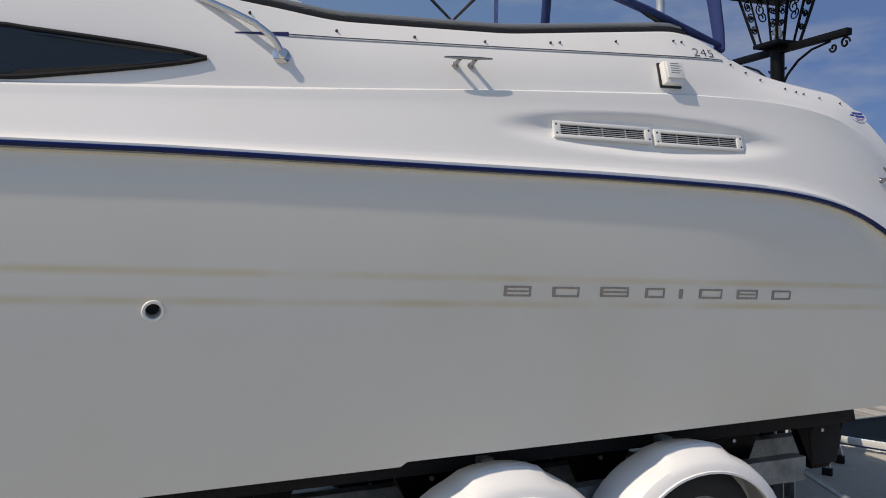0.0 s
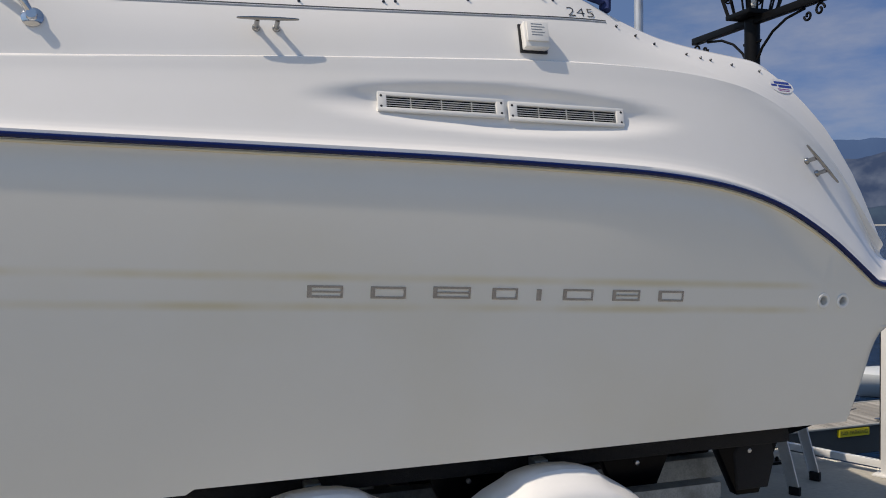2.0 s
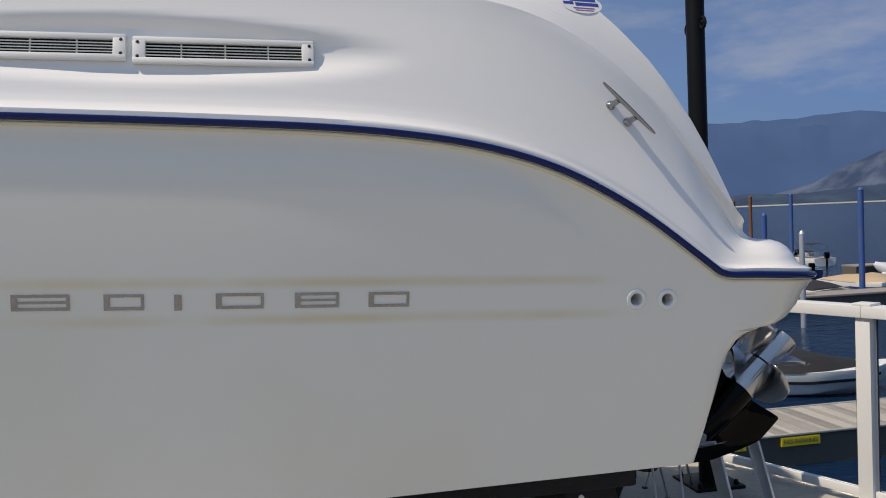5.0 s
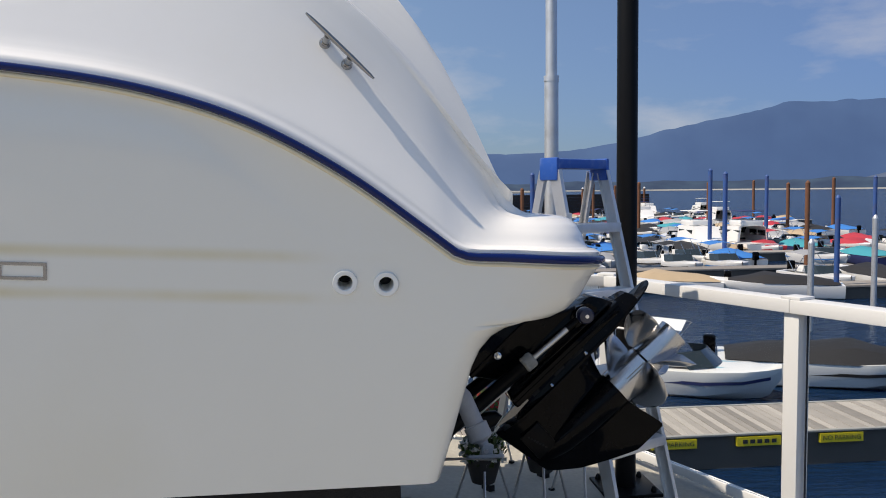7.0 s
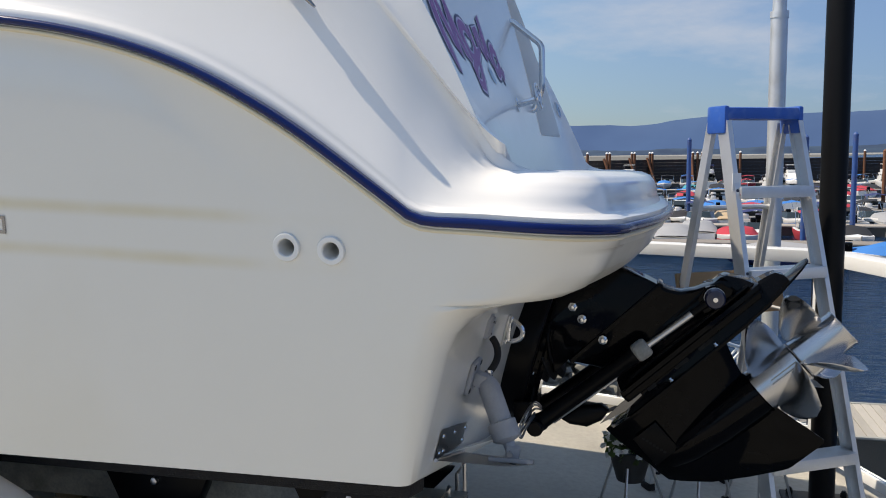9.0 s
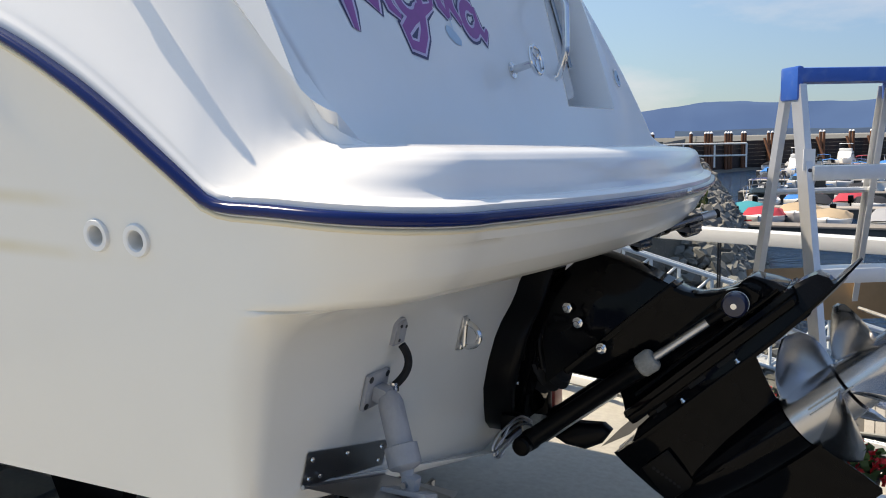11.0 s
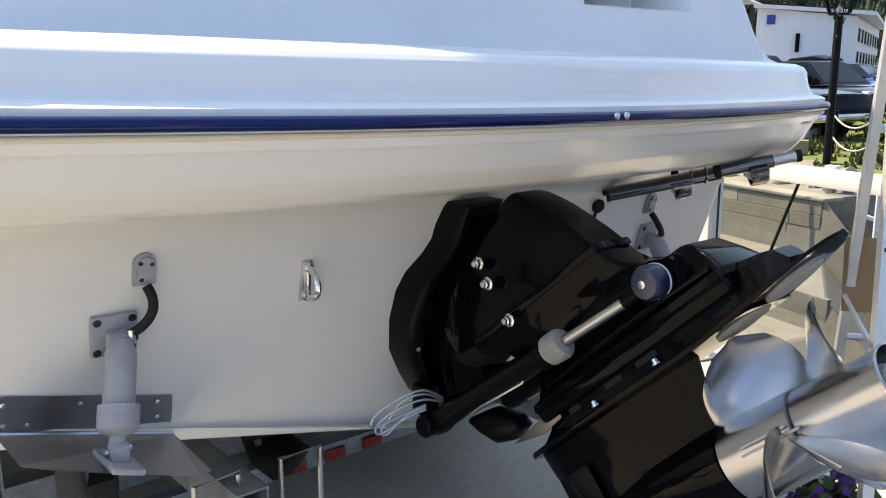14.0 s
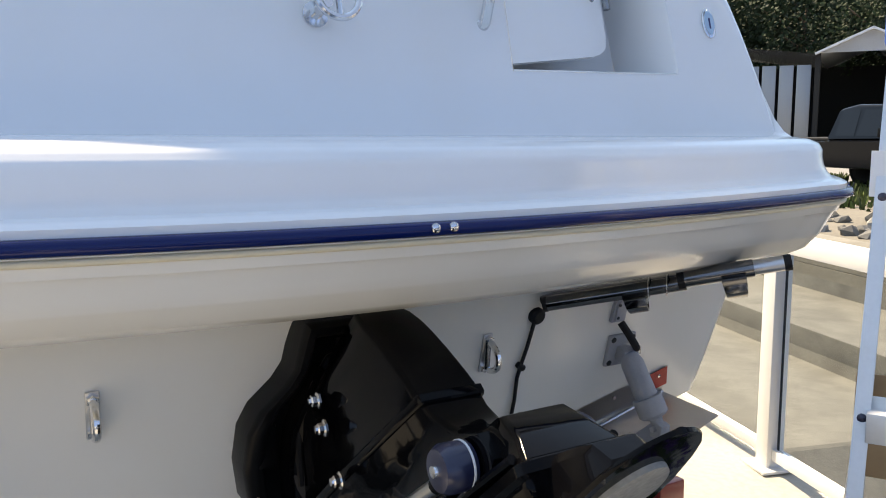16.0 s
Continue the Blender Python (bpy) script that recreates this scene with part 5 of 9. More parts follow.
def build_drive():
    # transom shield: a deep-sided casting whose front is a rim round a sunken middle
    half = [(0.050, 0.60), (0.105, 0.64), (0.148, 0.70), (0.192, 0.775), (0.206, 0.86), (0.200, 0.935), (0.180, 0.978), (0.136, 1.022), (0.116, 1.055), (0.106, 1.12), (0.100, 1.146)]

    def ring(k, drop=0.0):
        return [(DY - h * k, z if z < 1.1 else z - drop) for h, z in half] + [(DY + h * k * lerp(1.0, 0.25, smooth(0.98, 1.06, z)), z if z < 1.1 else z - drop) for h, z in half[::-1]]
    rows = []
    for k, depth, drop in ((1.0, -0.055, 0.0), (1.0, 0.022, 0.0), (0.985, 0.036, 0.004), (0.95, 0.043, 0.010), (0.86, 0.045, 0.022), (0.82, 0.040, 0.028), (0.80, 0.0, 0.034)):
        rows.append([(depth + (z - 0.79) * 0.27, y, z) for y, z in ring(k, drop)])
    d = part("stern_drive", loft(rows), M_BLACK, BOAT, "glossy black stern drive tilted up on its transom shield", angle=40)
    inner = [(DY - h * 0.62, z) for h, z in half[1:-2]] + [(DY + h * 0.62, z) for h, z in half[1:-2][::-1]]
    part("gimbal_ring", yz_plate(inner, 0.005, 0.075, bevel=0.018), M_BLACKGLOSS, d)
    part("gimbal_rib", yz_plate([(DY - 0.03, 0.98), (DY + 0.03, 0.98), (DY + 0.026, 1.10), (DY - 0.026, 1.10)], 0.0, 0.04, bevel=0.008), M_BLACK, d)
    for sy in (-1, 1):
        part("shield_ear", box(-0.03, 0.03, -0.022, 0.022, -0.04, 0.04, 0.01, Matrix.Translation((0.012, DY + sy * 0.128, 0.648))), M_BLACK, d)
        part("shield_screw", lathe([(0, 0.006), (0.003, 0.005), (0.004, 0.001)], (0.055, DY + sy * 0.183, 0.80), (1, DY + sy * 0.183, 0.55), 8), M_STEEL, d)

    def slab(w, u0, u1, half_w, corner=0.014, back=1.0):
        """A closed section across the drive at height w, with rounded corners; back narrows its after end."""
        pts = []
        for cu, cy, a0 in ((u1 - corner, half_w - corner, 0), (u0 + corner, half_w - corner, 90), (u0 + corner, -half_w + corner, 180), (u1 - corner, -half_w + corner, 270)):
            for a in (a0, a0 + 30, a0 + 60, a0 + 90):
                u = cu + corner * math.cos(radians(a))
                pts.append((u, (cy + corner * math.sin(radians(a))) * lerp(1, back, (u - u0) / (u1 - u0)), w))
        return pts

    def stack(name, levels, material, label="", angle=30):
        return part(name, moved(loft([slab(*l) for l in levels]), DRIVE_M), material, d, label, angle=angle)
    # bellows, and the upper housing: flat flanks that close in towards a narrow top
    part("bellows", lathe([(0, 0.10), (0.015, 0.118), (0.03, 0.10), (0.045, 0.118), (0.06, 0.10), (0.075, 0.118), (0.09, 0.10)], (0.03, DY, 0.83), (0.28, DY, 0.92), 24), M_RUBBER, d)
    stack("upper_housing", [(0.500, -0.475, -0.008, 0.112, 0.012, 0.50), (0.535, -0.450, -0.022, 0.111, 0.012, 0.50), (0.590, -0.412, -0.047, 0.110, 0.014, 0.50), (0.635, -0.375, -0.070, 0.108, 0.014, 0.50),
                            (0.668, -0.342, -0.090, 0.088, 0.014, 0.62), (0.698, -0.310, -0.110, 0.066, 0.014, 0.8), (0.716, -0.290, -0.126, 0.052, 0.012, 0.95), (0.721, -0.282, -0.138, 0.044, 0.012, 1.0)], M_BLACKGLOSS, angle=24)
    # the lip that runs along the bottom of the upper housing, and the arch round its front
    stack("housing_lip", [(0.481, -0.400, 0.002, 0.112, 0.01, 0.5), (0.485, -0.402, 0.004, 0.115, 0.01, 0.5), (0.497, -0.402, 0.002, 0.115, 0.01, 0.5), (0.500, -0.40, -0.003, 0.112, 0.01, 0.5)], M_BLACKGLOSS)
    rim = ((-0.448, 0.112, 0.540), (-0.418, 0.111, 0.588), (-0.380, 0.109, 0.632), (-0.346, 0.090, 0.668), (-0.314, 0.068, 0.698), (-0.292, 0.050, 0.718), (-0.284, 0.02, 0.724))
    arch = [Vector((u, -y, w)) for u, y, w in rim] + [Vector((u, y, w)) for u, y, w in rim[::-1]]
    part("front_arch", moved(tube(arch, 0.008, 8), DRIVE_M), M_BLACK, d)
    for u, y in ((-0.17, -0.035), (-0.18, 0.025), (-0.165, 0.038)):
        part("cover_screw", moved(lathe([(0, 0.007), (0.004, 0.006), (0.005, 0.002)], (u, y, 0.7215), (u, y, 1), 8), DRIVE_M), M_STEEL, d)
    part("breather_boss", moved(lathe([(0, 0.02), (0.012, 0.019), (0.016, 0.014), (0.017, 0.001)], (-0.305, 0.03, 0.715), (-0.33, 0.03, 0.85), 14), DRIVE_M), M_BLACK, d)
    # driveshaft housing, hollowed at its back above the pivot block
    stack("drive_housing", [(0.484, -0.395, -0.002, 0.106, 0.012, 0.5), (0.458, -0.380, 0.010, 0.090, 0.014, 0.55), (0.428, -0.362, 0.034, 0.074, 0.016, 0.62), (0.404, -0.348, 0.073, 0.064, 0.018, 0.75), (0.389, -0.338, 0.113, 0.060, 0.018, 0.9),
                            (0.377, -0.330, 0.156, 0.058, 0.016), (0.366, -0.325, 0.172, 0.058, 0.014), (0.330, -0.336, 0.200, 0.062, 0.014), (0.300, -0.346, 0.222, 0.078, 0.012)], M_BLACKGLOSS)
    part("rear_block", moved(loft([slab(0.383, 0.122, 0.164, 0.046, 0.008), slab(0.376, 0.114, 0.182, 0.052, 0.008), slab(0.335, 0.105, 0.212, 0.062, 0.01), slab(0.304, 0.10, 0.228, 0.076, 0.01)]), DRIVE_M), M_BLACKGLOSS, d)
    for sy in (-1, 1):
        # cheek under each pivot, and the long bead along the flank
        part("pivot_cheek", moved(loft([[(u, sy * y, w) for u, w in ((0.045, 0.33), (0.06, 0.378), (0.105, 0.392), (0.15, 0.372), (0.165, 0.33), (0.12, 0.305))] for y in (0.045, 0.070, 0.076)]), DRIVE_M), M_BLACKGLOSS, d, angle=25)
        part("flank_bead", moved(tube([(-0.285, sy * 0.083, 0.318), (-0.1, sy * 0.083, 0.318), (0.1, sy * 0.083, 0.316), (0.21, sy * 0.08, 0.312)], 0.007, 8), DRIVE_M), M_BLACKGLOSS, d)
        for u0, u1 in ((-0.27, -0.235), (-0.15, -0.095), (-0.05, 0.01)):
            part("flange_slot", moved(box(u0, u1, sy * 0.0745 - 0.001, sy * 0.0745 + 0.001, 0.233, 0.252), DRIVE_M), M_DARK, d)
        for u in (-0.185, 0.005):
            part("flange_bolt", moved(lathe([(0, 0.009), (0.004, 0.009), (0.005, 0.006), (0.012, 0.006), (0.013, 0.002)], (u, sy * 0.085, 0.224), (u, sy * 0.088, 1), 8), DRIVE_M), M_CHROME, d, "small bright nut")
    stack("mating_flange", [(0.302, -0.340, 0.232, 0.086, 0.012), (0.298, -0.348, 0.240, 0.096, 0.012), (0.284, -0.352, 0.240, 0.097, 0.012), (0.278, -0.352, 0.236, 0.089, 0.012), (0.270, -0.352, 0.234, 0.090, 0.012), (0.258, -0.350, 0.228, 0.088, 0.012), (0.254, -0.346, 0.224, 0.080, 0.012)], M_BLACKGLOSS)
    stack("exhaust_passage", [(0.256, -0.330, 0.222, 0.074, 0.014), (0.235, -0.36, 0.226, 0.076, 0.014), (0.214, -0.40, 0.228, 0.080, 0.014)], M_BLACKGLOSS)
    # ventilation plate with an upswept, pointed tail and a keel along its top

    def plate_w(u):
        return 0.211 + 0.004 * smooth(-0.4, 0.1, u) + 0.030 * max(0.0, (u - 0.10) / 0.31) ** 1.2
    secs = []
    for u, hw in ((-0.462, 0.030), (-0.452, 0.066), (-0.42, 0.086), (-0.34, 0.096), (-0.22, 0.098), (-0.08, 0.093), (0.05, 0.087), (0.12, 0.083), (0.20, 0.081), (0.28, 0.077), (0.335, 0.068), (0.37, 0.056), (0.392, 0.040), (0.402, 0.024), (0.407, 0.008)):
        th = lerp(0.0075, 0.0035, smooth(0.2, 0.4, u))
        w = plate_w(u)
        secs.append([(u, -hw, w), (u, -hw * 0.985, w + th * 0.8), (u, -hw * 0.5, w + th * 1.2), (u, 0, w + th * 1.4), (u, hw * 0.5, w + th * 1.2), (u, hw * 0.985, w + th * 0.8), (u, hw, w),
                     (u, hw * 0.985, w - th * 0.8), (u, 0, w - th), (u, -hw * 0.985, w - th * 0.8)])
    part("ventilation_plate", moved(loft(secs), DRIVE_M), M_BLACKGLOSS, d, angle=40)
    keel = []
    for u, top, hw in ((0.20, 0.300, 0.060), (0.25, 0.295, 0.050), (0.285, 0.288, 0.044), (0.302, 0.282, 0.040), (0.318, 0.256, 0.036)):
        base = plate_w(u)
        keel.append([(u, -hw * 1.35, base), (u, -hw, top - 0.010), (u, -hw * 0.8, top), (u, hw * 0.8, top), (u, hw, top - 0.010), (u, hw * 1.35, base)])
    part("tail_keel", moved(loft(keel), DRIVE_M), M_BLACKGLOSS, d, angle=25)
    for mid_u in (0.160, 0.288):
        bm = bmesh.new()
        lo, hi = [], []
        for i in range(28):
            a = 2 * math.pi * i / 28
            u, y = mid_u + 0.061 * math.cos(a), 0.046 * math.sin(a) * (1 - 0.15 * math.cos(a))
            lo.append(bm.verts.new((u, y, plate_w(u) - 0.002)))
            hi.append(bm.verts.new((u, y, plate_w(u) - 0.011)))
        bm.faces.new(hi)
        for i in range(28):
            bm.faces.new((lo[i], lo[(i + 1) % 28], hi[(i + 1) % 28], hi[i]))
        bmesh.ops.recalc_face_normals(bm, faces=bm.faces)
        part("anode", moved(bm, DRIVE_M), M_ZINC, d, "pale oval zinc anode")
    # lower unit: strut, torpedo, skeg
    strut = [foil(-0.49, 0.035, 0.055, 0.215), foil(-0.485, 0.02, 0.05, 0.17), foil(-0.475, 0.005, 0.046, 0.12), foil(-0.465, -0.005, 0.05, 0.07), foil(-0.455, -0.008, 0.062, 0.03), foil(-0.45, -0.008, 0.066, -0.01),
             foil(-0.44, 0.0, 0.045, -0.055), foil(-0.41, 0.01, 0.02, -0.085), foil(-0.33, 0.025, 0.014, -0.15), foil(-0.22, 0.042, 0.010, -0.21), foil(-0.125, 0.052, 0.006, -0.255), foil(-0.10, 0.045, 0.004, -0.265)]
    low = part("gear_housing", moved(loft(strut), DRIVE_M), M_BLACKGLOSS, d, angle=40)
    part("torpedo", moved(lathe([(0, 0.004), (0.02, 0.022), (0.06, 0.043), (0.14, 0.064), (0.26, 0.077), (0.40, 0.081), (0.445, 0.080)], (-0.445, 0, 0), (0, 0, 0), 32), DRIVE_M), M_BLACKGLOSS, d)
    for k in range(7):
        u, w = lerp(-0.40, -0.375, k / 6), lerp(0.12, 0.04, k / 6)
        part("water_inlet", moved(lathe([(0, 0.006), (0.004, 0.005)], (u, -0.045, w), (u, -0.2, w), 8), DRIVE_M), M_DARK, d, "black disc for the shade in a water inlet hole")
    part("inlet_plate", moved(box(-0.43, -0.33, -0.048, -0.043, 0.02, 0.14, 0.002), DRIVE_M), M_BLACK, d)
    # twin propellers turning against one another
    hub = lathe([(0.0, 0.070), (0.004, 0.078), (0.05, 0.0775), (0.165, 0.073), (0.168, 0.066)], (0, 0, 0), (1, 0, 0), 36)
    p = part("propeller", moved(hub, DRIVE_M), M_PROP, d, "brushed stainless forward propeller")
    hub = lathe([(0.172, 0.066), (0.174, 0.0715), (0.26, 0.067), (0.335, 0.066), (0.345, 0.068), (0.347, 0.064), (0.30, 0.056), (0.2, 0.05)], (0, 0, 0), (1, 0, 0), 36)
    q = part("propeller", moved(hub, DRIVE_M), M_PROP, d, "brushed stainless rear propeller")
    part("hub_plug", moved(lathe([(0.20, 0.048), (0.26, 0.05), (0.31, 0.047), (0.335, 0.036), (0.345, 0.018), (0.347, 0.002)], (0, 0, 0), (1, 0, 0), 24), DRIVE_M), M_ZINC, q, "pale crusted thrust nut inside the hub")
    for parent, first, hand, u0, tip, wide in ((p, 350, 1, 0.085, 0.200, 0.80), (q, 2, -1, 0.235, 0.190, 0.72)):
        for k in range(3):
            part("blade", moved(blade(radians(first + 120 * k), hand, u0, tip, wide), DRIVE_M), M_PROP, parent, angle=80)
    for k, (u, w0, L) in enumerate(((0.06, 0.018, 0.10), (0.055, 0.005, 0.13))):
        part("stamped_bar", moved(box(u, u + L, -0.0783, -0.0772, w0 - 0.0022, w0 + 0.0022), DRIVE_M @ Matrix.Rotation(radians(-5), 4, 'X')), M_GREYTRIM, p, "bar of stamped print")
    # trim rams
    for s, o in ((-1, 0.0), (1, 0.0)):
        def at(x, y, z):
            return Vector((x, y if s < 0 else 2 * DY - y, z))
        a, b, c = at(0.060, -0.075, 0.603), at(0.405, -0.047, 0.872), at(0.644, -0.030, 1.060)
        L = (b - a).length
        r = part("trim_ram", lathe([(-0.02, 0.022), (-0.012, 0.03), (0.02, 0.032), (0.03, 0.029), (L - 0.05, 0.028), (L - 0.045, 0.031), (L - 0.02, 0.031), (L - 0.018, 0.026)], a, b, 24), M_BLACK, BOAT, "black hydraulic trim ram with steel rod")
        part("ram_collar", lathe([(L - 0.02, 0.026), (L - 0.012, 0.033), (L + 0.024, 0.034), (L + 0.034, 0.028), (L + 0.036, 0.012)], a, b, 18), M_ZINC, r, "pale crusted zinc collar")
        part("rod", tube([b, b + (c - b) * 0.72], 0.0125, 16), M_STEEL, r)
        part("rod_end", tube([b + (c - b) * 0.70, c], [0.013, 0.014], 12), M_BLACK, r)
        out = Vector((0, s, 0))
        part("pivot_cap", lathe([(0, 0.024), (0.055, 0.024), (0.06, 0.033), (0.095, 0.034), (0.105, 0.028), (0.108, 0.002)], c - out * 0.06, c + out * 0.06, 24), M_NAVYCAP, r, "dark blue pivot cap")
        part("cap_ring", lathe([(0.066, 0.0345), (0.069, 0.0345)], c - out * 0.06, c + out * 0.06, 24), M_STICKER, r)
        part("cap_stud", lathe([(0.105, 0.009), (0.112, 0.008), (0.1125, 0.001)], c - out * 0.06, c + out * 0.06, 12), M_CHROME, r)
        part("foot_cap", lathe([(0, 0.026), (0.06, 0.028), (0.066, 0.022), (0.067, 0.002)], a - out * 0.01, a + out * 0.06, 20), M_BLACK, r)
        part("hydraulic_line", tube([a + Vector((0.06, 0, 0.01)), a + (b - a) * 0.45 + Vector((0.0, s * 0.02, -0.034)), a + (b - a) * 0.78 + Vector((0.0, s * 0.01, -0.036)), a + (b - a) * 0.80 + Vector((0, 0, -0.015))], 0.0035, 8), M_STEEL, r)
    # bolts, anode disc, loop of steel-braided hose
    for x, y, z in ((0.180, -0.056, 1.018), (0.212, -0.058, 0.977), (0.283, -0.060, 0.908)):
        part("bolt", lathe([(0, 0.016), (0.004, 0.016), (0.006, 0.011), (0.014, 0.011), (0.016, 0.008), (0.02, 0.007), (0.0205, 0.001)], (x, y + 0.004, z), (x, y - 1, z), 6 if x < 0.2 else 8), M_CHROME, d, "bright hexagon bolt")
    for x, y, z in ((0.06, DY - 0.17, 0.94), (0.055, DY - 0.165, 0.87)):
        part("bolt", lathe([(0, 0.010), (0.008, 0.009), (0.010, 0.004)], (x, y, z), (x + 1, y - 0.4, z), 8), M_CHROME, d)
    part("side_boss", box(-0.012, 0.012, -0.022, 0.022, -0.045, 0.045, 0.01, Matrix.Translation((0.055, DY - 0.165, 0.905))), M_BLACK, d)
    part("lower_fairing", rounded([(0.13, 0.625), (0.17, 0.598), (0.23, 0.592), (0.28, 0.618), (0.305, 0.655), (0.28, 0.675), (0.2, 0.67)], 0.03, 0.016, centre=DY - 0.07), M_BLACK, d)
    part("splash_fin", prism([(0.275, 0.605), (0.335, 0.672), (0.40, 0.735), (0.415, 0.715), (0.36, 0.655)], 0.004, None, 0, DY - 0.075), M_DARKSTEEL, d, "small grey alloy fin")
    for k, (reach, sag, lift) in enumerate(((0.0, 0.0, 0.0), (-0.016, 0.012, 0.008), (0.012, -0.008, 0.012))):
        z0 = 0.622 + 0.006 * k
        pts = [Vector((0.075, -0.075, z0 + 0.035)), Vector((0.06, -0.12, z0 + 0.050 + lift)), Vector((0.045, -0.175, z0 + 0.042 + lift)), Vector((0.03, -0.222 - reach, z0 + 0.018 - sag)), Vector((0.026, -0.242 - reach, z0 - 0.006 - sag)),
               Vector((0.03, -0.226 - reach, z0 - 0.016 - sag)), Vector((0.045, -0.165, z0 + 0.010)), Vector((0.06, -0.11, z0 + 0.024))]
        fine = []
        for i in range(len(pts) - 1):
            p0, p1, p2, p3 = pts[max(0, i - 1)], pts[i], pts[i + 1], pts[min(len(pts) - 1, i + 2)]
            for j in range(6):
                t = j / 6
                fine.append(0.5 * ((2 * p1) + (p2 - p0) * t + (2 * p0 - 5 * p1 + 4 * p2 - p3) * t * t + (3 * p1 - p0 - 3 * p2 + p3) * t ** 3))
        part("braided_hose", tube(fine, 0.0034, 8), M_STEEL, d, "looped grey braided hose")
    part("drain_plug", lathe([(0, 0.022), (0.008, 0.02), (0.012, 0.012)], (-0.118, -0.150, 0.606), (0.9, -0.150, 0.33), 16), M_BRASS, d, "brass drain plug")
    return d


M_PROP = mat("propeller_steel", (0.50, 0.50, 0.51), 0.24, 1.0, vary=0.14, scale=7, fine=190, bump=0.012)
M_NAVYCAP = mat("dark_blue_plastic", (0.012, 0.016, 0.045), 0.3, vary=0.2, scale=14, coat=0.3)
M_BRASS = mat("dull_brass", (0.22, 0.17, 0.06), 0.5, 0.6, vary=0.3, scale=20)
build_drive()

# ---- boat trailer ----
M_CARPET = mat("black_bunk_carpet", (0.016, 0.016, 0.018), 0.95, vary=0.4, scale=18, fine=260, bump=0.9)
M_WOOD = mat("weathered_timber", (0.16, 0.14, 0.11), 0.85, vary=0.25, scale=5, fine=70, bump=0.5, stain=(0.14, 0.12, 0.1), stain_amount=0.6, stain_scale=4)
M_FENDER = mat("white_fender_plastic", (0.80, 0.80, 0.80), 0.4, vary=0.03, scale=4, fine=60)
M_TYRE = mat("tyre_rubber", (0.018, 0.018, 0.019), 0.8, vary=0.25, scale=16, fine=120, bump=0.3)


def channel(x0, x1, y0, y1, z0, z1, axis, t=0.006):
    """A hollow square steel tube, open at its ends."""
    rows = []
    for end in (0, 1):
        for k in ((0, t) if end == 0 else (t, 0)):
            if axis == 'x':
                rows.append([((x0, x1)[end], y, z) for y, z in ((y0 + k, z0 + k), (y1 - k, z0 + k), (y1 - k, z1 - k), (y0 + k, z1 - k))])
            else:
                rows.append([(x, (y0, y1)[end], z) for x, z in ((x0 + k, z0 + k), (x1 - k, z0 + k), (x1 - k, z1 - k), (x0 + k, z1 - k))])
    outer0, inner0, inner1, outer1 = rows
    return grid_mesh([outer0, inner0, inner1, outer1, outer0], closed_u=True)


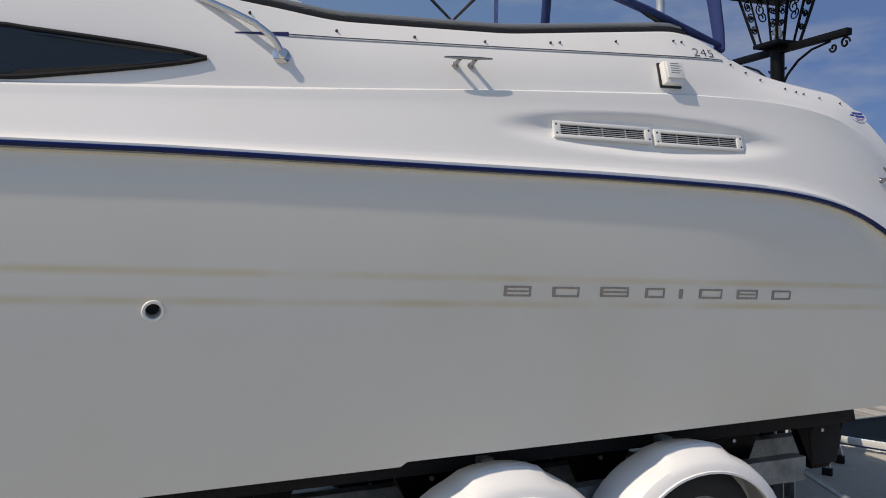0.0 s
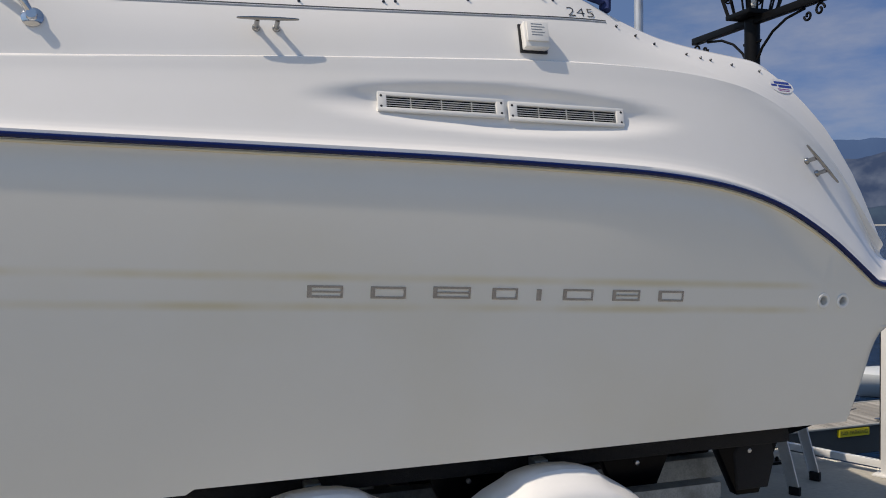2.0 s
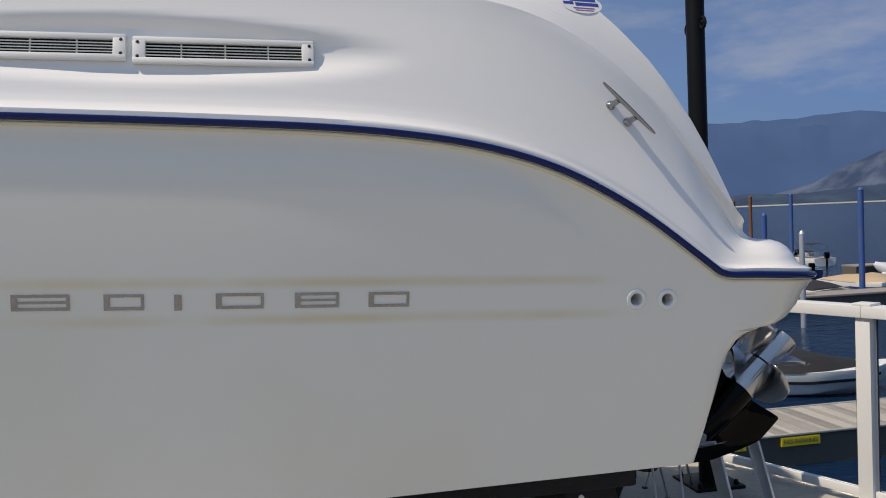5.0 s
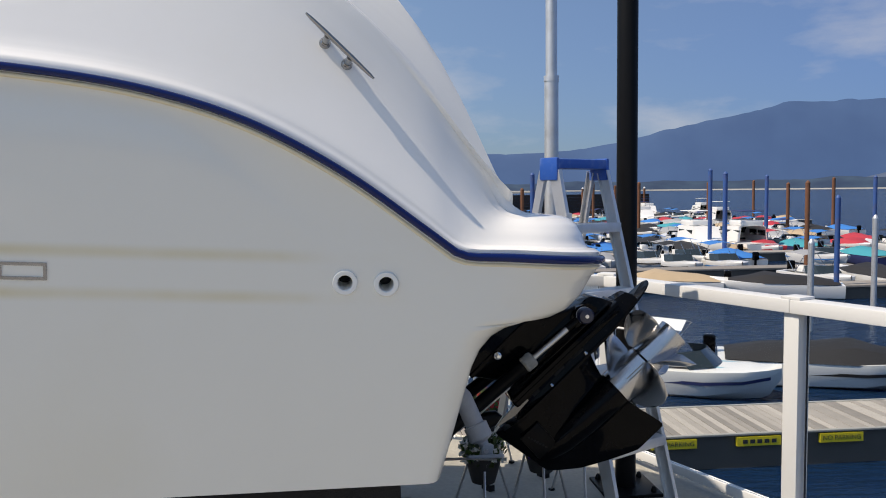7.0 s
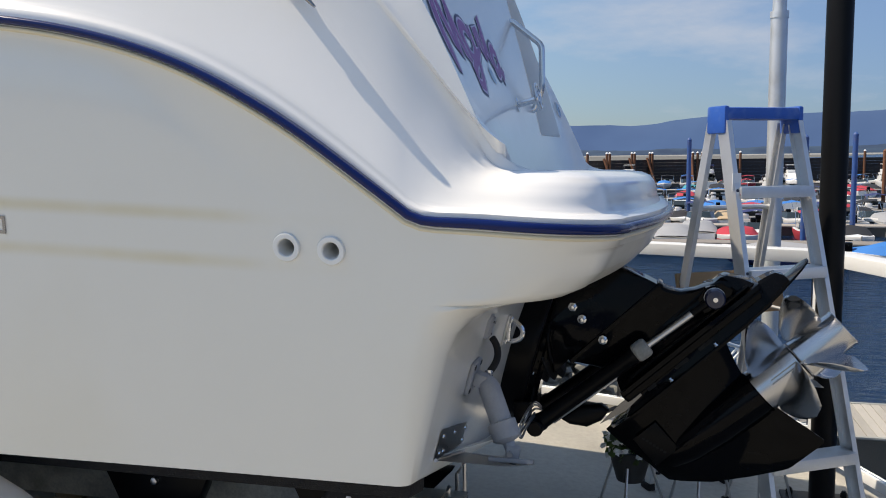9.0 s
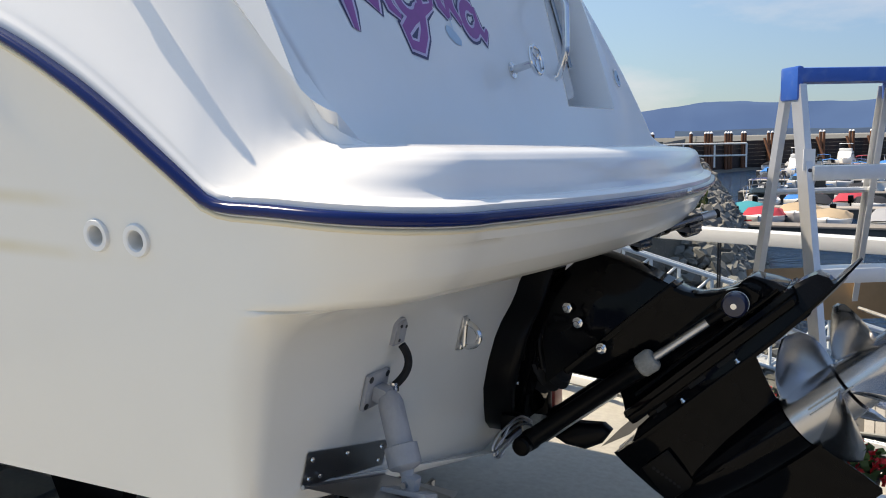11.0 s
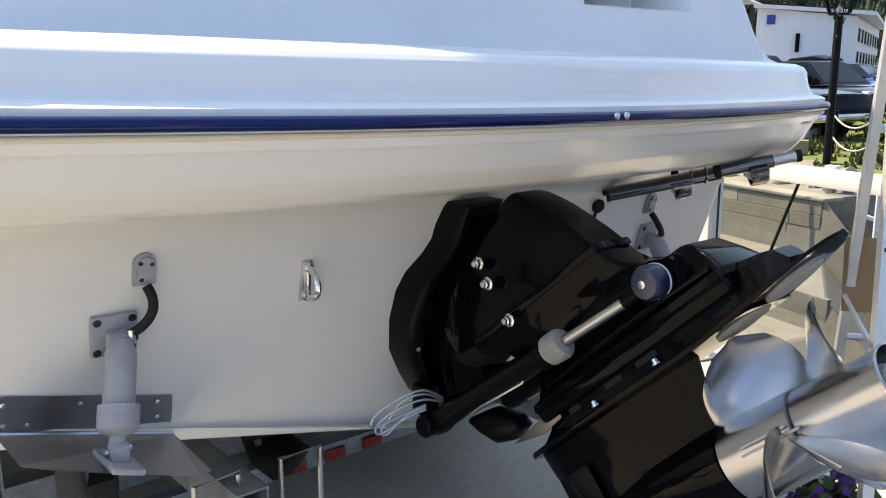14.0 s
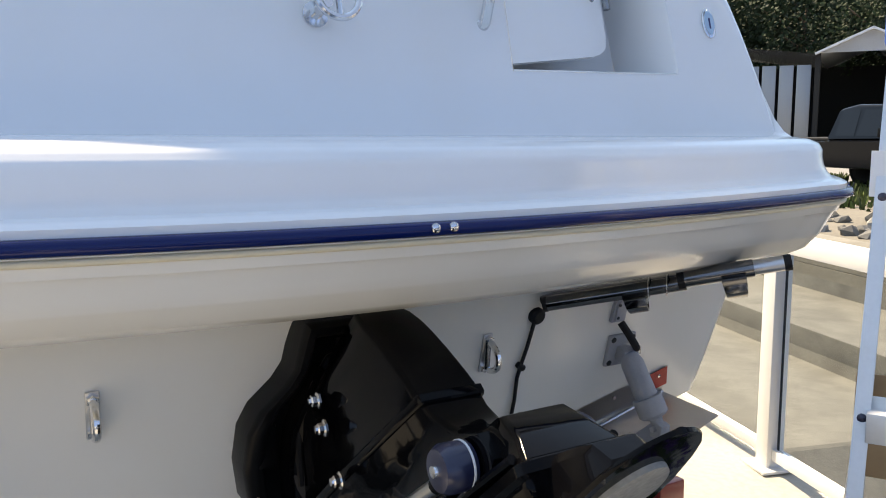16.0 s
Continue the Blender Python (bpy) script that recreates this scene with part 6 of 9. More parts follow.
def build_trailer():
    t = thing("boat_trailer", "galvanised tandem-axle boat trailer with white fenders", "trailer")
    for s in (-1, 1):
        part("side_beam", channel(-5.6, -0.62, s * 0.95 - 0.04, s * 0.95 + 0.04, 0.41, 0.53, 'x'), M_GALV, t, smooth=False)
        part("inner_beam", channel(-3.6, -0.10, s * 0.50 - 0.04, s * 0.50 + 0.04, 0.40, 0.50, 'x'), M_GALV, t, smooth=False)
        part("tongue_beam", tube([(-5.55, s * 0.93, 0.47), (-8.3, s * 0.06, 0.47)], 0.055, 4), M_GALV, t, smooth=False)
        for y, x0, x1 in ((0.80, -3.95, -0.16), (0.32, -3.8, -0.3)):
            zt = 0.548 + 0.25 * y / 1.1 - LEAN_Y * (s * y + 1.28) - 0.004
            b = part("bunk", box(x0, x1, -0.075, 0.075, -0.09, 0.0, 0.012, Matrix.Translation((0, s * y, zt)) @ Matrix.Rotation(s * 0.235, 4, 'X')), M_CARPET, t, "black carpeted timber bunk")
            for x in (-3.4, -2.62, -1.75, -0.95, -0.35):
                if x0 < x < x1:
                    part("bunk_bracket", prism([(x - 0.17, zt - 0.085), (x + 0.17, zt - 0.085), (x + 0.06, 0.40), (x - 0.06, 0.40)], 0.03, None, 0.006, s * y), M_BLACK, t)
                    part("bracket_bolt", lathe([(0, 0.012), (0.012, 0.011), (0.014, 0.004)], (x, s * y - 0.03, zt - 0.11), (x, s * y - 1, zt - 0.11), 6), M_STEEL, t)
        # port and starboard chine guides, carpeted
        part("guide_pad", rounded([(-0.42, 0.42), (-0.24, 0.42), (-0.20, 0.56), (-0.22, 0.66), (-0.36, 0.70), (-0.44, 0.60)], 0.04, 0.015, centre=s * 0.80), M_CARPET, t, "black carpeted guide pad")
        part("tail_light", box(-0.055, 0.055, -0.02, 0.02, -0.05, 0.05, 0.008, Matrix.Translation((-0.38, s * 1.39 if s > 0 else -1.36, 0.275)) @ Matrix.Rotation(math.pi / 2, 4, 'Z')), M_RED, t, "red trailer tail light")
        part("light_arm", tube([(-0.62, s * 0.98, 0.45), (-0.55, s * 1.2, 0.35), (-0.42, s * 1.34, 0.28)], 0.018, 8), M_GALV, t)
    for x in (-4.6, -3.5, -1.96, -0.72):
        part("cross_beam", channel(x - 0.04, x + 0.04, -0.98, 0.98, 0.31, 0.41, 'y'), M_GALV, t, smooth=False)
    part("light_bar", box(-0.60, -0.55, -0.75, 0.75, 0.25, 0.31, 0.006), M_GALV, t)
    for y in (-0.14, 0.0, 0.14):
        part("marker_light", box(-0.548, -0.53, y - 0.035, y + 0.035, 0.262, 0.298, 0.005), M_RED, t, "small red marker light")
    for y in (-0.62, -0.4):
        part("u_bolt", tube([(-0.15, y, 0.36), (-0.15, y, 0.53), (-0.15, y + 0.11, 0.53), (-0.15, y + 0.11, 0.36)], 0.007, 8), M_STEEL, t)
    part("jack", tube([(-7.6, 0.12, 0.02), (-7.6, 0.12, 0.85)], 0.035, 12), M_GALV, t)
    part("jack_foot", lathe([(0, 0.09), (0.02, 0.09), (0.03, 0.03)], (-7.6, 0.12, 0.0), (-7.6, 0.12, 1), 16), M_GALV, t)
    part("winch_post", box(-7.05, -6.95, -0.05, 0.05, 0.45, 1.5, 0.01), M_GALV, t)
    part("bow_roller", lathe([(0, 0.05), (0.06, 0.035), (0.12, 0.05)], (-6.85, -0.06, 1.35), (-6.85, 1, 1.35), 16), M_RUBBER, t)
    for x in (-1.50, -2.43):
        part("axle", tube([(x, -1.12, 0.32), (x, 1.12, 0.32)], 0.03, 12), M_GALV, t)
        for s in (-1, 1):
            out = Vector((0, s, 0))
            c = Vector((x, s * 1.08, 0.32))
            w = part("wheel", lathe([(0.02, 0.05), (0.03, 0.17), (0.0, 0.19), (0.17, 0.19), (0.15, 0.178), (0.11, 0.15), (0.11, 0.06), (0.14, 0.05), (0.145, 0.01)], c, c + out, 28), M_GALV, t, "galvanised steel wheel")
            part("tyre", lathe([(-0.005, 0.19), (-0.015, 0.25), (0.0, 0.30), (0.02, 0.318), (0.15, 0.318), (0.17, 0.30), (0.185, 0.25), (0.175, 0.19), (0.08, 0.185)], c, c + out, 36), M_TYRE, w, "black rubber tyre")
            # moulded fender with a raised, chamfered crown
            rows = []
            for a, lift in [(lerp(-8, 64, i / 9), 0.0) for i in range(10)] + [(68, 0.010), (72, 0.026), (80, 0.030), (90, 0.031), (100, 0.030), (108, 0.026), (112, 0.010)] + [(lerp(116, 188, i / 9), 0.0) for i in range(10)]:
                ca, sa = math.cos(radians(a)), math.sin(radians(a))
                ring = []
                for y, r in ((1.02, 0.36), (1.02, 0.415 + lift * 0.3), (1.05, 0.428 + lift * 0.5), (1.16, 0.428 + lift), (1.20, 0.424 + lift * 1.0), (1.255, 0.408 + lift * 0.2), (1.283, 0.396), (1.298, 0.376), (1.305, 0.352), (1.314, 0.350), (1.314, 0.340), (1.29, 0.340), (1.285, 0.37), (1.2, 0.405), (1.06, 0.405)):
                    ring.append((x + r * 1.14 * ca, s * y, 0.30 + r * 0.95 * sa))
                rows.append(ring)
            part("fender", grid_mesh(rows, closed_u=True, caps=True), M_FENDER, t, "white moulded plastic fender", angle=28)
            for sx in (-1, 1):
                part("fender_step", box(x + sx * 0.47 - 0.05, x + sx * 0.47 + 0.05, s * 1.16 - 0.12, s * 1.16 + 0.12, 0.28, 0.31, 0.006), M_FENDER, t)
            part("fender_bracket", box(x - 0.03, x + 0.03, s * 0.99 - 0.03, s * 0.99 + 0.04, 0.50, 0.72, 0.006), M_GALV, t)
    return t


build_trailer()

# ---- timber blocking stacked under the stern ----
for k, (x, y, z, rz) in enumerate(((-0.25, -0.98, 0.0, 8), (-0.25, -0.94, 0.14, 94), (-0.27, -0.99, 0.28, 5), (-0.24, -0.96, 0.42, 96), (-0.26, -0.98, 0.56, 3))):
    bl = tagged(mesh_ob("timber_block", box(-0.30 if k % 2 == 0 else -0.2, 0.30 if k % 2 == 0 else 0.2, -0.07, 0.07, 0.0, 0.138, 0.006), M_WOOD), "weathered timber block stacked under the boat's stern", "block", "timber blocks under the stern")
    bl.matrix_world = pose(x - 1.15, y + 0.75, z + 0.001, 0, 0, rz)

# ---- quay railing ----
RAIL_PTS = [(-9.0, 4.86), (-6.0, 3.97), (-3.4, 3.20), (-0.79, 2.42), (1.31, 1.74), (1.84, 0.46), (2.32, -0.66), (3.0, -2.25), (3.7, -3.9), (4.4, -5.5)]
GROUND_DIP = 0.1


def ground_z(x):
    return -GROUND_DIP * smooth(-1.0, 1.2, x)


def build_railing():
    r = thing("quay_railing", "white metal railing with clear glass panels along the quay", "railing")
    pts = [Vector((x, y, ground_z(x))) for x, y in RAIL_PTS]
    for i, p in enumerate(pts):
        a = pts[max(0, i - 1)]
        b = pts[min(len(pts) - 1, i + 1)]
        ang = math.atan2(b.y - a.y, b.x - a.x)
        m = Matrix.Translation((p.x, p.y, 0)) @ Matrix.Rotation(ang, 4, 'Z')
        po = part("post", box(-0.042, 0.042, -0.042, 0.042, p.z + 0.012, 0.985, 0.004, m), M_WHITEPOST, r)
        part("base_plate", box(-0.085, 0.085, -0.085, 0.085, p.z + 0.001, p.z + 0.014, 0.003, m), M_WHITEPOST, po)
        part("post_cap", box(-0.055, 0.055, -0.055, 0.055, 1.034, 1.048, 0.004, m), M_WHITEPOST, po)
    for a, b in zip(pts, pts[1:]):
        d = b - a
        L = Vector((d.x, d.y, 0)).length
        m = Matrix.Translation((a.x, a.y, 0)) @ Matrix.Rotation(math.atan2(d.y, d.x), 4, 'Z')
        part("top_rail", box(0.0, L, -0.06, 0.06, 0.968, 1.034, 0.006, m), M_WHITEPOST, r)
        if a.x == 1.31:
            part("rail_sleeve", box(0.44, 0.53, -0.0615, 0.0615, 0.9665, 1.0355, 0.006, m), M_GREYTRIM, r, "grey sleeve over a joint of the rail")
        zb = max(a.z, b.z)
        part("bottom_rail", box(0.045, L - 0.045, -0.022, 0.022, zb + 0.05, zb + 0.10, 0.004, m), M_WHITEPOST, r)
        n = max(1, round(L / 1.3))
        for k in range(n):
            g = part("glass_panel", box(0.055 + (L - 0.11) * k / n + 0.004, 0.055 + (L - 0.11) * (k + 1) / n - 0.004, -0.004, 0.004, zb + 0.10, 0.972, 0, m), M_GLASS, r, "clear glass panel with dark edges", smooth=False)
            g.visible_shadow = False
            for e in (0, 1):
                x = 0.055 + (L - 0.11) * (k + e) / n + (0.004 if e == 0 else -0.008)
                part("edge_strip", box(x, x + 0.004, -0.006, 0.006, zb + 0.10, 0.972, 0, m), M_BLACKTRIM, g)
    return r


build_railing()


# ---- step ladder ----
def build_ladder():
    M_CAPBLUE = mat("blue_ladder_cap", (0.02, 0.10, 0.42), 0.4, vary=0.15, scale=12, fine=90, stain=(0.25, 0.33, 0.5), stain_amount=0.4, stain_scale=14)
    l = thing("step_ladder", "aluminium step ladder with a blue plastic cap", "ladder")
    right = Vector((0.85, 0.52, 0)).normalized()
    back = Vector((-right.y, right.x, 0))
    c = Vector((0.852, 0.85, 0))
    foot = ground_z(1.1)
    part("cap", box(-0.19, 0.19, -0.055, 0.06, 1.672, 1.722, 0.012, Matrix.Translation(c) @ Matrix.Rotation(math.atan2(right.y, right.x), 4, 'Z')), M_CAPBLUE, l)
    for sx in (-1, 1):
        part("cap_end", box(sx * 0.182 - 0.012, sx * 0.182 + 0.012, -0.058, 0.064, 1.615, 1.728, 0.01, Matrix.Translation(c) @ Matrix.Rotation(math.atan2(right.y, right.x), 4, 'Z')), M_CAPBLUE, l)

    def rail_pt(side, z, rear):
        t = (1.66 - z) / 1.66
        half = 0.175 + 0.035 * t
        depth = (-0.03 - 0.43 * t) if not rear else (0.05 + 0.38 * t)
        return c + right * side * half + back * depth + Vector((0, 0, z))
    for side in (-1, 1):
        for rear in (0, 1):
            a, b = rail_pt(side, 1.66, rear), rail_pt(side, foot + 0.02, rear)
            w = 0.034 if not rear else 0.022
            bm = bmesh.new()
            d = (b - a).normalized()
            fr = d.cross(right).normalized()
            q = []
            prof = [(-0.011, -w), (0.011, -w), (0.011, -w + 0.004), (-0.006, -w + 0.004), (-0.006, w - 0.004), (0.011, w - 0.004), (0.011, w), (-0.011, w)]
            rows = [[p + right * (u * -side) + fr * v for u, v in prof] for p in (a, b)]
            part("front_rail" if not rear else "rear_leg", grid_mesh(rows, closed_u=True, caps=True), M_ALU, l, smooth=False)
            part("foot", box(-0.02, 0.02, -0.035, 0.035, -0.02, 0.04, 0.006, Matrix.Translation((b.x, b.y, foot + 0.021)) @ Matrix.Rotation(math.atan2(right.y, right.x), 4, 'Z')), M_RUBBER, l)
    for z in (1.385, 1.06, 0.70, 0.34):
        a, b = rail_pt(-1, z, 0), rail_pt(1, z, 0)
        mid, L = (a + b) / 2, (b - a).length / 2 - 0.006
        s = part("step", box(-L, L, -0.045, 0.045, -0.014, 0.014, 0.003, Matrix.Translation(mid) @ Matrix.Rotation(math.atan2(right.y, right.x), 4, 'Z')), M_ALU, l)
        part("step_lip", box(-L, L, -0.052, -0.045, -0.032, 0.014, 0.002, Matrix.Translation(mid) @ Matrix.Rotation(math.atan2(right.y, right.x), 4, 'Z')), M_ALU, s)
        for e in (a, b):
            part("rivet", lathe([(0, 0.008), (0.006, 0.007), (0.008, 0.002)], e - back * 0.03 + right * 0.0, e - back * 1.0, 10), M_NAVYCAP, s)
    for z in (1.30, 0.72, 0.25):
        part("brace", tube([rail_pt(-1, z, 1), rail_pt(1, z, 1)], 0.011, 8), M_ALU, l)
    for side in (-1, 1):
        part("spreader", tube([rail_pt(side, 0.85, 0) + right * side * 0.012, rail_pt(side, 0.85, 1) + right * side * 0.012], 0.007, 6), M_ALU, l)
    lab = rail_pt(-1, 1.42, 0)
    part("rail_label", box(-0.002, 0.002, -0.02, 0.02, -0.035, 0.035, 0, Matrix.Translation(lab - back * 0.034) @ Matrix.Rotation(math.atan2(back.y, back.x), 4, 'Z')), M_STICKER, l, "small worn white label")
    return l


build_ladder()


# ---- lamp posts ----
M_IRON = mat("black_lamp_iron", (0.004, 0.004, 0.0045), 0.45, vary=0.3, scale=14, fine=120, bump=0.06, spec=0.18)
M_BULB = mat("frosted_bulb", (0.75, 0.75, 0.72), 0.4, vary=0.05)


def spiral(c, r0, turns, u, v, n=22, start=0.0):
    return [c + (u * math.cos(start + turns * 2 * math.pi * i / n) + v * math.sin(start + turns * 2 * math.pi * i / n)) * r0 * (1 - 0.75 * i / n) for i in range(n + 1)]


def lamp_post(x, y, z0, height=3.2, arms=True, scale=1.0, rz=0.0):
    l = thing("street_lamp", "black iron street lamp with a scrolled square lantern", "street lamp", "quay street lamps", at=(x, y, z0), rz=rz)
    h = height
    r = 0.056
    part("pole", tube([(0, 0, 0.01), (0, 0, h)], r, 20), M_IRON, l)
    bp = part("base_plate", box(-0.16, 0.16, -0.16, 0.16, 0.0, 0.02, 0.004), M_IRON, l)
    for sx in (-1, 1):
        for sy in (-1, 1):
            part("anchor_bolt", lathe([(0.02, 0.016), (0.035, 0.016), (0.05, 0.009), (0.051, 0.002)], (sx * 0.12, sy * 0.12, 0), (sx * 0.12, sy * 0.12, 1), 6), M_IRON, bp)
    if arms:
        part("cross_arm", box(-0.72, 0.72, -0.028, 0.028, h - 0.035, h + 0.02, 0.006), M_IRON, l)
        for s in (-1, 1):
            br = part("scroll_bracket", tube([(s * 0.056, 0, h - 0.30), (s * 0.11, 0, h - 0.22), (s * 0.22, 0, h - 0.13), (s * 0.36, 0, h - 0.07), (s * 0.54, 0, h - 0.045)], 0.010, 8, True, 1.0), M_IRON, l)
            c = Vector((s * 0.68, 0, h - 0.085))
            part("scroll", tube(spiral(c, 0.045, 1.2, Vector((s, 0, 0)), Vector((0, 0, 1))), 0.0085, 8), M_IRON, br)
            part("scroll", tube(spiral(Vector((s * 0.57, 0, h - 0.10)), 0.036, 1.1, Vector((-s, 0, 0)), Vector((0, 0, -1))), 0.0085, 8), M_IRON, br)
            part("hook", tube([(s * 0.056, 0, h - 0.17), (s * 0.09, 0, h - 0.17), (s * 0.095, 0, h - 0.155)], 0.008, 8), M_IRON, br)
            part("lower_scroll", tube(spiral(Vector((s * 0.085, 0, h - 0.468)), 0.04, 1.2, Vector((0, 0, 1)), Vector((s, 0, 0))), 0.009, 8), M_IRON, br)
    # lantern: a tapered cage under a hipped roof
    b0, b1, H = 0.12, 0.215, 0.42
    part("lantern_floor", box(-b0 - 0.015, b0 + 0.015, -b0 - 0.015, b0 + 0.015, h + 0.02, h + 0.055, 0.006), M_IRON, l)
    corners = [(-1, -1), (1, -1), (1, 1), (-1, 1)]
    for sx, sy in corners:
        part("corner_bar", tube([(sx * b0, sy * b0, h + 0.05), (sx * b1, sy * b1, h + 0.05 + H)], 0.017, 4), M_IRON, l)
    for k in range(4):
        ax = Vector((corners[(k + 1) % 4][0] - corners[k][0], corners[(k + 1) % 4][1] - corners[k][1], 0)) / 2
        out = Vector((corners[(k + 1) % 4][0] + corners[k][0], corners[(k + 1) % 4][1] + corners[k][1], 0)) / 2

        def on(u, t):
            half = lerp(b0, b1, t)
            return out * half + ax * half * u + Vector((0, 0, h + 0.05 + H * t))
        for u in (-0.45, 0.45):
            part("mullion", tube([on(u, 0), on(u, 1)], 0.008, 6), M_IRON, l)
        up = (on(0, 1) - on(0, 0)).normalized()
        for cu, ct, rr in ((0.0, 0.62, 0.05), (-0.72, 0.3, 0.028), (-0.72, 0.55, 0.03), (-0.72, 0.78, 0.033), (0.72, 0.3, 0.028), (0.72, 0.55, 0.03), (0.72, 0.78, 0.033), (0.0, 0.9, 0.03)):
            part("scrollwork", tube(spiral(on(cu, ct), rr, 1.25, ax, up, 18, 0.6 if cu < 0 else 2.2), 0.006, 6), M_IRON, l)
    roof = bmesh.new()
    eave = [roof.verts.new((sx * (b1 + 0.05), sy * (b1 + 0.05), h + 0.05 + H)) for sx, sy in corners]
    top = [roof.verts.new((sx * 0.05, sy * 0.05, h + 0.05 + H + 0.17)) for sx, sy in corners]
    low = [roof.verts.new((sx * (b1 + 0.05), sy * (b1 + 0.05), h + 0.03 + H)) for sx, sy in corners]
    for k in range(4):
        roof.faces.new((eave[k], eave[(k + 1) % 4], top[(k + 1) % 4], top[k]))
        roof.faces.new((low[k], low[(k + 1) % 4], eave[(k + 1) % 4], eave[k]))
    roof.faces.new(top)
    roof.faces.new(low[::-1])
    bmesh.ops.recalc_face_normals(roof, faces=roof.faces)
    part("lantern_roof", roof, M_IRON, l, smooth=False)
    part("finial", lathe([(0, 0.05), (0.02, 0.03), (0.05, 0.035), (0.08, 0.02), (0.1, 0.002)], (0, 0, h + 0.22 + H), (0, 0, 9), 12), M_IRON, l)
    part("bulb", lathe([(0, 0.014), (0.03, 0.018), (0.05, 0.034), (0.10, 0.036), (0.14, 0.02), (0.147, 0.002)], (0, 0, h + 0.055), (0, 0, 9), 16), M_BULB, l)
    return l


LAMP = lamp_post(1.212, 1.11, ground_z(1.2), 3.28, rz=-90)

# ---- pale mooring mast beyond the railing ----
mast = thing("mooring_mast", "pale aluminium mast standing beyond the railing", "mast", at=(1.16, 2.60, 0))
part("lower_tube", tube([(0, 0, -6.0), (0, 0, 2.36)], 0.050, 20), M_ALU, mast)
part("collar", tube([(0, 0, 2.34), (0, 0, 2.38)], 0.054, 20), M_ALU, mast)
part("upper_tube", tube([(0, 0, 2.36), (0, 0, 5.2)], 0.041, 20), M_ALU, mast)

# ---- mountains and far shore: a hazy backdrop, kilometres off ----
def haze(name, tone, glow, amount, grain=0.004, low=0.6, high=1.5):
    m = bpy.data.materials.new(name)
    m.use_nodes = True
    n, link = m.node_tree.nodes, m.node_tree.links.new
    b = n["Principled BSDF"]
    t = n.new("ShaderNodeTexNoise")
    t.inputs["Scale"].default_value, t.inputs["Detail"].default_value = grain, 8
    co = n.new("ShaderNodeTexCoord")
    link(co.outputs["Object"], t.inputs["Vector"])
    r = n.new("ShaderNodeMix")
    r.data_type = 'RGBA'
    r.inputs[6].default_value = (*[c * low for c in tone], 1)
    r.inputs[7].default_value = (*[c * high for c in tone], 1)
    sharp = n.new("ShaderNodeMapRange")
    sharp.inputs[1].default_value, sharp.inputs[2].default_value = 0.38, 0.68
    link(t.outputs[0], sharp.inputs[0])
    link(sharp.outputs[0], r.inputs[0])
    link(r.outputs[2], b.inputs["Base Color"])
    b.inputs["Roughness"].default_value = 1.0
    # air haze is put in as a blue glow of the hills themselves
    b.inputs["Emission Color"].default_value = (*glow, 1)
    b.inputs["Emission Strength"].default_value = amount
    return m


def ridge(name, dist, profile, az0, az1, material, depth, seed, rough, label, base=WATER_Z - 1, tall=4):
    rows = [[], [], [], []]
    n = 1100
    for i in range(n + 1):
        az = lerp(az0, az1, i / n)
        d = dist * (1 + 0.04 * noise.noise((az * 0.08, seed, 0)))
        h = math.tan(radians(polyline(az, profile))) * dist
        h += rough * h * noise.fractal((az * 0.16, seed, 3.1), 0.9, 2.1, 5)
        h = max(h, tall)
        for k, (f, dd) in enumerate(((0, 0), (0.45, 0.35), (0.85, 0.75), (1.0, 1.0))):
            jag = 0.06 * h * noise.fractal((az * 0.4, seed + k * 7.0, 1.7), 0.9, 2.0, 3) if 0 < k < 3 else 0
            rr = d + depth * dd + depth * 0.2 * noise.noise((az * 0.25, seed, k * 3.0)) * (1 if 0 < k else 0)
            rows[k].append((rr * math.cos(radians(az)), rr * math.sin(radians(az)), base + h * f + jag))
    return tagged(mesh_ob(name, grid_mesh(rows), material), label, "mountain", kind="structure")


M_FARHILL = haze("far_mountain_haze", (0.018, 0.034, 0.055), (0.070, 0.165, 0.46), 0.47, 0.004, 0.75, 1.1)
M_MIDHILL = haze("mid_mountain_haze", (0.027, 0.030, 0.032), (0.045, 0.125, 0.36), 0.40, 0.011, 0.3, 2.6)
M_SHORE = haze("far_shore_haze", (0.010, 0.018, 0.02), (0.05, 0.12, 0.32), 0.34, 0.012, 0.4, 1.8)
M_BEACH = mat("pale_far_beach", (0.30, 0.30, 0.29), 0.9, vary=0.3, scale=0.01, fine=0.05)
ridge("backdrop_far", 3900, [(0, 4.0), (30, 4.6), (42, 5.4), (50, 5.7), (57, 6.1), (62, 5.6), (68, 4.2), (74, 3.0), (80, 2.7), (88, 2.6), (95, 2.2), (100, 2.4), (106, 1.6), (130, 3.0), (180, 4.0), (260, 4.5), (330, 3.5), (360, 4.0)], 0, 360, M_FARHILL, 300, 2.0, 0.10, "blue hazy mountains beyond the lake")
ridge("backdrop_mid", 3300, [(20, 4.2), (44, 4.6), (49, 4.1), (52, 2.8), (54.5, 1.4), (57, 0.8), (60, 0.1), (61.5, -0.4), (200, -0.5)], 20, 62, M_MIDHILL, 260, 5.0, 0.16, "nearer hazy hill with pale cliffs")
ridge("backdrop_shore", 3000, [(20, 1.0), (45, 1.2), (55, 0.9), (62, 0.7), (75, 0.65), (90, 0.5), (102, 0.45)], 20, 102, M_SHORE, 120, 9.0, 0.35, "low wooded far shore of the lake")
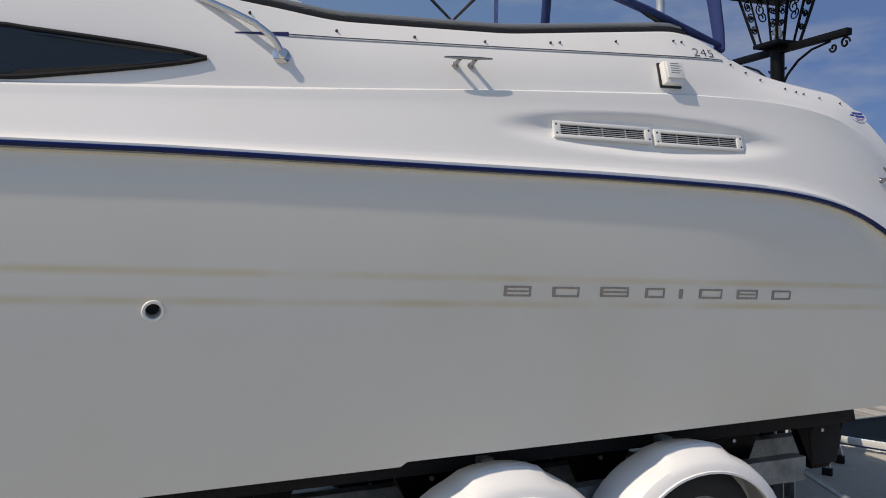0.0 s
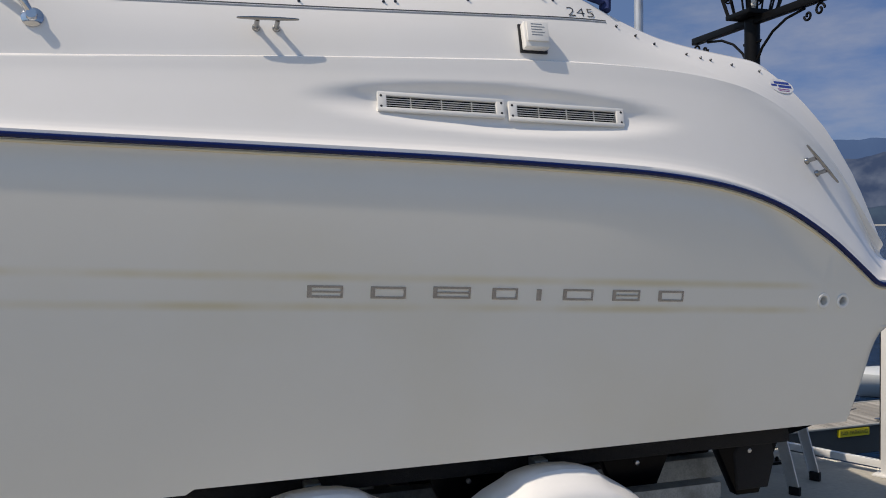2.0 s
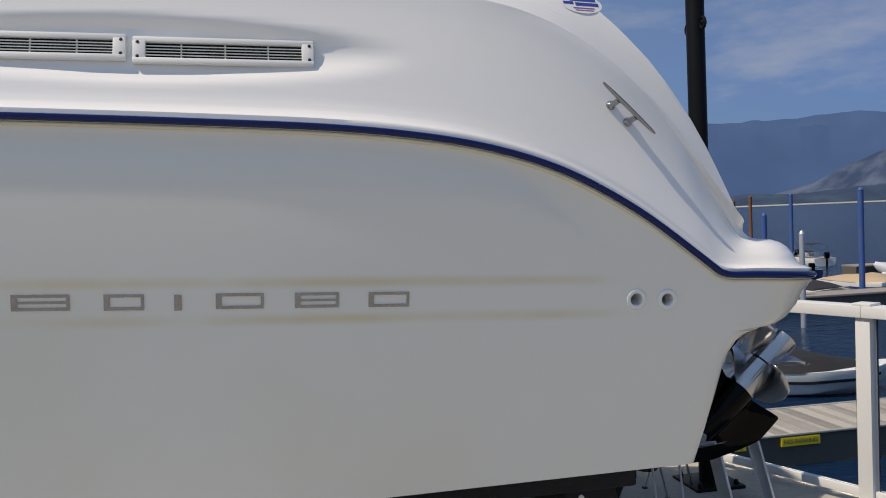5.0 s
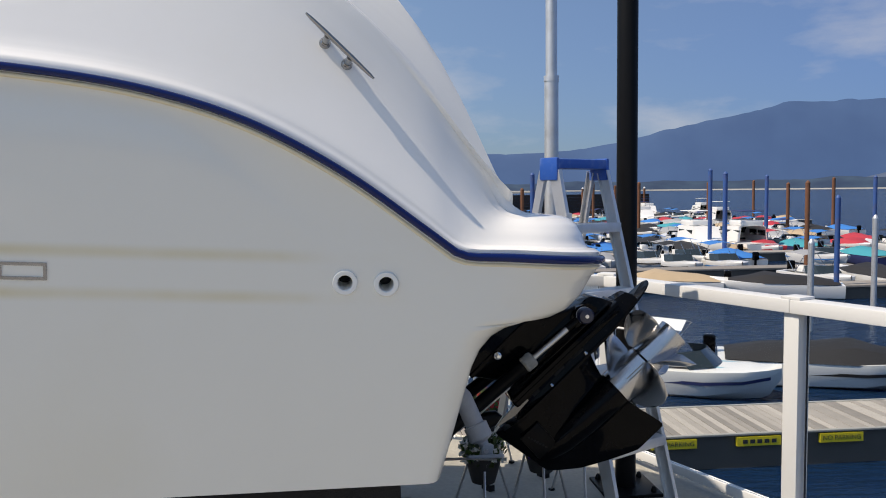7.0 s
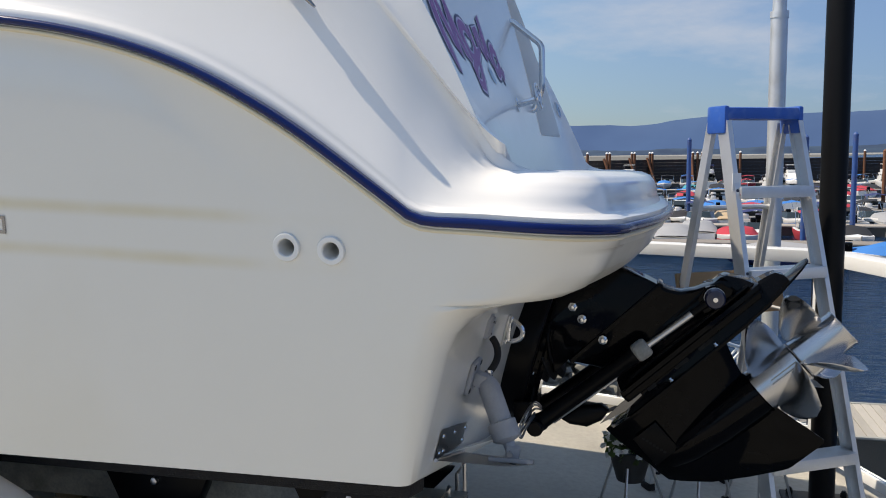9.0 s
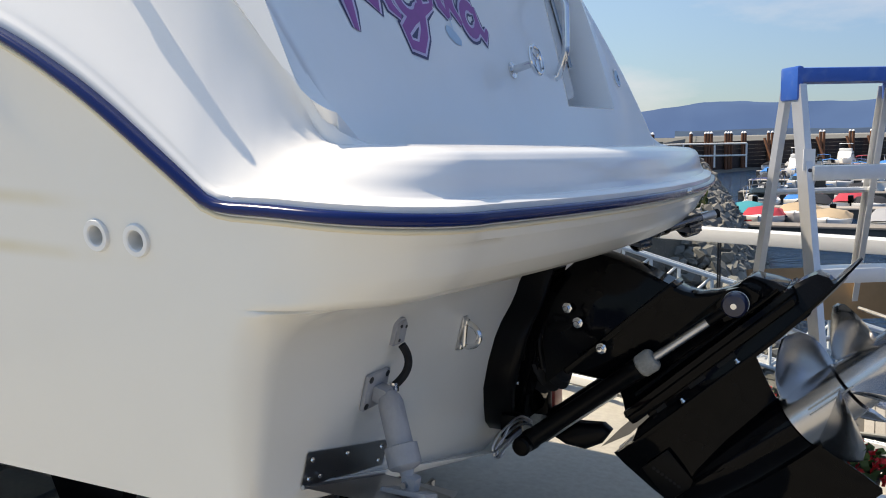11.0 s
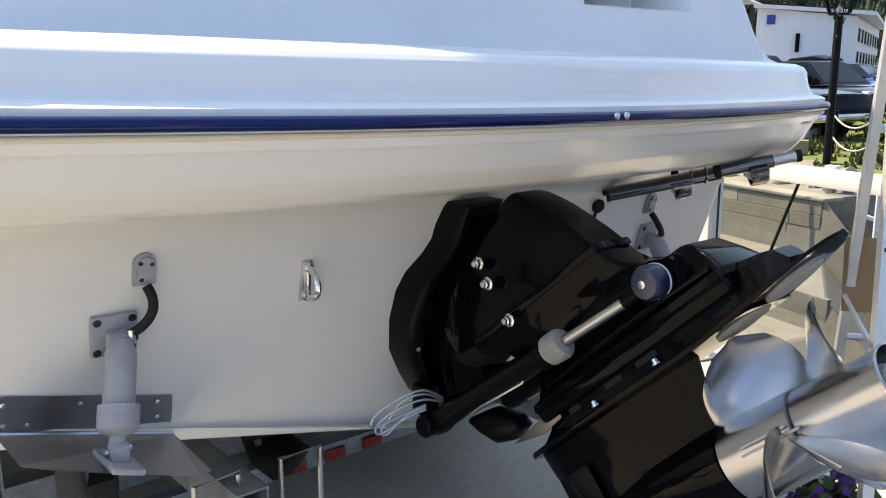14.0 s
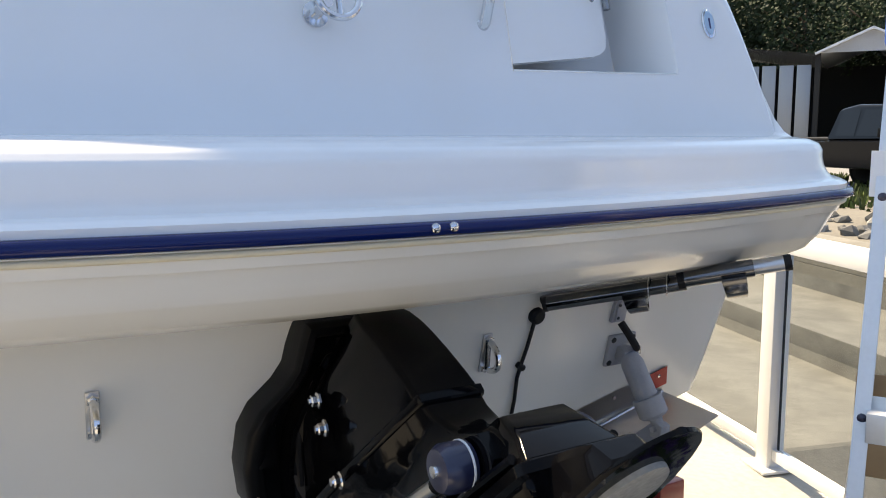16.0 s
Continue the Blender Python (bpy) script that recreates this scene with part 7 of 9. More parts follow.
ridge("backdrop_beach", 2985, [(20, 0.05), (102, 0.05)], 20, 102, M_BEACH, 5, 9.0, 0.1, "pale beach along the far waterline", tall=5)

# ---- floating docks ----
M_PLANK = mat("grey_dock_planks", (0.33, 0.30, 0.27), 0.85, vary=0.35, scale=3, fine=50, bump=0.5, island="object")
M_DOCKSIDE = mat("dark_dock_fascia", (0.10, 0.09, 0.08), 0.8, vary=0.3, scale=3, fine=40, bump=0.4)
M_YELLOW = mat("yellow_sign", (0.72, 0.58, 0.03), 0.5, vary=0.08, scale=8, fine=50)
M_RUST = mat("rusty_steel", (0.17, 0.07, 0.035), 0.85, vary=0.45, scale=4, fine=40, bump=0.5, stain=(0.07, 0.04, 0.03), stain_amount=0.7, stain_scale=2)
M_BLUEPILE = mat("blue_pile_paint", (0.03, 0.09, 0.28), 0.55, vary=0.2, scale=4, fine=40, stain=(0.12, 0.09, 0.08), stain_amount=0.5, stain_scale=1.5)
M_SHEET = mat("dark_sheet_piling", (0.030, 0.022, 0.020), 0.8, vary=0.4, scale=0.4, fine=6, bump=0.4, stain=(0.12, 0.05, 0.03), stain_amount=0.5, stain_scale=0.3)
M_FLOAT = mat("grey_float", (0.30, 0.30, 0.29), 0.8, vary=0.2, scale=1.5, fine=30)


def near_dock():
    d = thing("floating_dock", "grey plank floating dock with yellow signs on its edge", "dock", "floating docks")
    y0, y1 = 12.25, 14.4
    part("float", box(-2.0, 46, y0 + 0.05, y1 - 0.05, WATER_Z - 0.3, DOCK_Z - 0.05, 0), M_DOCKSIDE, d)
    part("edge_rail", box(-2.0, 46, y0 - 0.02, y0 + 0.06, DOCK_Z - 0.03, DOCK_Z + 0.015, 0.01), M_FLOAT, d)
    part("edge_rail", box(-2.0, 46, y1 - 0.06, y1 + 0.02, DOCK_Z - 0.03, DOCK_Z + 0.015, 0.01), M_FLOAT, d)
    master = None
    for k in range(150):
        x = 1.0 + 0.165 * k
        if master is None:
            ob = part("plank", box(-0.076, 0.076, y0 + 0.06, y1 - 0.06, -0.05, 0.0, 0.004, None, 1), M_PLANK, d, smooth=False)
            master = ob.data
        else:
            ob = new("plank", master)
            ob.parent = d
        ob.location = (x, 0, DOCK_Z + 0.004 * ((k * 7) % 5 - 2) / 2)
    part("far_decking", box(25.9, 46, y0 + 0.06, y1 - 0.06, DOCK_Z - 0.05, DOCK_Z, 0), M_PLANK, d)
    for x, text in ((6.0, "NO PARKING"), (7.75, ""), (9.5, "NO PARKING"), (13.0, "NO PARKING")):
        sg = part("sign_plate", box(x - 0.46, x + 0.46, y0 - 0.03, y0 + 0.046, DOCK_Z - 0.24, DOCK_Z - 0.06, 0), M_YELLOW, d, "yellow edge sign")
        if text:
            t = lettering(text, Matrix.Translation((x, y0 - 0.034, DOCK_Z - 0.15)) @ Matrix.Rotation(math.pi / 2, 4, 'X'), 0.135, M_INK, "sign_lettering", "black lettering reading NO PARKING", 0.002)
            t.parent = sg
        else:
            for k in range(5):
                part("print_bar", box(x - 0.34 + 0.15 * k, x - 0.24 + 0.15 * k, y0 - 0.036, y0 - 0.031, DOCK_Z - 0.19, DOCK_Z - 0.11), M_INK, sg)
    for x in (3.2, 8.6, 14.0, 20.0):
        part("cleat", tube([(x - 0.14, y0 + 0.2, DOCK_Z + 0.07), (x + 0.14, y0 + 0.2, DOCK_Z + 0.07)], 0.02, 8), M_STEEL, d)
        part("cleat_foot", box(x - 0.05, x + 0.05, y0 + 0.16, y0 + 0.24, DOCK_Z, DOCK_Z + 0.06, 0.01), M_STEEL, d)
    return d


near_dock()


def far_dock(y, x0, x1):
    d = thing("floating_dock", "long grey floating dock between rows of moored boats", "dock", "floating docks")
    part("deck", box(x0, x1, y - 0.9, y + 0.9, DOCK_Z - 0.12, DOCK_Z, 0.02), M_PLANK, d)
    part("float", box(x0, x1, y - 0.8, y + 0.8, WATER_Z - 0.3, DOCK_Z - 0.12, 0), M_DOCKSIDE, d)


# ---- moored boats ----
COVERS = {"white": (0.78, 0.78, 0.76), "blue": (0.02, 0.17, 0.50), "navy": (0.02, 0.03, 0.12), "red": (0.42, 0.03, 0.05), "black": (0.015, 0.015, 0.018), "tan": (0.42, 0.32, 0.21), "teal": (0.03, 0.28, 0.34), "grey": (0.30, 0.31, 0.33), "green": (0.03, 0.20, 0.13)}
M_COVER = {k: mat(k + "_boat_cover", v, 0.8, vary=0.12, scale=2, fine=60, bump=0.3) for k, v in COVERS.items()}
M_BOATWHITE = mat("moored_boat_white", (0.78, 0.78, 0.77), 0.3, vary=0.04, scale=1, fine=20, coat=0.2)
M_SCREEN = mat("dark_boat_glass", (0.02, 0.03, 0.035), 0.1, vary=0.2, scale=3, coat=0.3)
HULLS = {"white": M_BOATWHITE, "navy": M_COVER["navy"], "red": M_COVER["red"], "black": M_COVER["black"]}


def sec(x, half, z_top, z_chine, half_c, z_keel):
    return [(x, -half, z_top), (x, -half * 0.99, lerp(z_top, z_chine, 0.4)), (x, -half_c, z_chine), (x, 0, z_keel), (x, half_c, z_chine), (x, half * 0.99, lerp(z_top, z_chine, 0.4)), (x, half, z_top)]


def moored_boat(at, rz, L=6.2, B=2.3, cover="blue", hull="white", style="cover", label=None, group="boats moored in the marina"):
    words = {"cover": "small white motor boat under a %s cover" % cover, "open": "open white runabout with %s bimini top" % cover, "cabin": "white cabin cruiser with a flybridge"}[style]
    b = thing("moored_boat", label or words, "boat", group, at=(*at, WATER_Z), rz=rz)
    f = 0.75 if style != "cabin" else 1.15
    rows = [sec(-L / 2, B * 0.46, f * 0.92, 0.05, B * 0.40, -0.25), sec(-L * 0.2, B * 0.5, f * 0.95, 0.05, B * 0.44, -0.3), sec(L * 0.12, B * 0.5, f, 0.1, B * 0.42, -0.3),
            sec(L * 0.32, B * 0.40, f * 1.06, 0.25, B * 0.28, -0.2), sec(L * 0.44, B * 0.20, f * 1.1, 0.45, B * 0.12, 0.1), sec(L * 0.5, 0.03, f * 1.12, 0.75, 0.02, 0.55)]
    bm = grid_mesh(rows)
    bm.faces.new([v for v in bm.verts if abs(v.co.x + L / 2) < 1e-4][:7]) if False else None
    h = part("hull", bm, HULLS[hull], b, angle=30)
    tr_ = bmesh.new()
    tr_.faces.new([tr_.verts.new(p) for p in rows[0]])
    part("transom", tr_, HULLS[hull], b, smooth=False)
    if hull == "white":
        part("waterline_stripe", grid_mesh([[(x, s * y * 1.012, z) for x, y, z in ((-L / 2, B * 0.455, f * 0.62), (L * 0.12, B * 0.498, f * 0.66), (L * 0.32, B * 0.392, f * 0.74), (L * 0.45, B * 0.165, f * 0.86))] for s in (-1,)] +
                                            [[(x, -y * 1.012, z - 0.09) for x, y, z in ((-L / 2, B * 0.452, f * 0.62), (L * 0.12, B * 0.492, f * 0.66), (L * 0.32, B * 0.38, f * 0.74), (L * 0.45, B * 0.15, f * 0.86))]]), M_COVER[cover if cover not in ("white", "tan") else "navy"], h)
    deck = grid_mesh([[(x, -y, z), (x, 0, z + 0.06 + 0.05 * (x > 0)), (x, y, z)] for x, y, z in ((-L / 2, B * 0.46, f * 0.92), (-L * 0.2, B * 0.5, f * 0.95), (L * 0.12, B * 0.5, f), (L * 0.32, B * 0.40, f * 1.06), (L * 0.44, B * 0.2, f * 1.1), (L * 0.5, 0.03, f * 1.12))])
    part("deck", deck, M_BOATWHITE, b)
    if style == "cover":
        hh = 0.55
        cov = [[(x, -y, f * 0.98), (x, -y * 0.7, f + k * hh * 0.75), (x, 0, f + k * hh), (x, y * 0.7, f + k * hh * 0.75), (x, y, f * 0.98)] for x, y, k in ((-L * 0.47, B * 0.47, 0.12), (-L * 0.3, B * 0.5, 0.55), (-L * 0.05, B * 0.51, 0.75), (L * 0.08, B * 0.51, 1.0), (L * 0.2, B * 0.46, 0.6), (L * 0.36, B * 0.33, 0.28))]
        part("boat_cover", grid_mesh(cov), M_COVER[cover], b)
    elif style == "open":
        part("cockpit", grid_mesh([[(-L * 0.44, -B * 0.4, f + 0.03), (-L * 0.44, B * 0.4, f + 0.03)], [(L * 0.06, -B * 0.4, f + 0.08), (L * 0.06, B * 0.4, f + 0.08)]]), M_COVER["grey"], b)
        ws = grid_mesh([[(L * 0.04, -B * 0.44, f + 0.04), (L * 0.17, -B * 0.3, f + 0.1), (L * 0.2, 0, f + 0.1), (L * 0.17, B * 0.3, f + 0.1), (L * 0.04, B * 0.44, f + 0.04)], [(-L * 0.02, -B * 0.40, f + 0.45), (L * 0.09, -B * 0.26, f + 0.5), (L * 0.11, 0, f + 0.5), (L * 0.09, B * 0.26, f + 0.5), (-L * 0.02, B * 0.40, f + 0.45)]])
        part("windscreen", ws, M_SCREEN, b)
        top = [[(x, -B * 0.42, f + 1.05 + dz), (x, 0, f + 1.22 + dz), (x, B * 0.42, f + 1.05 + dz)] for x, dz in ((-L * 0.36, 0), (-L * 0.2, 0.05), (L * 0.0, 0.0))]
        part("bimini_top", grid_mesh(top), M_COVER[cover], b)
        for x in (-L * 0.36, L * 0.0):
            for s in (-1, 1):
                part("bimini_pole", tube([(-L * 0.15, s * B * 0.45, f), (x, s * B * 0.42, f + 1.05)], 0.018, 6), M_CHROME, b)
        for s in (-1, 1):
            part("seat", box(-L * 0.2, -L * 0.08, s * B * 0.22 - 0.25, s * B * 0.22 + 0.25, f + 0.02, f + 0.4, 0.06), M_BOATWHITE, b)
    else:
        part("cabin", grid_mesh([[(x, -y, f), (x, -y * 0.86, f + h1), (x, 0, f + h1 + 0.08), (x, y * 0.86, f + h1), (x, y, f)] for x, y, h1 in ((-L * 0.3, B * 0.42, 1.25), (-L * 0.1, B * 0.43, 1.3), (L * 0.1, B * 0.41, 1.2), (L * 0.2, B * 0.36, 0.4), (L * 0.36, B * 0.22, 0.2))]), M_BOATWHITE, b)
        for s in (-1, 1):
            for x in (-L * 0.2, -L * 0.02):
                part("window", box(x - L * 0.075, x + L * 0.075, s * B * 0.41 - 0.03, s * B * 0.41 + 0.03, f + 0.5, f + 0.95, 0.02, Matrix.Translation((0, -s * 0.1, 0))), M_SCREEN, b)
        part("front_screen", box(-0.03, 0.03, -B * 0.32, B * 0.32, 0, 0.6, 0.01, Matrix.Translation((L * 0.14, 0, f + 0.62)) @ Matrix.Rotation(-0.7, 4, 'Y')), M_SCREEN, b)
        part("flybridge", box(-L * 0.28, L * 0.02, -B * 0.32, B * 0.32, f + 1.3, f + 1.75, 0.12), M_BOATWHITE, b)
        part("bridge_top", box(-L * 0.28, -L * 0.02, -B * 0.34, B * 0.34, f + 2.5, f + 2.56, 0.03), M_COVER[cover], b)
        for s in (-1, 1):
            for x in (-L * 0.26, -L * 0.04):
                part("bridge_pole", tube([(x, s * B * 0.3, f + 1.7), (x, s * B * 0.31, f + 2.52)], 0.02, 6), M_CHROME, b)
    if L < 6.4:
        m = part("outboard_motor", box(-L / 2 - 0.42, -L / 2 - 0.06, -0.18, 0.18, f * 0.9, f + 0.5, 0.08), M_BLACKGLOSS, b)
        part("motor_leg", box(-L / 2 - 0.3, -L / 2 - 0.14, -0.06, 0.06, -0.2, f * 0.95, 0.02), M_BLACK, m)
    return b


rng = random.Random(5)
masters = []
for i, (cover, style, hull, L) in enumerate((("blue", "cover", "white", 6.0), ("red", "cover", "white", 5.8), ("black", "cover", "white", 6.6), ("tan", "cover", "white", 6.2), ("black", "cover", "white", 6.4), ("navy", "open", "white", 6.2), ("black", "open", "white", 6.8), ("blue", "open", "white", 6.0),
                                            ("teal", "cover", "navy", 6.0), ("grey", "cover", "white", 6.5), ("white", "cabin", "white", 8.5), ("navy", "cabin", "white", 8.0), ("red", "open", "red", 6.0), ("blue", "open", "white", 5.8), ("red", "cover", "white", 5.6), ("black", "open", "white", 6.0))):
    masters.append(moored_boat((30 + 3.4 * i, 72), 90, L, 2.35 if style != "cabin" else 2.9, cover, hull, style))
DOCK_ROWS = (46, 58, 74, 94, 118, 146)
for r, y in enumerate(DOCK_ROWS):
    x0, x1 = -0.09 * y - 3, min(70, 0.62 * y + 3)
    far_dock(y, x0, x1)
    for side in (-1, 1):
        if y == 46 and side < 0:
            continue
        x = x0 + 1.5 + rng.random()
        while x < x1 - 1:
            if rng.random() < 0.87:
                m = rng.choice(masters) if y > 100 else rng.choice(masters[:10] + masters[12:])
                flip = 90 * side if rng.random() < 0.6 else -90 * side
                copy_thing(m, pose(x, y + side * (4.4 + rng.uniform(-0.4, 0.5)), WATER_Z + rng.uniform(-0.05, 0.08), 0, 0, flip + rng.uniform(-4, 4)))
            x += 3.0 + rng.uniform(0, 0.7)
for i, m in enumerate(masters):
    m.matrix_world = pose(-4 + 3.35 * i, 64.6, WATER_Z, 0, 0, 90 if i % 2 else -90)

# boats lying close by
near_boat = moored_boat((8.9, 18.6), -32, 4.9, 2.0, "white", "white", "open", "white runabout with blue cockpit and cream bimini top")
M_SEABLUE = mat("pale_blue_vinyl", (0.20, 0.42, 0.52), 0.6, vary=0.1, scale=4, fine=60)
part("bow_cushion", box(0.75, 1.75, -0.52, 0.52, 0.77, 0.83, 0.03), M_SEABLUE, near_boat, "pale blue bow cushion")
part("cockpit_floor", box(-1.9, 0.4, -0.62, 0.62, 0.74, 0.775, 0.01), M_SEABLUE, near_boat, "pale blue cockpit lining")
moored_boat((13.4, 19.0), -24, 6.2, 2.4, "black", "white", "cover")
moored_boat((16.6, 40.0), 158, 6.0, 2.3, "tan", "white", "cover")
moored_boat((11.6, 40.6), 162, 5.8, 2.2, "blue", "white", "cover")
moored_boat((21.6, 37.6), 156, 6.4, 2.4, "black", "white", "cover")
far_dock(36.5, 24.0, 52.0)
moored_boat((29.2, 40.9), 90, 6.4, 2.4, "black", "white", "cover")
moored_boat((26.0, 40.8), -90, 5.8, 2.3, "grey", "white", "open")
moored_boat((33.9, 40.9), -90, 6.4, 2.4, "tan", "white", "cover")
moored_boat((37.4, 40.8), 90, 6.0, 2.4, "blue", "white", "open")
far_dock(53.0, 42.0, 72.0)
for bx, cov, sty in ((43.6, "navy", "open"), (47.0, "white", "cover"), (50.4, "black", "open"), (53.9, "blue", "cover")):
    moored_boat((bx, 49.0), 90, 6.2, 2.4, cov, "white", sty)
moored_boat((6.6, 41.4), 166, 5.6, 2.2, "grey", "navy", "cover")
moored_boat((21.0, 17.5), 175, 6.0, 2.3, "grey", "white", "open")

# ---- pilings ----
def piling(x, y, top, r, material, word):
    p = thing("piling", "tall %s steel mooring piling" % word, "piling", "marina pilings", at=(x, y, 0))
    part("pipe", tube([(0, 0, -7.0), (0, 0, top)], r, 14), material, p)
    part("cap", lathe([(0, r * 1.05), (0.04, r * 1.05), (0.16, r * 0.5), (0.2, 0.01)], (0, 0, top), (0, 0, top + 1), 14), M_BOATWHITE if word == "rusty" and r < 0.2 and y > 100 else material, p)


for x, y, top, r, mm, word in ((12.0, 33.0, 2.0, 0.16, M_BLUEPILE, "blue"), (9.0, 50.0, 2.4, 0.16, M_BLUEPILE, "blue"), (12.5, 54.0, 2.6, 0.16, M_BLUEPILE, "blue"), (27.0, 55.0, 2.6, 0.17, M_BLUEPILE, "blue"), (29.0, 62.0, 3.0, 0.17, M_BLUEPILE, "blue"),
                               (38.0, 70.0, 2.6, 0.17, M_BLUEPILE, "blue"), (3.0, 64.0, 2.6, 0.17, M_BLUEPILE, "blue"), (46.0, 66.0, 2.4, 0.17, M_BLUEPILE, "blue"), (16.0, 74.0, 1.6, 0.17, M_RUST, "rusty"), (20.0, 78.0, 1.6, 0.17, M_RUST, "rusty"),
                               (33.0, 90.0, 2.2, 0.2, M_RUST, "rusty"), (44.0, 96.0, 2.2, 0.2, M_RUST, "rusty"), (50.0, 88.0, 2.0, 0.2, M_RUST, "rusty"), (58.0, 92.0, 2.6, 0.2, M_RUST, "rusty"), (36.0, 118.0, 2.4, 0.2, M_RUST, "rusty"), (27.0, 44.0, 1.8, 0.14, M_RUST, "rusty"),
                               (62.0, 120.0, 2.6, 0.2, M_RUST, "rusty"), (40.0, 120.0, 2.0, 0.2, M_RUST, "rusty"), (24.0, 36.0, 1.0, 0.13, M_BLUEPILE, "blue"), (22.0, 30.0, 0.2, 0.12, M_ALU, "pale"), (31.5, 38.2, 2.2, 0.16, M_BLUEPILE, "blue"), (17.5, 27.2, -0.6, 0.12, M_ALU, "pale")):
    piling(x, y, top, r, mm, word)


def seawall():
    w = thing("breakwater_wall", "dark steel sheet-pile breakwater with rusty pilings", "breakwater")
    pts = [Vector((66, 176, 0)), Vector((30, 172, 0)), Vector((0, 168, 0)), Vector((-18, 140, 0)), Vector((-26, 112, 0)), Vector((-30, 92, 0))]
    k = 0
    for a, b in zip(pts, pts[1:]):
        d = b - a
        L = d.length
        m = Matrix.Translation(a) @ Matrix.Rotation(math.atan2(d.y, d.x), 4, 'Z')
        n = int(L / 1.2)
        bm = bmesh.new()
        for r in range(9):
            z = WATER_Z - 1 + r * 0.62
            add_box(bm, 0, L, -0.12 - 0.05 * (r % 2), 0.12 + 0.05 * (r % 2), z, z + 0.6)
        part("sheet_wall", moved(bm, m), M_SHEET, w, smooth=False)
        for i in range(int(L / 6.5)):
            x = 1.0 + 6.5 * i + rng.uniform(-1, 1)
            for q in range(rng.choice((1, 2, 2, 3))):
                p = part("wall_pile", moved(tube([(x + q * 0.9, 0.5, -7), (x + q * 0.9, 0.5, 1.75)], 0.24, 10), m), M_RUST, w)
                part("pile_cap", moved(lathe([(0, 0.26), (0.1, 0.26), (0.3, 0.1), (0.32, 0.01)], (x + q * 0.9, 0.5, 1.75), (x + q * 0.9, 0.5, 3), 10), m), M_BOATWHITE, p)
            if rng.random() < 0.4:
                part("raker", moved(tube([(x + 2.0, 2.6, -4.0), (x + 2.0, 0.6, 0.9)], 0.22, 10), m), M_RUST, w)
    return w


seawall()

# ---- retaining wall, rock bank and gangway beside the slip ----
M_WALLCON = mat("board_marked_concrete", (0.20, 0.188, 0.155), 0.9, vary=0.45, scale=1.4, fine=26, bump=0.6, stain=(0.12, 0.11, 0.09), stain_amount=0.8, stain_scale=1.3, island="object")
M_ROCK = mat("grey_riprap", (0.17, 0.165, 0.15), 0.9, vary=0.45, scale=3, fine=30, bump=0.8, island=True)
M_ROCKPART = mat("grey_rock", (0.18, 0.175, 0.16), 0.9, vary=0.4, scale=3, fine=30, bump=0.8, island="object")
M_GRASS = mat("bank_grass", (0.06, 0.085, 0.02), 0.9, vary=0.5, scale=1.2, fine=20, island=True)
M_SOIL = mat("dry_bank_soil", (0.17, 0.155, 0.125), 0.95, vary=0.7, scale=1.0, fine=20, bump=0.6)
M_GRAVEL = mat("gravel_yard", (0.22, 0.215, 0.20), 0.95, vary=0.55, scale=0.6, fine=28, bump=0.5, stain=(0.22, 0.2, 0.17), stain_amount=0.6, stain_scale=0.3)
FRAME_Q = Matrix((E_S, E_N, Vector((0, 0, 1)))).transposed().to_4x4()

wall = tagged(mesh_ob("wall_retaining", moved(box(-40, -5.8, 7.66, 7.95, -1.3, -0.14, 0), FRAME_Q), M_WALLCON, smooth=False), "low board-marked concrete retaining wall", "wall", kind="structure")
for c in range(4):
    z0 = -0.838 + 0.172 * c
    s0 = -40.0
    while s0 < -5.85:
        L = min(rng.uniform(2.4, 3.6), -5.8 - s0)
        if L > 0.3:
            part("board_mark", box(s0 + 0.004, s0 + L - 0.004, 7.63 + rng.uniform(0, 0.014), 7.662, z0 + 0.005, z0 + 0.168, 0.003, FRAME_Q, 1), M_WALLCON, wall, smooth=False)
        s0 += L
part("coping", box(-40, -5.77, 7.62, 7.97, -0.145, -0.10, 0.012, FRAME_Q), M_WALLCON, wall)
tagged(mesh_ob("wall_return", moved(box(-6.1, -5.8, 7.952, 12.2, -3.2, -0.10, 0.01), FRAME_Q), M_WALLCON, smooth=False), "end of the concrete retaining wall above the rocks", "wall", kind="structure")
tagged(mesh_ob("trim_ledge", moved(box(-40, -4.18, 6.045, 6.10, -1.21, -0.828, 0.01), FRAME_Q), M_SLIP), "worn concrete edge of the raised ledge", "kerb", kind="structure")


def rock_mesh(seed, name, size=0.5):
    bm = bmesh.new()
    bmesh.ops.create_icosphere(bm, subdivisions=2 if seed == 6 else 1, radius=size)
    for v in bm.verts:
        d = v.co.normalized()
        k = 1 + 0.45 * noise.noise((d.x * 1.3 + seed * 9.1, d.y * 1.3, d.z * 1.3)) + 0.16 * noise.noise((d.x * 3.1, d.y * 3.1 + seed * 5, d.z * 3.1))
        v.co = Vector((v.co.x * k, v.co.y * k * 0.8, v.co.z * k * 0.62))
    me = bpy.data.meshes.new(name)
    bm.to_mesh(me)
    bm.free()
    me.materials.append(M_ROCKPART)
    return me


ROCKS = [rock_mesh(k, "rock") for k in range(7)]


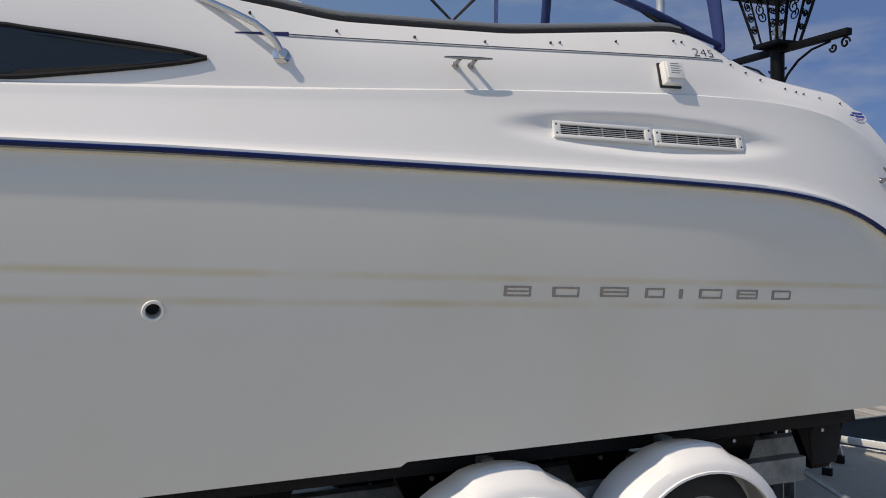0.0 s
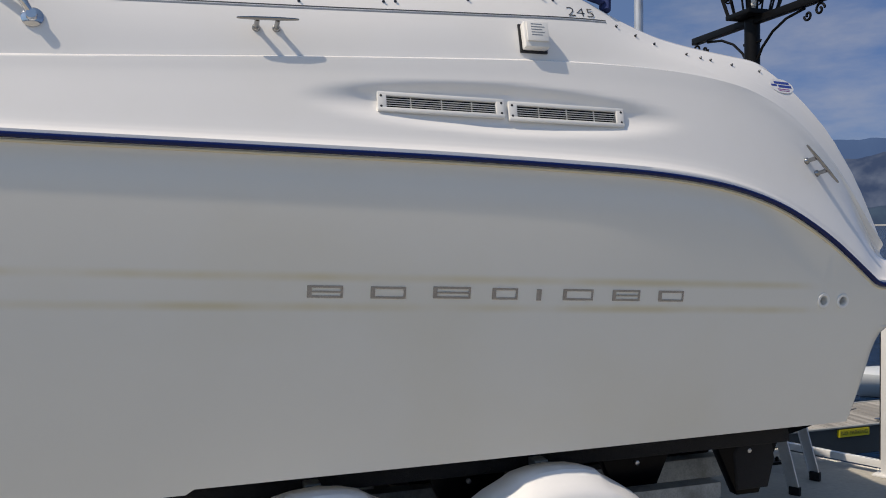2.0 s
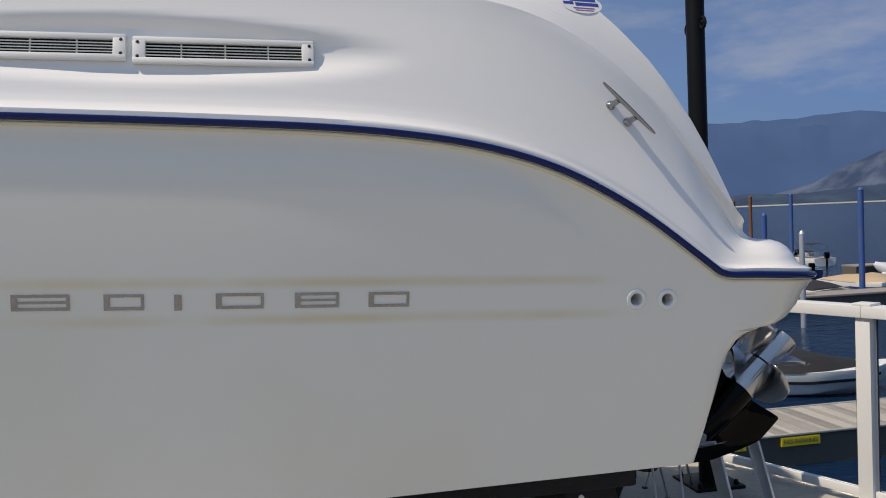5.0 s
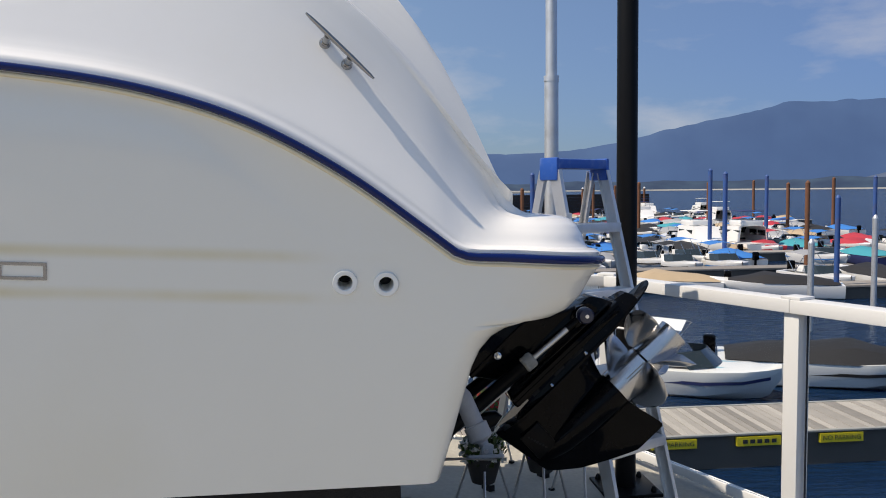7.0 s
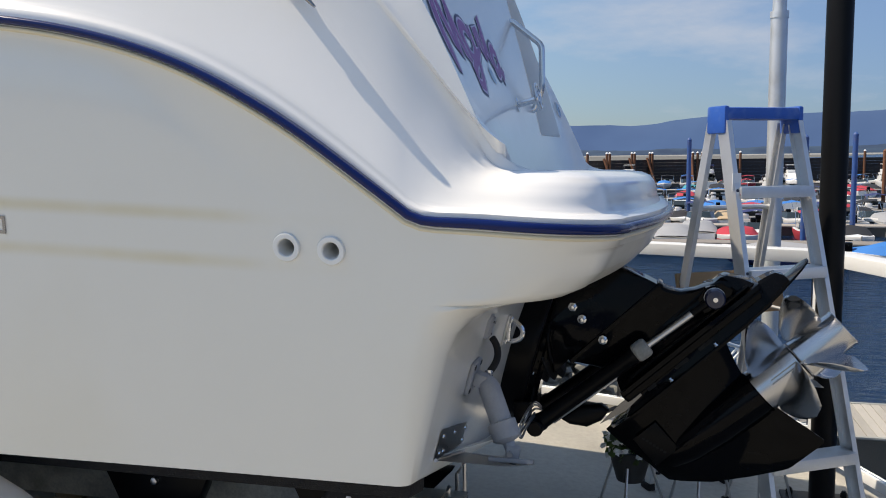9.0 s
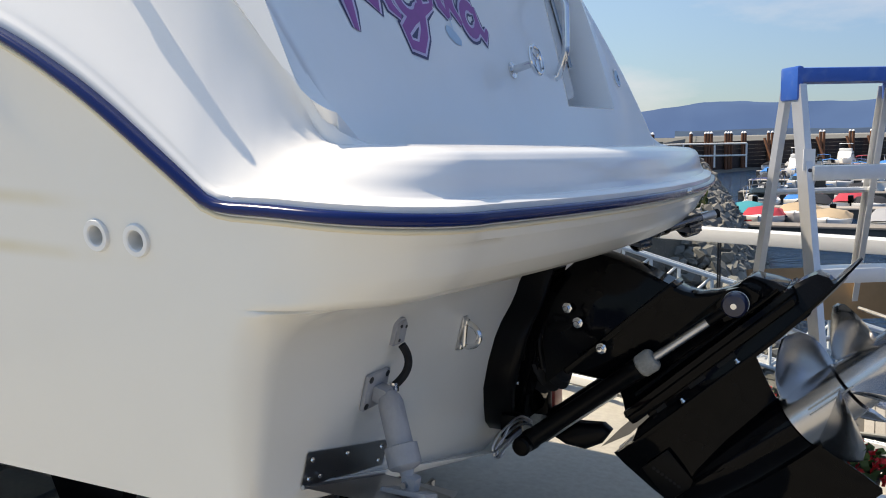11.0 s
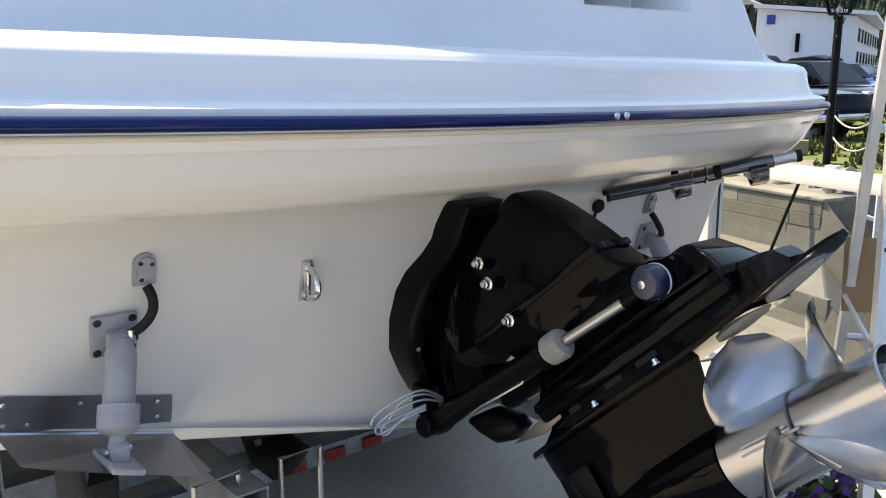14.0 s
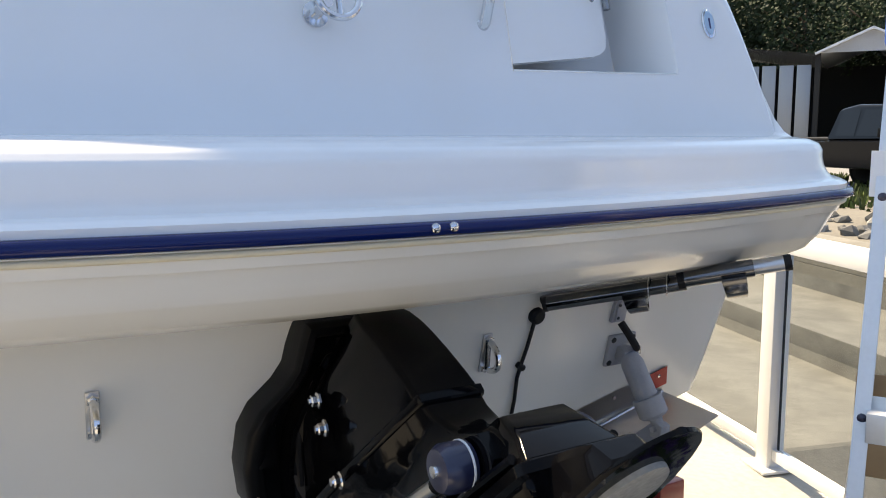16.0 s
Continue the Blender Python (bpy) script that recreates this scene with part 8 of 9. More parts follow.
def rock_bank():
    b = thing("rock_bank", "bank of loose grey rocks along the water", "rocks")
    # rubble behind the wall, then the nearest stones of the shore
    for i in range(300):
        if i < 70:
            s, n = -5.9 - 9 * rng.random() ** 1.3, rng.uniform(8.1, 9.4)
            z = lerp(-0.12, 0.0, smooth(7.7, 10.5, n))
            k = rng.uniform(0.12, 0.38)
        else:
            n = rng.uniform(8.2, 18.0)
            t = rng.uniform(0.1, 3.4)
            s = shore(n) + t
            z = bank_z(t, n)
            k = 0.16 + 0.34 * rng.random() ** 2.2
        ob = new("rock", ROCKS[rng.randrange(7)])
        ob.parent = b
        ob.matrix_world = Matrix.LocRotScale(yard(s, n, z + 0.12 * k), Euler((rng.uniform(-0.5, 0.5), rng.uniform(-0.5, 0.5), rng.uniform(0, 6.3))), (k, k * rng.uniform(0.7, 1.1), k * rng.uniform(0.8, 1.3)))
    verts, faces = [], []
    shapes = [([v.co.copy() for v in r.vertices], [tuple(q.vertices) for q in r.polygons]) for r in ROCKS[:4]]
    for i in range(9500):
        n = 8.0 + 46 * rng.random() ** 2.0
        t = rng.uniform(-1.3, 4.2) if n > 12 else rng.uniform(0.0, 4.2)
        s = shore(n) + t
        k = (0.15 + 0.36 * rng.random() ** 2.0) * (1 + 0.02 * (n - 8))
        m = Matrix.LocRotScale(yard(s, n, bank_z(t, n) + 0.10 * k), Euler((rng.uniform(-0.6, 0.6), rng.uniform(-0.6, 0.6), rng.uniform(0, 6.3))), (k, k * rng.uniform(0.7, 1.2), k * rng.uniform(0.7, 1.3)))
        o = len(verts)
        base, polys = shapes[i % 4]
        verts += [m @ v for v in base]
        faces += [tuple(o + j for j in p) for p in polys]
    me = bpy.data.meshes.new("riprap")
    me.from_pydata(verts, [], faces)
    me.materials.append(M_ROCK)
    tagged(new("riprap", me), "grey riprap stones down the shore to the lake", "rocks", kind="stuff")


rock_bank()


def sheet(name, pts_fn, s_range, n_range, ds, dn, material, label, cat):
    rows = []
    n = n_range[0]
    while n <= n_range[1]:
        row = []
        a = shore(n) - 0.3
        for i in range(41):
            s = lerp(s_range[0], a, i / 40)
            row.append(yard(s, n, pts_fn(s, n)))
        rows.append(row)
        n += dn
    return tagged(mesh_ob(name, grid_mesh(rows), material), label, cat, kind="structure")


sheet("ground_bank", lambda s, n: lerp(-0.11, 0.012, smooth(7.9, 10.5, n)) + 0.02 * noise.noise((s, n, 0)), (-40, 0), (8.0, 14.0), 1, 0.5, M_SOIL, "dry soil bank above the retaining wall", "bank")
sheet("ground_yard", lambda s, n: 0.016 + 0.01 * noise.noise((s * 0.3, n * 0.3, 5)), (-90, 0), (14.0, 60.0), 2, 2.0, M_GRAVEL, "pale gravel boatyard", "yard")


M_ROPE = mat("pale_rope", (0.5, 0.47, 0.38), 0.9, vary=0.2, scale=20, bump=0.4)
M_BOARDS = mat("weathered_board", (0.22, 0.17, 0.11), 0.85, vary=0.3, scale=5, fine=60, bump=0.4)
M_TURF = mat("sunny_turf", (0.085, 0.105, 0.022), 0.95, vary=0.5, scale=1.3, fine=26, bump=0.9, stain=(0.20, 0.18, 0.09), stain_amount=0.7, stain_scale=0.8)


def kerb_s(n):
    return -10.6 - 0.72 * (n - 12.0)


rows = []
for i in range(45):
    n = lerp(9.3, 31.0, i / 44)
    rows.append([yard(lerp(kerb_s(n), shore(n) - 0.2, k / 12), n, 0.045 + lerp(-0.1, 0.0, smooth(9.0, 10.8, n)) + 0.03 * noise.noise((k * 0.8, n, 2))) for k in range(13)])
tagged(mesh_ob("ground_turf", grid_mesh(rows), M_TURF), "sunny rough turf between the kerb and the rocks", "grass", kind="structure")
kerb = thing("kerb_beam", "pale concrete kerb beams edging the parking yard", "kerb")
for i in range(7):
    n0, n1 = 11.2 + i * 2.85, 11.2 + i * 2.85 + 2.75
    p, q = yard(kerb_s(n0), n0, 0.0), yard(kerb_s(n1), n1, 0.0)
    d = q - p
    part("beam", box(0, d.length, -0.15, 0.15, 0.02, 0.28, 0.02, Matrix.Translation(p) @ Matrix.Rotation(math.atan2(d.y, d.x), 4, 'Z')), M_CONCRETE, kerb)
fence = thing("rope_fence", "short black posts linked by sagging pale rope", "fence", at=(0, 0, 0))
stakes = [Vector((-5.3, 13.3, 0.0)), Vector((-4.17, 12.15, -0.02)), Vector((-4.05, 12.02, -0.02)), Vector((-3.95, 12.75, -0.02))]
for p in stakes:
    part("stake", tube([p + Vector((0, 0, -0.1)), p + Vector((0.03, 0.02, 0.80))], 0.035, 8), M_BLACK, fence)
for p, q in zip(stakes, stakes[1:]):
    for h in (0.72, 0.35):
        part("rope", tube([p.lerp(q, k / 8) + Vector((0, 0, h - 0.16 * (1 - (k / 4 - 1) ** 2))) for k in range(9)], 0.014, 6), M_ROPE, fence, "sagging pale rope")
log = tagged(mesh_ob("timber_offcut", box(-0.3, 0.3, -0.14, 0.14, 0.0, 0.24, 0.015), M_BOARDS), "weathered square timber offcut lying on the turf", "timber")
log.matrix_world = pose(-5.85, 12.9, 0.05, 0, 0, 24)


def grass():
    verts, faces = [], []
    for i in range(5200):
        if i < 3400:
            n = rng.uniform(10.0, 15.5)
            s = shore(n) - 0.2 - 26 * rng.random() ** 1.4
            if noise.noise((s * 0.5, n * 0.5, 1.0)) < -0.12:
                continue
            h = rng.uniform(0.06, 0.2)
        else:
            n = rng.uniform(16, 46)
            s = shore(n) + rng.uniform(-2.2, 1.0)
            h = rng.uniform(0.08, 0.22)
        p = yard(s, n, 0.0 if s < shore(n) else -0.3 * (s - shore(n)))
        for k in range(3):
            a = rng.uniform(0, 6.3)
            w = Vector((math.cos(a), math.sin(a), 0)) * 0.03
            lean_ = Vector((rng.uniform(-1, 1), rng.uniform(-1, 1), 0)) * h * 0.5
            o = len(verts)
            verts += [p + w * 1.6, p - w * 1.6, p + lean_ + Vector((0, 0, h)) - w * 0.3, p + lean_ + Vector((0, 0, h)) + w * 0.3]
            faces.append((o, o + 1, o + 2, o + 3))
    me = bpy.data.meshes.new("bank_grass")
    me.from_pydata(verts, [], faces)
    me.materials.append(M_GRASS)
    tagged(new("bank_grass", me), "rough green grass on the bank", "grass", kind="stuff")


grass()
M_LEAF = mat("shrub_leaves", (0.05, 0.085, 0.015), 0.7, vary=0.6, scale=2, fine=12, island=True)
M_LEAFDRY = mat("yellowing_leaves", (0.15, 0.11, 0.02), 0.7, vary=0.5, scale=2, fine=12, island=True)
M_BARK = mat("bark", (0.11, 0.075, 0.05), 0.9, vary=0.3, scale=8, fine=60, bump=0.6)


def shrub(x, y, z, r, leaf, label):
    t = thing("shrub", label, "shrub", "shrubs on the bank", at=(x, y, z))
    for k in range(5):
        a = rng.uniform(0, 6.3)
        part("stem", tube([(0, 0, -0.05), (0.3 * r * math.cos(a), 0.3 * r * math.sin(a), 0.5 * r), (0.6 * r * math.cos(a), 0.6 * r * math.sin(a), 1.1 * r)], [0.03 * r, 0.02 * r, 0.008 * r], 6), M_BARK, t)
    verts, faces = [], []
    for i in range(1100):
        d = Vector((rng.gauss(0, 1), rng.gauss(0, 1), rng.gauss(0, 0.8))).normalized() * r * rng.uniform(0.45, 1.0)
        d *= 1 + 0.3 * noise.noise(d * 1.7)
        p = Vector((d.x, d.y, abs(d.z) * 0.85 + 0.15 * r))
        u = Vector((rng.uniform(-1, 1), rng.uniform(-1, 1), rng.uniform(-0.6, 0.6))).normalized() * 0.055
        v = u.orthogonal().normalized() * 0.034
        o = len(verts)
        verts += [p - u, p + v, p + u, p - v]
        faces.append((o, o + 1, o + 2, o + 3))
    me = bpy.data.meshes.new("foliage")
    me.from_pydata(verts, [], faces)
    me.materials.append(leaf)
    f = new("foliage", me)
    f.parent = t


for x, y, r, leaf, label in ((-4.2, 14.8, 0.5, M_LEAF, "green shrub on the rocky bank"), (-5.9, 17.2, 0.7, M_LEAF, "green shrub on the rocky bank"), (-7.4, 24.0, 1.0, M_LEAFDRY, "yellowing shrub on the rocky bank"), (-8.8, 29.5, 1.2, M_LEAF, "green shrub on the rocky bank"),
                            (-3.8, 12.9, 0.35, M_LEAFDRY, "low yellow shrub on the rocky bank"), (-8.2, 33.5, 1.0, M_LEAFDRY, "yellowing shrub on the rocky bank"), (-10.5, 41.0, 1.1, M_LEAF, "green shrub on the rocky bank")):
    shrub(x, y, -0.05, r, leaf, label)


def gangway():
    g = thing("gangway", "white aluminium gangway with truss rails and mesh deck", "gangway")
    a, b = Vector((-2.75, 8.9, -0.80)), Vector((3.0, 12.6, DOCK_Z + 0.1))
    d = (b - a).normalized()
    side = Vector((-d.y, d.x, 0)).normalized() * 0.6
    up = Vector((0, 0, 1.0))
    part("mesh_deck", grid_mesh([[a - side, a + side], [b - side, b + side]]), M_MESH, g, "perforated walkway deck", smooth=False)
    n = 8
    for s in (-1, 1):
        o = side * s
        for h in (0.0, 0.5, 1.0):
            part("rail_tube", tube([a + o + up * h, b + o + up * h], 0.03, 8), M_WHITEPOST, g)
        for i in range(n + 1):
            p = a + (b - a) * i / n + o
            part("upright", tube([p, p + up], 0.025, 8), M_WHITEPOST, g)
            if i < n:
                q = a + (b - a) * (i + 1) / n + o
                part("diagonal", tube([p, q + up], 0.02, 8), M_WHITEPOST, g)
    for i in range(60):
        p = a + (b - a) * (i + 0.5) / 60
        part("tread_bar", tube([p - side, p + side], 0.012, 4), M_ALU, g)


M_MESH = mat("grey_deck_mesh", (0.42, 0.43, 0.44), 0.6, 0.3, vary=0.2, scale=6, fine=50, bump=0.4)
gangway()
M_BOARD = mat("plywood", (0.36, 0.22, 0.11), 0.7, vary=0.2, scale=2.5, fine=40, bump=0.15, stain=(0.22, 0.13, 0.06), stain_amount=0.5, stain_scale=6)
ply = tagged(mesh_ob("plywood_panel", box(-0.275, 0.275, -0.009, 0.009, -0.10, 0.10, 0.002), M_BOARD), "brown plywood panel fixed across the ladder's rear legs", "board")
ply.matrix_world = Matrix.Translation((0.79, 1.075, 0.905)) @ Matrix.Rotation(math.atan2(0.52, 0.85), 4, 'Z') @ Matrix.Rotation(-0.25, 4, 'X')

# stay rod of the slip gate, and electric box on the wall's end
rod = tagged(mesh_ob("stay_rod", tube([yard(-6.3, 7.35, -0.84), yard(-6.2, 7.48, -0.3), yard(-6.1, 7.6, 0.2)], 0.022, 8), M_IRON), "thin black iron rod standing on the ledge", "rod")
ebox = thing("power_pedestal", "small grey power box on a concrete stub", "power box", at=yard(-6.15, 8.15, -0.12))
part("stub", box(-0.05, 0.05, -0.05, 0.05, 0.0, 0.22, 0.01), M_WALLCON, ebox)
part("cabinet", box(-0.08, 0.08, -0.06, 0.06, 0.221, 0.38, 0.015), M_PLASTIC, ebox)

LAMPS = [copy_thing(LAMP, pose(-4.75, 12.0, 0.0, 0, 0, 110) @ Matrix.Diagonal((1.1, 1.1, 0.70, 1))), copy_thing(LAMP, pose(-7.7, 21.8, 0.0, 0, 0, 110) @ Matrix.Diagonal((1.1, 1.1, 0.64, 1)))]


# ---- vehicles in the yard ----
M_CARBLACK = mat("black_car_paint", (0.003, 0.004, 0.006), 0.12, vary=0.2, scale=3, spec=0.14, spread=0.03)
M_CARGLASS = mat("dark_car_glass", (0.004, 0.005, 0.007), 0.03, vary=0.2, scale=3, spec=0.2, spread=0.02)
M_CARGREY = mat("grey_car_paint", (0.055, 0.058, 0.062), 0.25, 0.3, vary=0.15, scale=3, coat=0.7)
M_CARBLUE = mat("bright_blue_car_paint", (0.01, 0.10, 0.40), 0.22, vary=0.1, scale=3, coat=0.8)
M_LAMPGLASS = mat("headlamp_glass", (0.6, 0.6, 0.58), 0.15, vary=0.1, coat=0.5)


def car_profile(style):
    """Body half outline (x forward, z) and roof line."""
    if style == "pickup":
        return [(-2.85, 0.55), (-2.88, 1.05), (-1.0, 1.08), (-0.95, 1.10), (0.95, 1.12), (2.35, 1.05), (2.75, 0.98), (2.85, 0.75), (2.82, 0.45), (-2.8, 0.42)], [(-1.02, 1.09), (-0.85, 1.75), (-0.4, 1.84), (0.35, 1.82), (1.12, 1.13)]
    return [(-2.45, 0.55), (-2.5, 1.05), (0.95, 1.08), (2.0, 1.02), (2.4, 0.92), (2.5, 0.7), (2.45, 0.42), (-2.4, 0.42)], [(-2.42, 1.06), (-2.2, 1.62), (-1.6, 1.74), (0.25, 1.72), (1.05, 1.10)]


def vehicle(x, y, rz, paint, style, label, roof_box=False):
    v = thing("pickup_truck" if style == "pickup" else "car", label, "truck" if style == "pickup" else "car", "vehicles parked in the yard", at=(x, y, 0.03), rz=rz)
    body, roof = car_profile(style)
    part("body", rounded(body, 0.98, 0.06, centre=0.0), paint, v, angle=30)
    bm = bmesh.new()
    lo, hi = [], []
    n = len(roof)
    for sgn in (-1, 1):
        ring = []
        for px_, pz in roof:
            h = (pz - 1.05) / 0.75
            ring.append(bm.verts.new((px_, sgn * lerp(0.90, 0.70, h), pz)))
        (lo if sgn < 0 else hi).extend(ring)
    for i in range(n - 1):
        bm.faces.new((lo[i], lo[i + 1], hi[i + 1], hi[i]))
    bm.faces.new(lo[::-1])
    bm.faces.new(hi)
    bmesh.ops.recalc_face_normals(bm, faces=bm.faces)
    bmesh.ops.bevel(bm, geom=[e for e in bm.edges if min(q.co.z for q in e.verts) > 1.3], offset=0.07, segments=3, profile=0.5, affect='EDGES')
    part("cabin", bm, paint, v, angle=40)
    # side and end glass, slightly proud
    x0, x1 = roof[1][0] + 0.05, roof[-2][0] + 0.05
    for sgn in (-1, 1):
        for a, b in ((x0, lerp(x0, x1, 0.46)), (lerp(x0, x1, 0.52), x1)):
            g = bmesh.new()
            pts = [(a - 0.02, 1.16), (b + (0.3 if b == x1 else 0), 1.16), (b, 1.64 if style != "pickup" else 1.72), (a + 0.06, 1.64 if style != "pickup" else 1.72)]
            g.faces.new([g.verts.new((px_, sgn * (lerp(0.90, 0.70, (pz - 1.05) / 0.75) + 0.006), pz)) for px_, pz in pts])
            part("side_window", g, M_CARGLASS, v, smooth=False)
        part("mirror", box(x1 + 0.25, x1 + 0.38, sgn * 1.02 - 0.1, sgn * 1.02 + 0.1, 1.14, 1.34, 0.03), M_BLACK, v)
        part("headlamp", box(body[5][0] - 0.22 if style == "pickup" else body[4][0] - 0.2, (body[6][0] if style == "pickup" else body[4][0]) - 0.02, sgn * 0.78 - 0.17, sgn * 0.78 + 0.17, 0.80, 0.97, 0.02), M_LAMPGLASS, v)
        part("tail_lamp", box(body[1][0] - 0.02, body[1][0] + 0.1, sgn * 0.88 - 0.1, sgn * 0.88 + 0.1, 0.75, 1.02, 0.02), M_RED, v)
        for wx in ((-1.75, 1.85) if style == "pickup" else (-1.5, 1.5)):
            c = Vector((wx, sgn * 0.80, 0.37))
            out = Vector((0, sgn, 0))
            part("wheel_arch", lathe([(0, 0.45), (0.195, 0.45), (0.196, 0.40)], c, c + out, 24), M_DARK, v)
            w = part("wheel", lathe([(0.06, 0.05), (0.10, 0.22), (0.20, 0.25), (0.21, 0.235), (0.17, 0.19), (0.16, 0.06), (0.19, 0.05), (0.195, 0.01)], c, c + out, 20), M_ALU, v)
            part("tyre", lathe([(0.0, 0.25), (-0.01, 0.34), (0.03, 0.385), (0.19, 0.385), (0.225, 0.34), (0.215, 0.25)], c, c + out, 24), M_TYRE, w)
    scr = bmesh.new()
    a, b = roof[-1], roof[-2]
    scr.faces.new([scr.verts.new(p) for p in ((lerp(a[0], b[0], 0.12) + 0.012, -0.80, lerp(a[1], b[1], 0.12)), (lerp(a[0], b[0], 0.12) + 0.012, 0.80, lerp(a[1], b[1], 0.12)), (lerp(a[0], b[0], 0.92) + 0.012, 0.66, lerp(a[1], b[1], 0.92)), (lerp(a[0], b[0], 0.92) + 0.012, -0.66, lerp(a[1], b[1], 0.92)))])
    part("windscreen", scr, M_CARGLASS, v, smooth=False)
    fx = body[6][0] if style == "pickup" else body[4][0]
    part("grille", box(fx - 0.02, fx + 0.05, -0.55, 0.55, 0.62, 0.96, 0.02), M_BLACK, v)
    part("grille_bar", box(fx + 0.03, fx + 0.07, -0.5, 0.5, 0.77, 0.81, 0.01), M_CHROME, v)
    part("bumper", box(fx - 0.05, fx + 0.14, -0.92, 0.92, 0.40, 0.58, 0.05), M_CHROME if style == "pickup" else paint, v)
    if style == "pickup":
        part("bed", box(-2.75, -1.1, -0.78, 0.78, 1.05, 1.10, 0.01), M_DARK, v)
    if roof_box:
        part("roof_box", rounded([(-1.5, 1.80), (-1.4, 1.98), (-0.3, 2.06), (0.35, 1.95), (0.42, 1.84), (0.3, 1.79)], 0.42, 0.06, centre=0.0), M_BLACK, v, "long black roof box")
    return v


vehicle(-9.3, 17.0, -14, M_CARBLACK, "pickup", "black crew-cab pickup truck parked on the yard")
vehicle(-9.6, 21.2, -14, M_CARBLACK, "suv", "dark car parked beside a black pickup truck")
vehicle(-13.66, 30.2, -14, M_CARGREY, "suv", "dark grey car with a black roof box", True)
vehicle(-15.3, 34.6, -14, M_CARBLUE, "pickup", "bright blue pickup truck parked behind others")

# ---- buildings ----
M_SIDING = mat("white_metal_siding", (0.74, 0.75, 0.76), 0.5, vary=0.05, scale=0.6, fine=18, stain=(0.6, 0.58, 0.54), stain_amount=0.3, stain_scale=0.5)
M_ROOF = mat("pale_metal_roof", (0.66, 0.68, 0.70), 0.45, vary=0.08, scale=0.5, fine=14)
# the open shed's inner shade is put into this near-black colour
M_SHED = mat("shed_interior_shade", (0.02, 0.02, 0.02), 0.9, vary=0.3)


def white_building():
    """A long white store: its end wall towards the quay, its windowed side running off behind."""
    b = thing("boat_store", "white metal boat store with small windows along its side", "building")
    A, B, C = Vector((-18.8, 34.0, 0)), Vector((-15.74, 36.97, 0)), Vector((-20.7, 50.9, 0))
    D = A + C - B
    tops = (4.25, 3.86, 3.86, 4.25)
    bm = bmesh.new()
    lo = [bm.verts.new(p) for p in (A, B, C, D)]
    hi = [bm.verts.new(p + Vector((0, 0, z))) for p, z in zip((A, B, C, D), tops)]
    for i in range(4):
        bm.faces.new((lo[i], lo[(i + 1) % 4], hi[(i + 1) % 4], hi[i]))
    bm.faces.new(hi)
    bmesh.ops.recalc_face_normals(bm, faces=bm.faces)
    part("wall", bm, M_SIDING, b, smooth=False)
    e, f = (B - A).normalized(), (C - B).normalized()
    n1, n2 = Vector((e.y, -e.x, 0)), Vector((f.y, -f.x, 0))
    rim = [(A - e * 0.25 + n1 * 0.3, 4.26), (B + e * 0.3 + n1 * 0.3 + n2 * 0.35, 3.87), (C + n2 * 0.4 + f * 0.3, 3.87), (D + f * 0.3 - e * 0.2, 4.26)]
    bm = bmesh.new()
    bot = [bm.verts.new(p + Vector((0, 0, z))) for p, z in rim]
    top = [bm.verts.new(p + Vector((0, 0, z + 0.16))) for p, z in rim]
    bm.faces.new(bot[::-1])
    bm.faces.new(top)
    for i in range(4):
        bm.faces.new((bot[i], bot[(i + 1) % 4], top[(i + 1) % 4], top[i]))
    bmesh.ops.recalc_face_normals(bm, faces=bm.faces)
    part("roof", bm, M_ROOF, b, smooth=False)
    L = (B - A).length
    turn = Matrix((e, -n1, Vector((0, 0, 1)))).transposed().to_4x4()
    for k in range(14):
        part("siding_rib", box(L * k / 14, L * k / 14 + 0.03, -0.012, 0.0, 0.05, 3.80, 0, Matrix.Translation(A) @ turn), M_SIDING, b, smooth=False)
    part("notice_panel", box(0.42, 0.78, -0.07, -0.02, 3.55, 3.95, 0.01, Matrix.Translation(A) @ turn), M_BLUEINK, b, "dark blue wall panel")
    part("flue", box(1.70, 1.86, -0.12, -0.02, 2.35, 3.15, 0.01, Matrix.Translation(A) @ turn), M_BLACK, b, "short black flue on the wall")
    side = Matrix((f, -n2, Vector((0, 0, 1)))).transposed().to_4x4()
    for r in range(3):
        for c in range(8):
            x = 0.7 + c * 1.78
            m = Matrix.Translation(B) @ side
            w = part("window", box(x, x + 0.9, -0.045, -0.03, 0.75 + r * 1.02, 1.35 + r * 1.02, 0, m), M_CARGLASS, b, smooth=False)
            part("window_frame", box(x - 0.07, x + 0.97, -0.028, -0.002, 0.68 + r * 1.02, 1.42 + r * 1.02, 0, m), M_SIDING, w, smooth=False)


white_building()


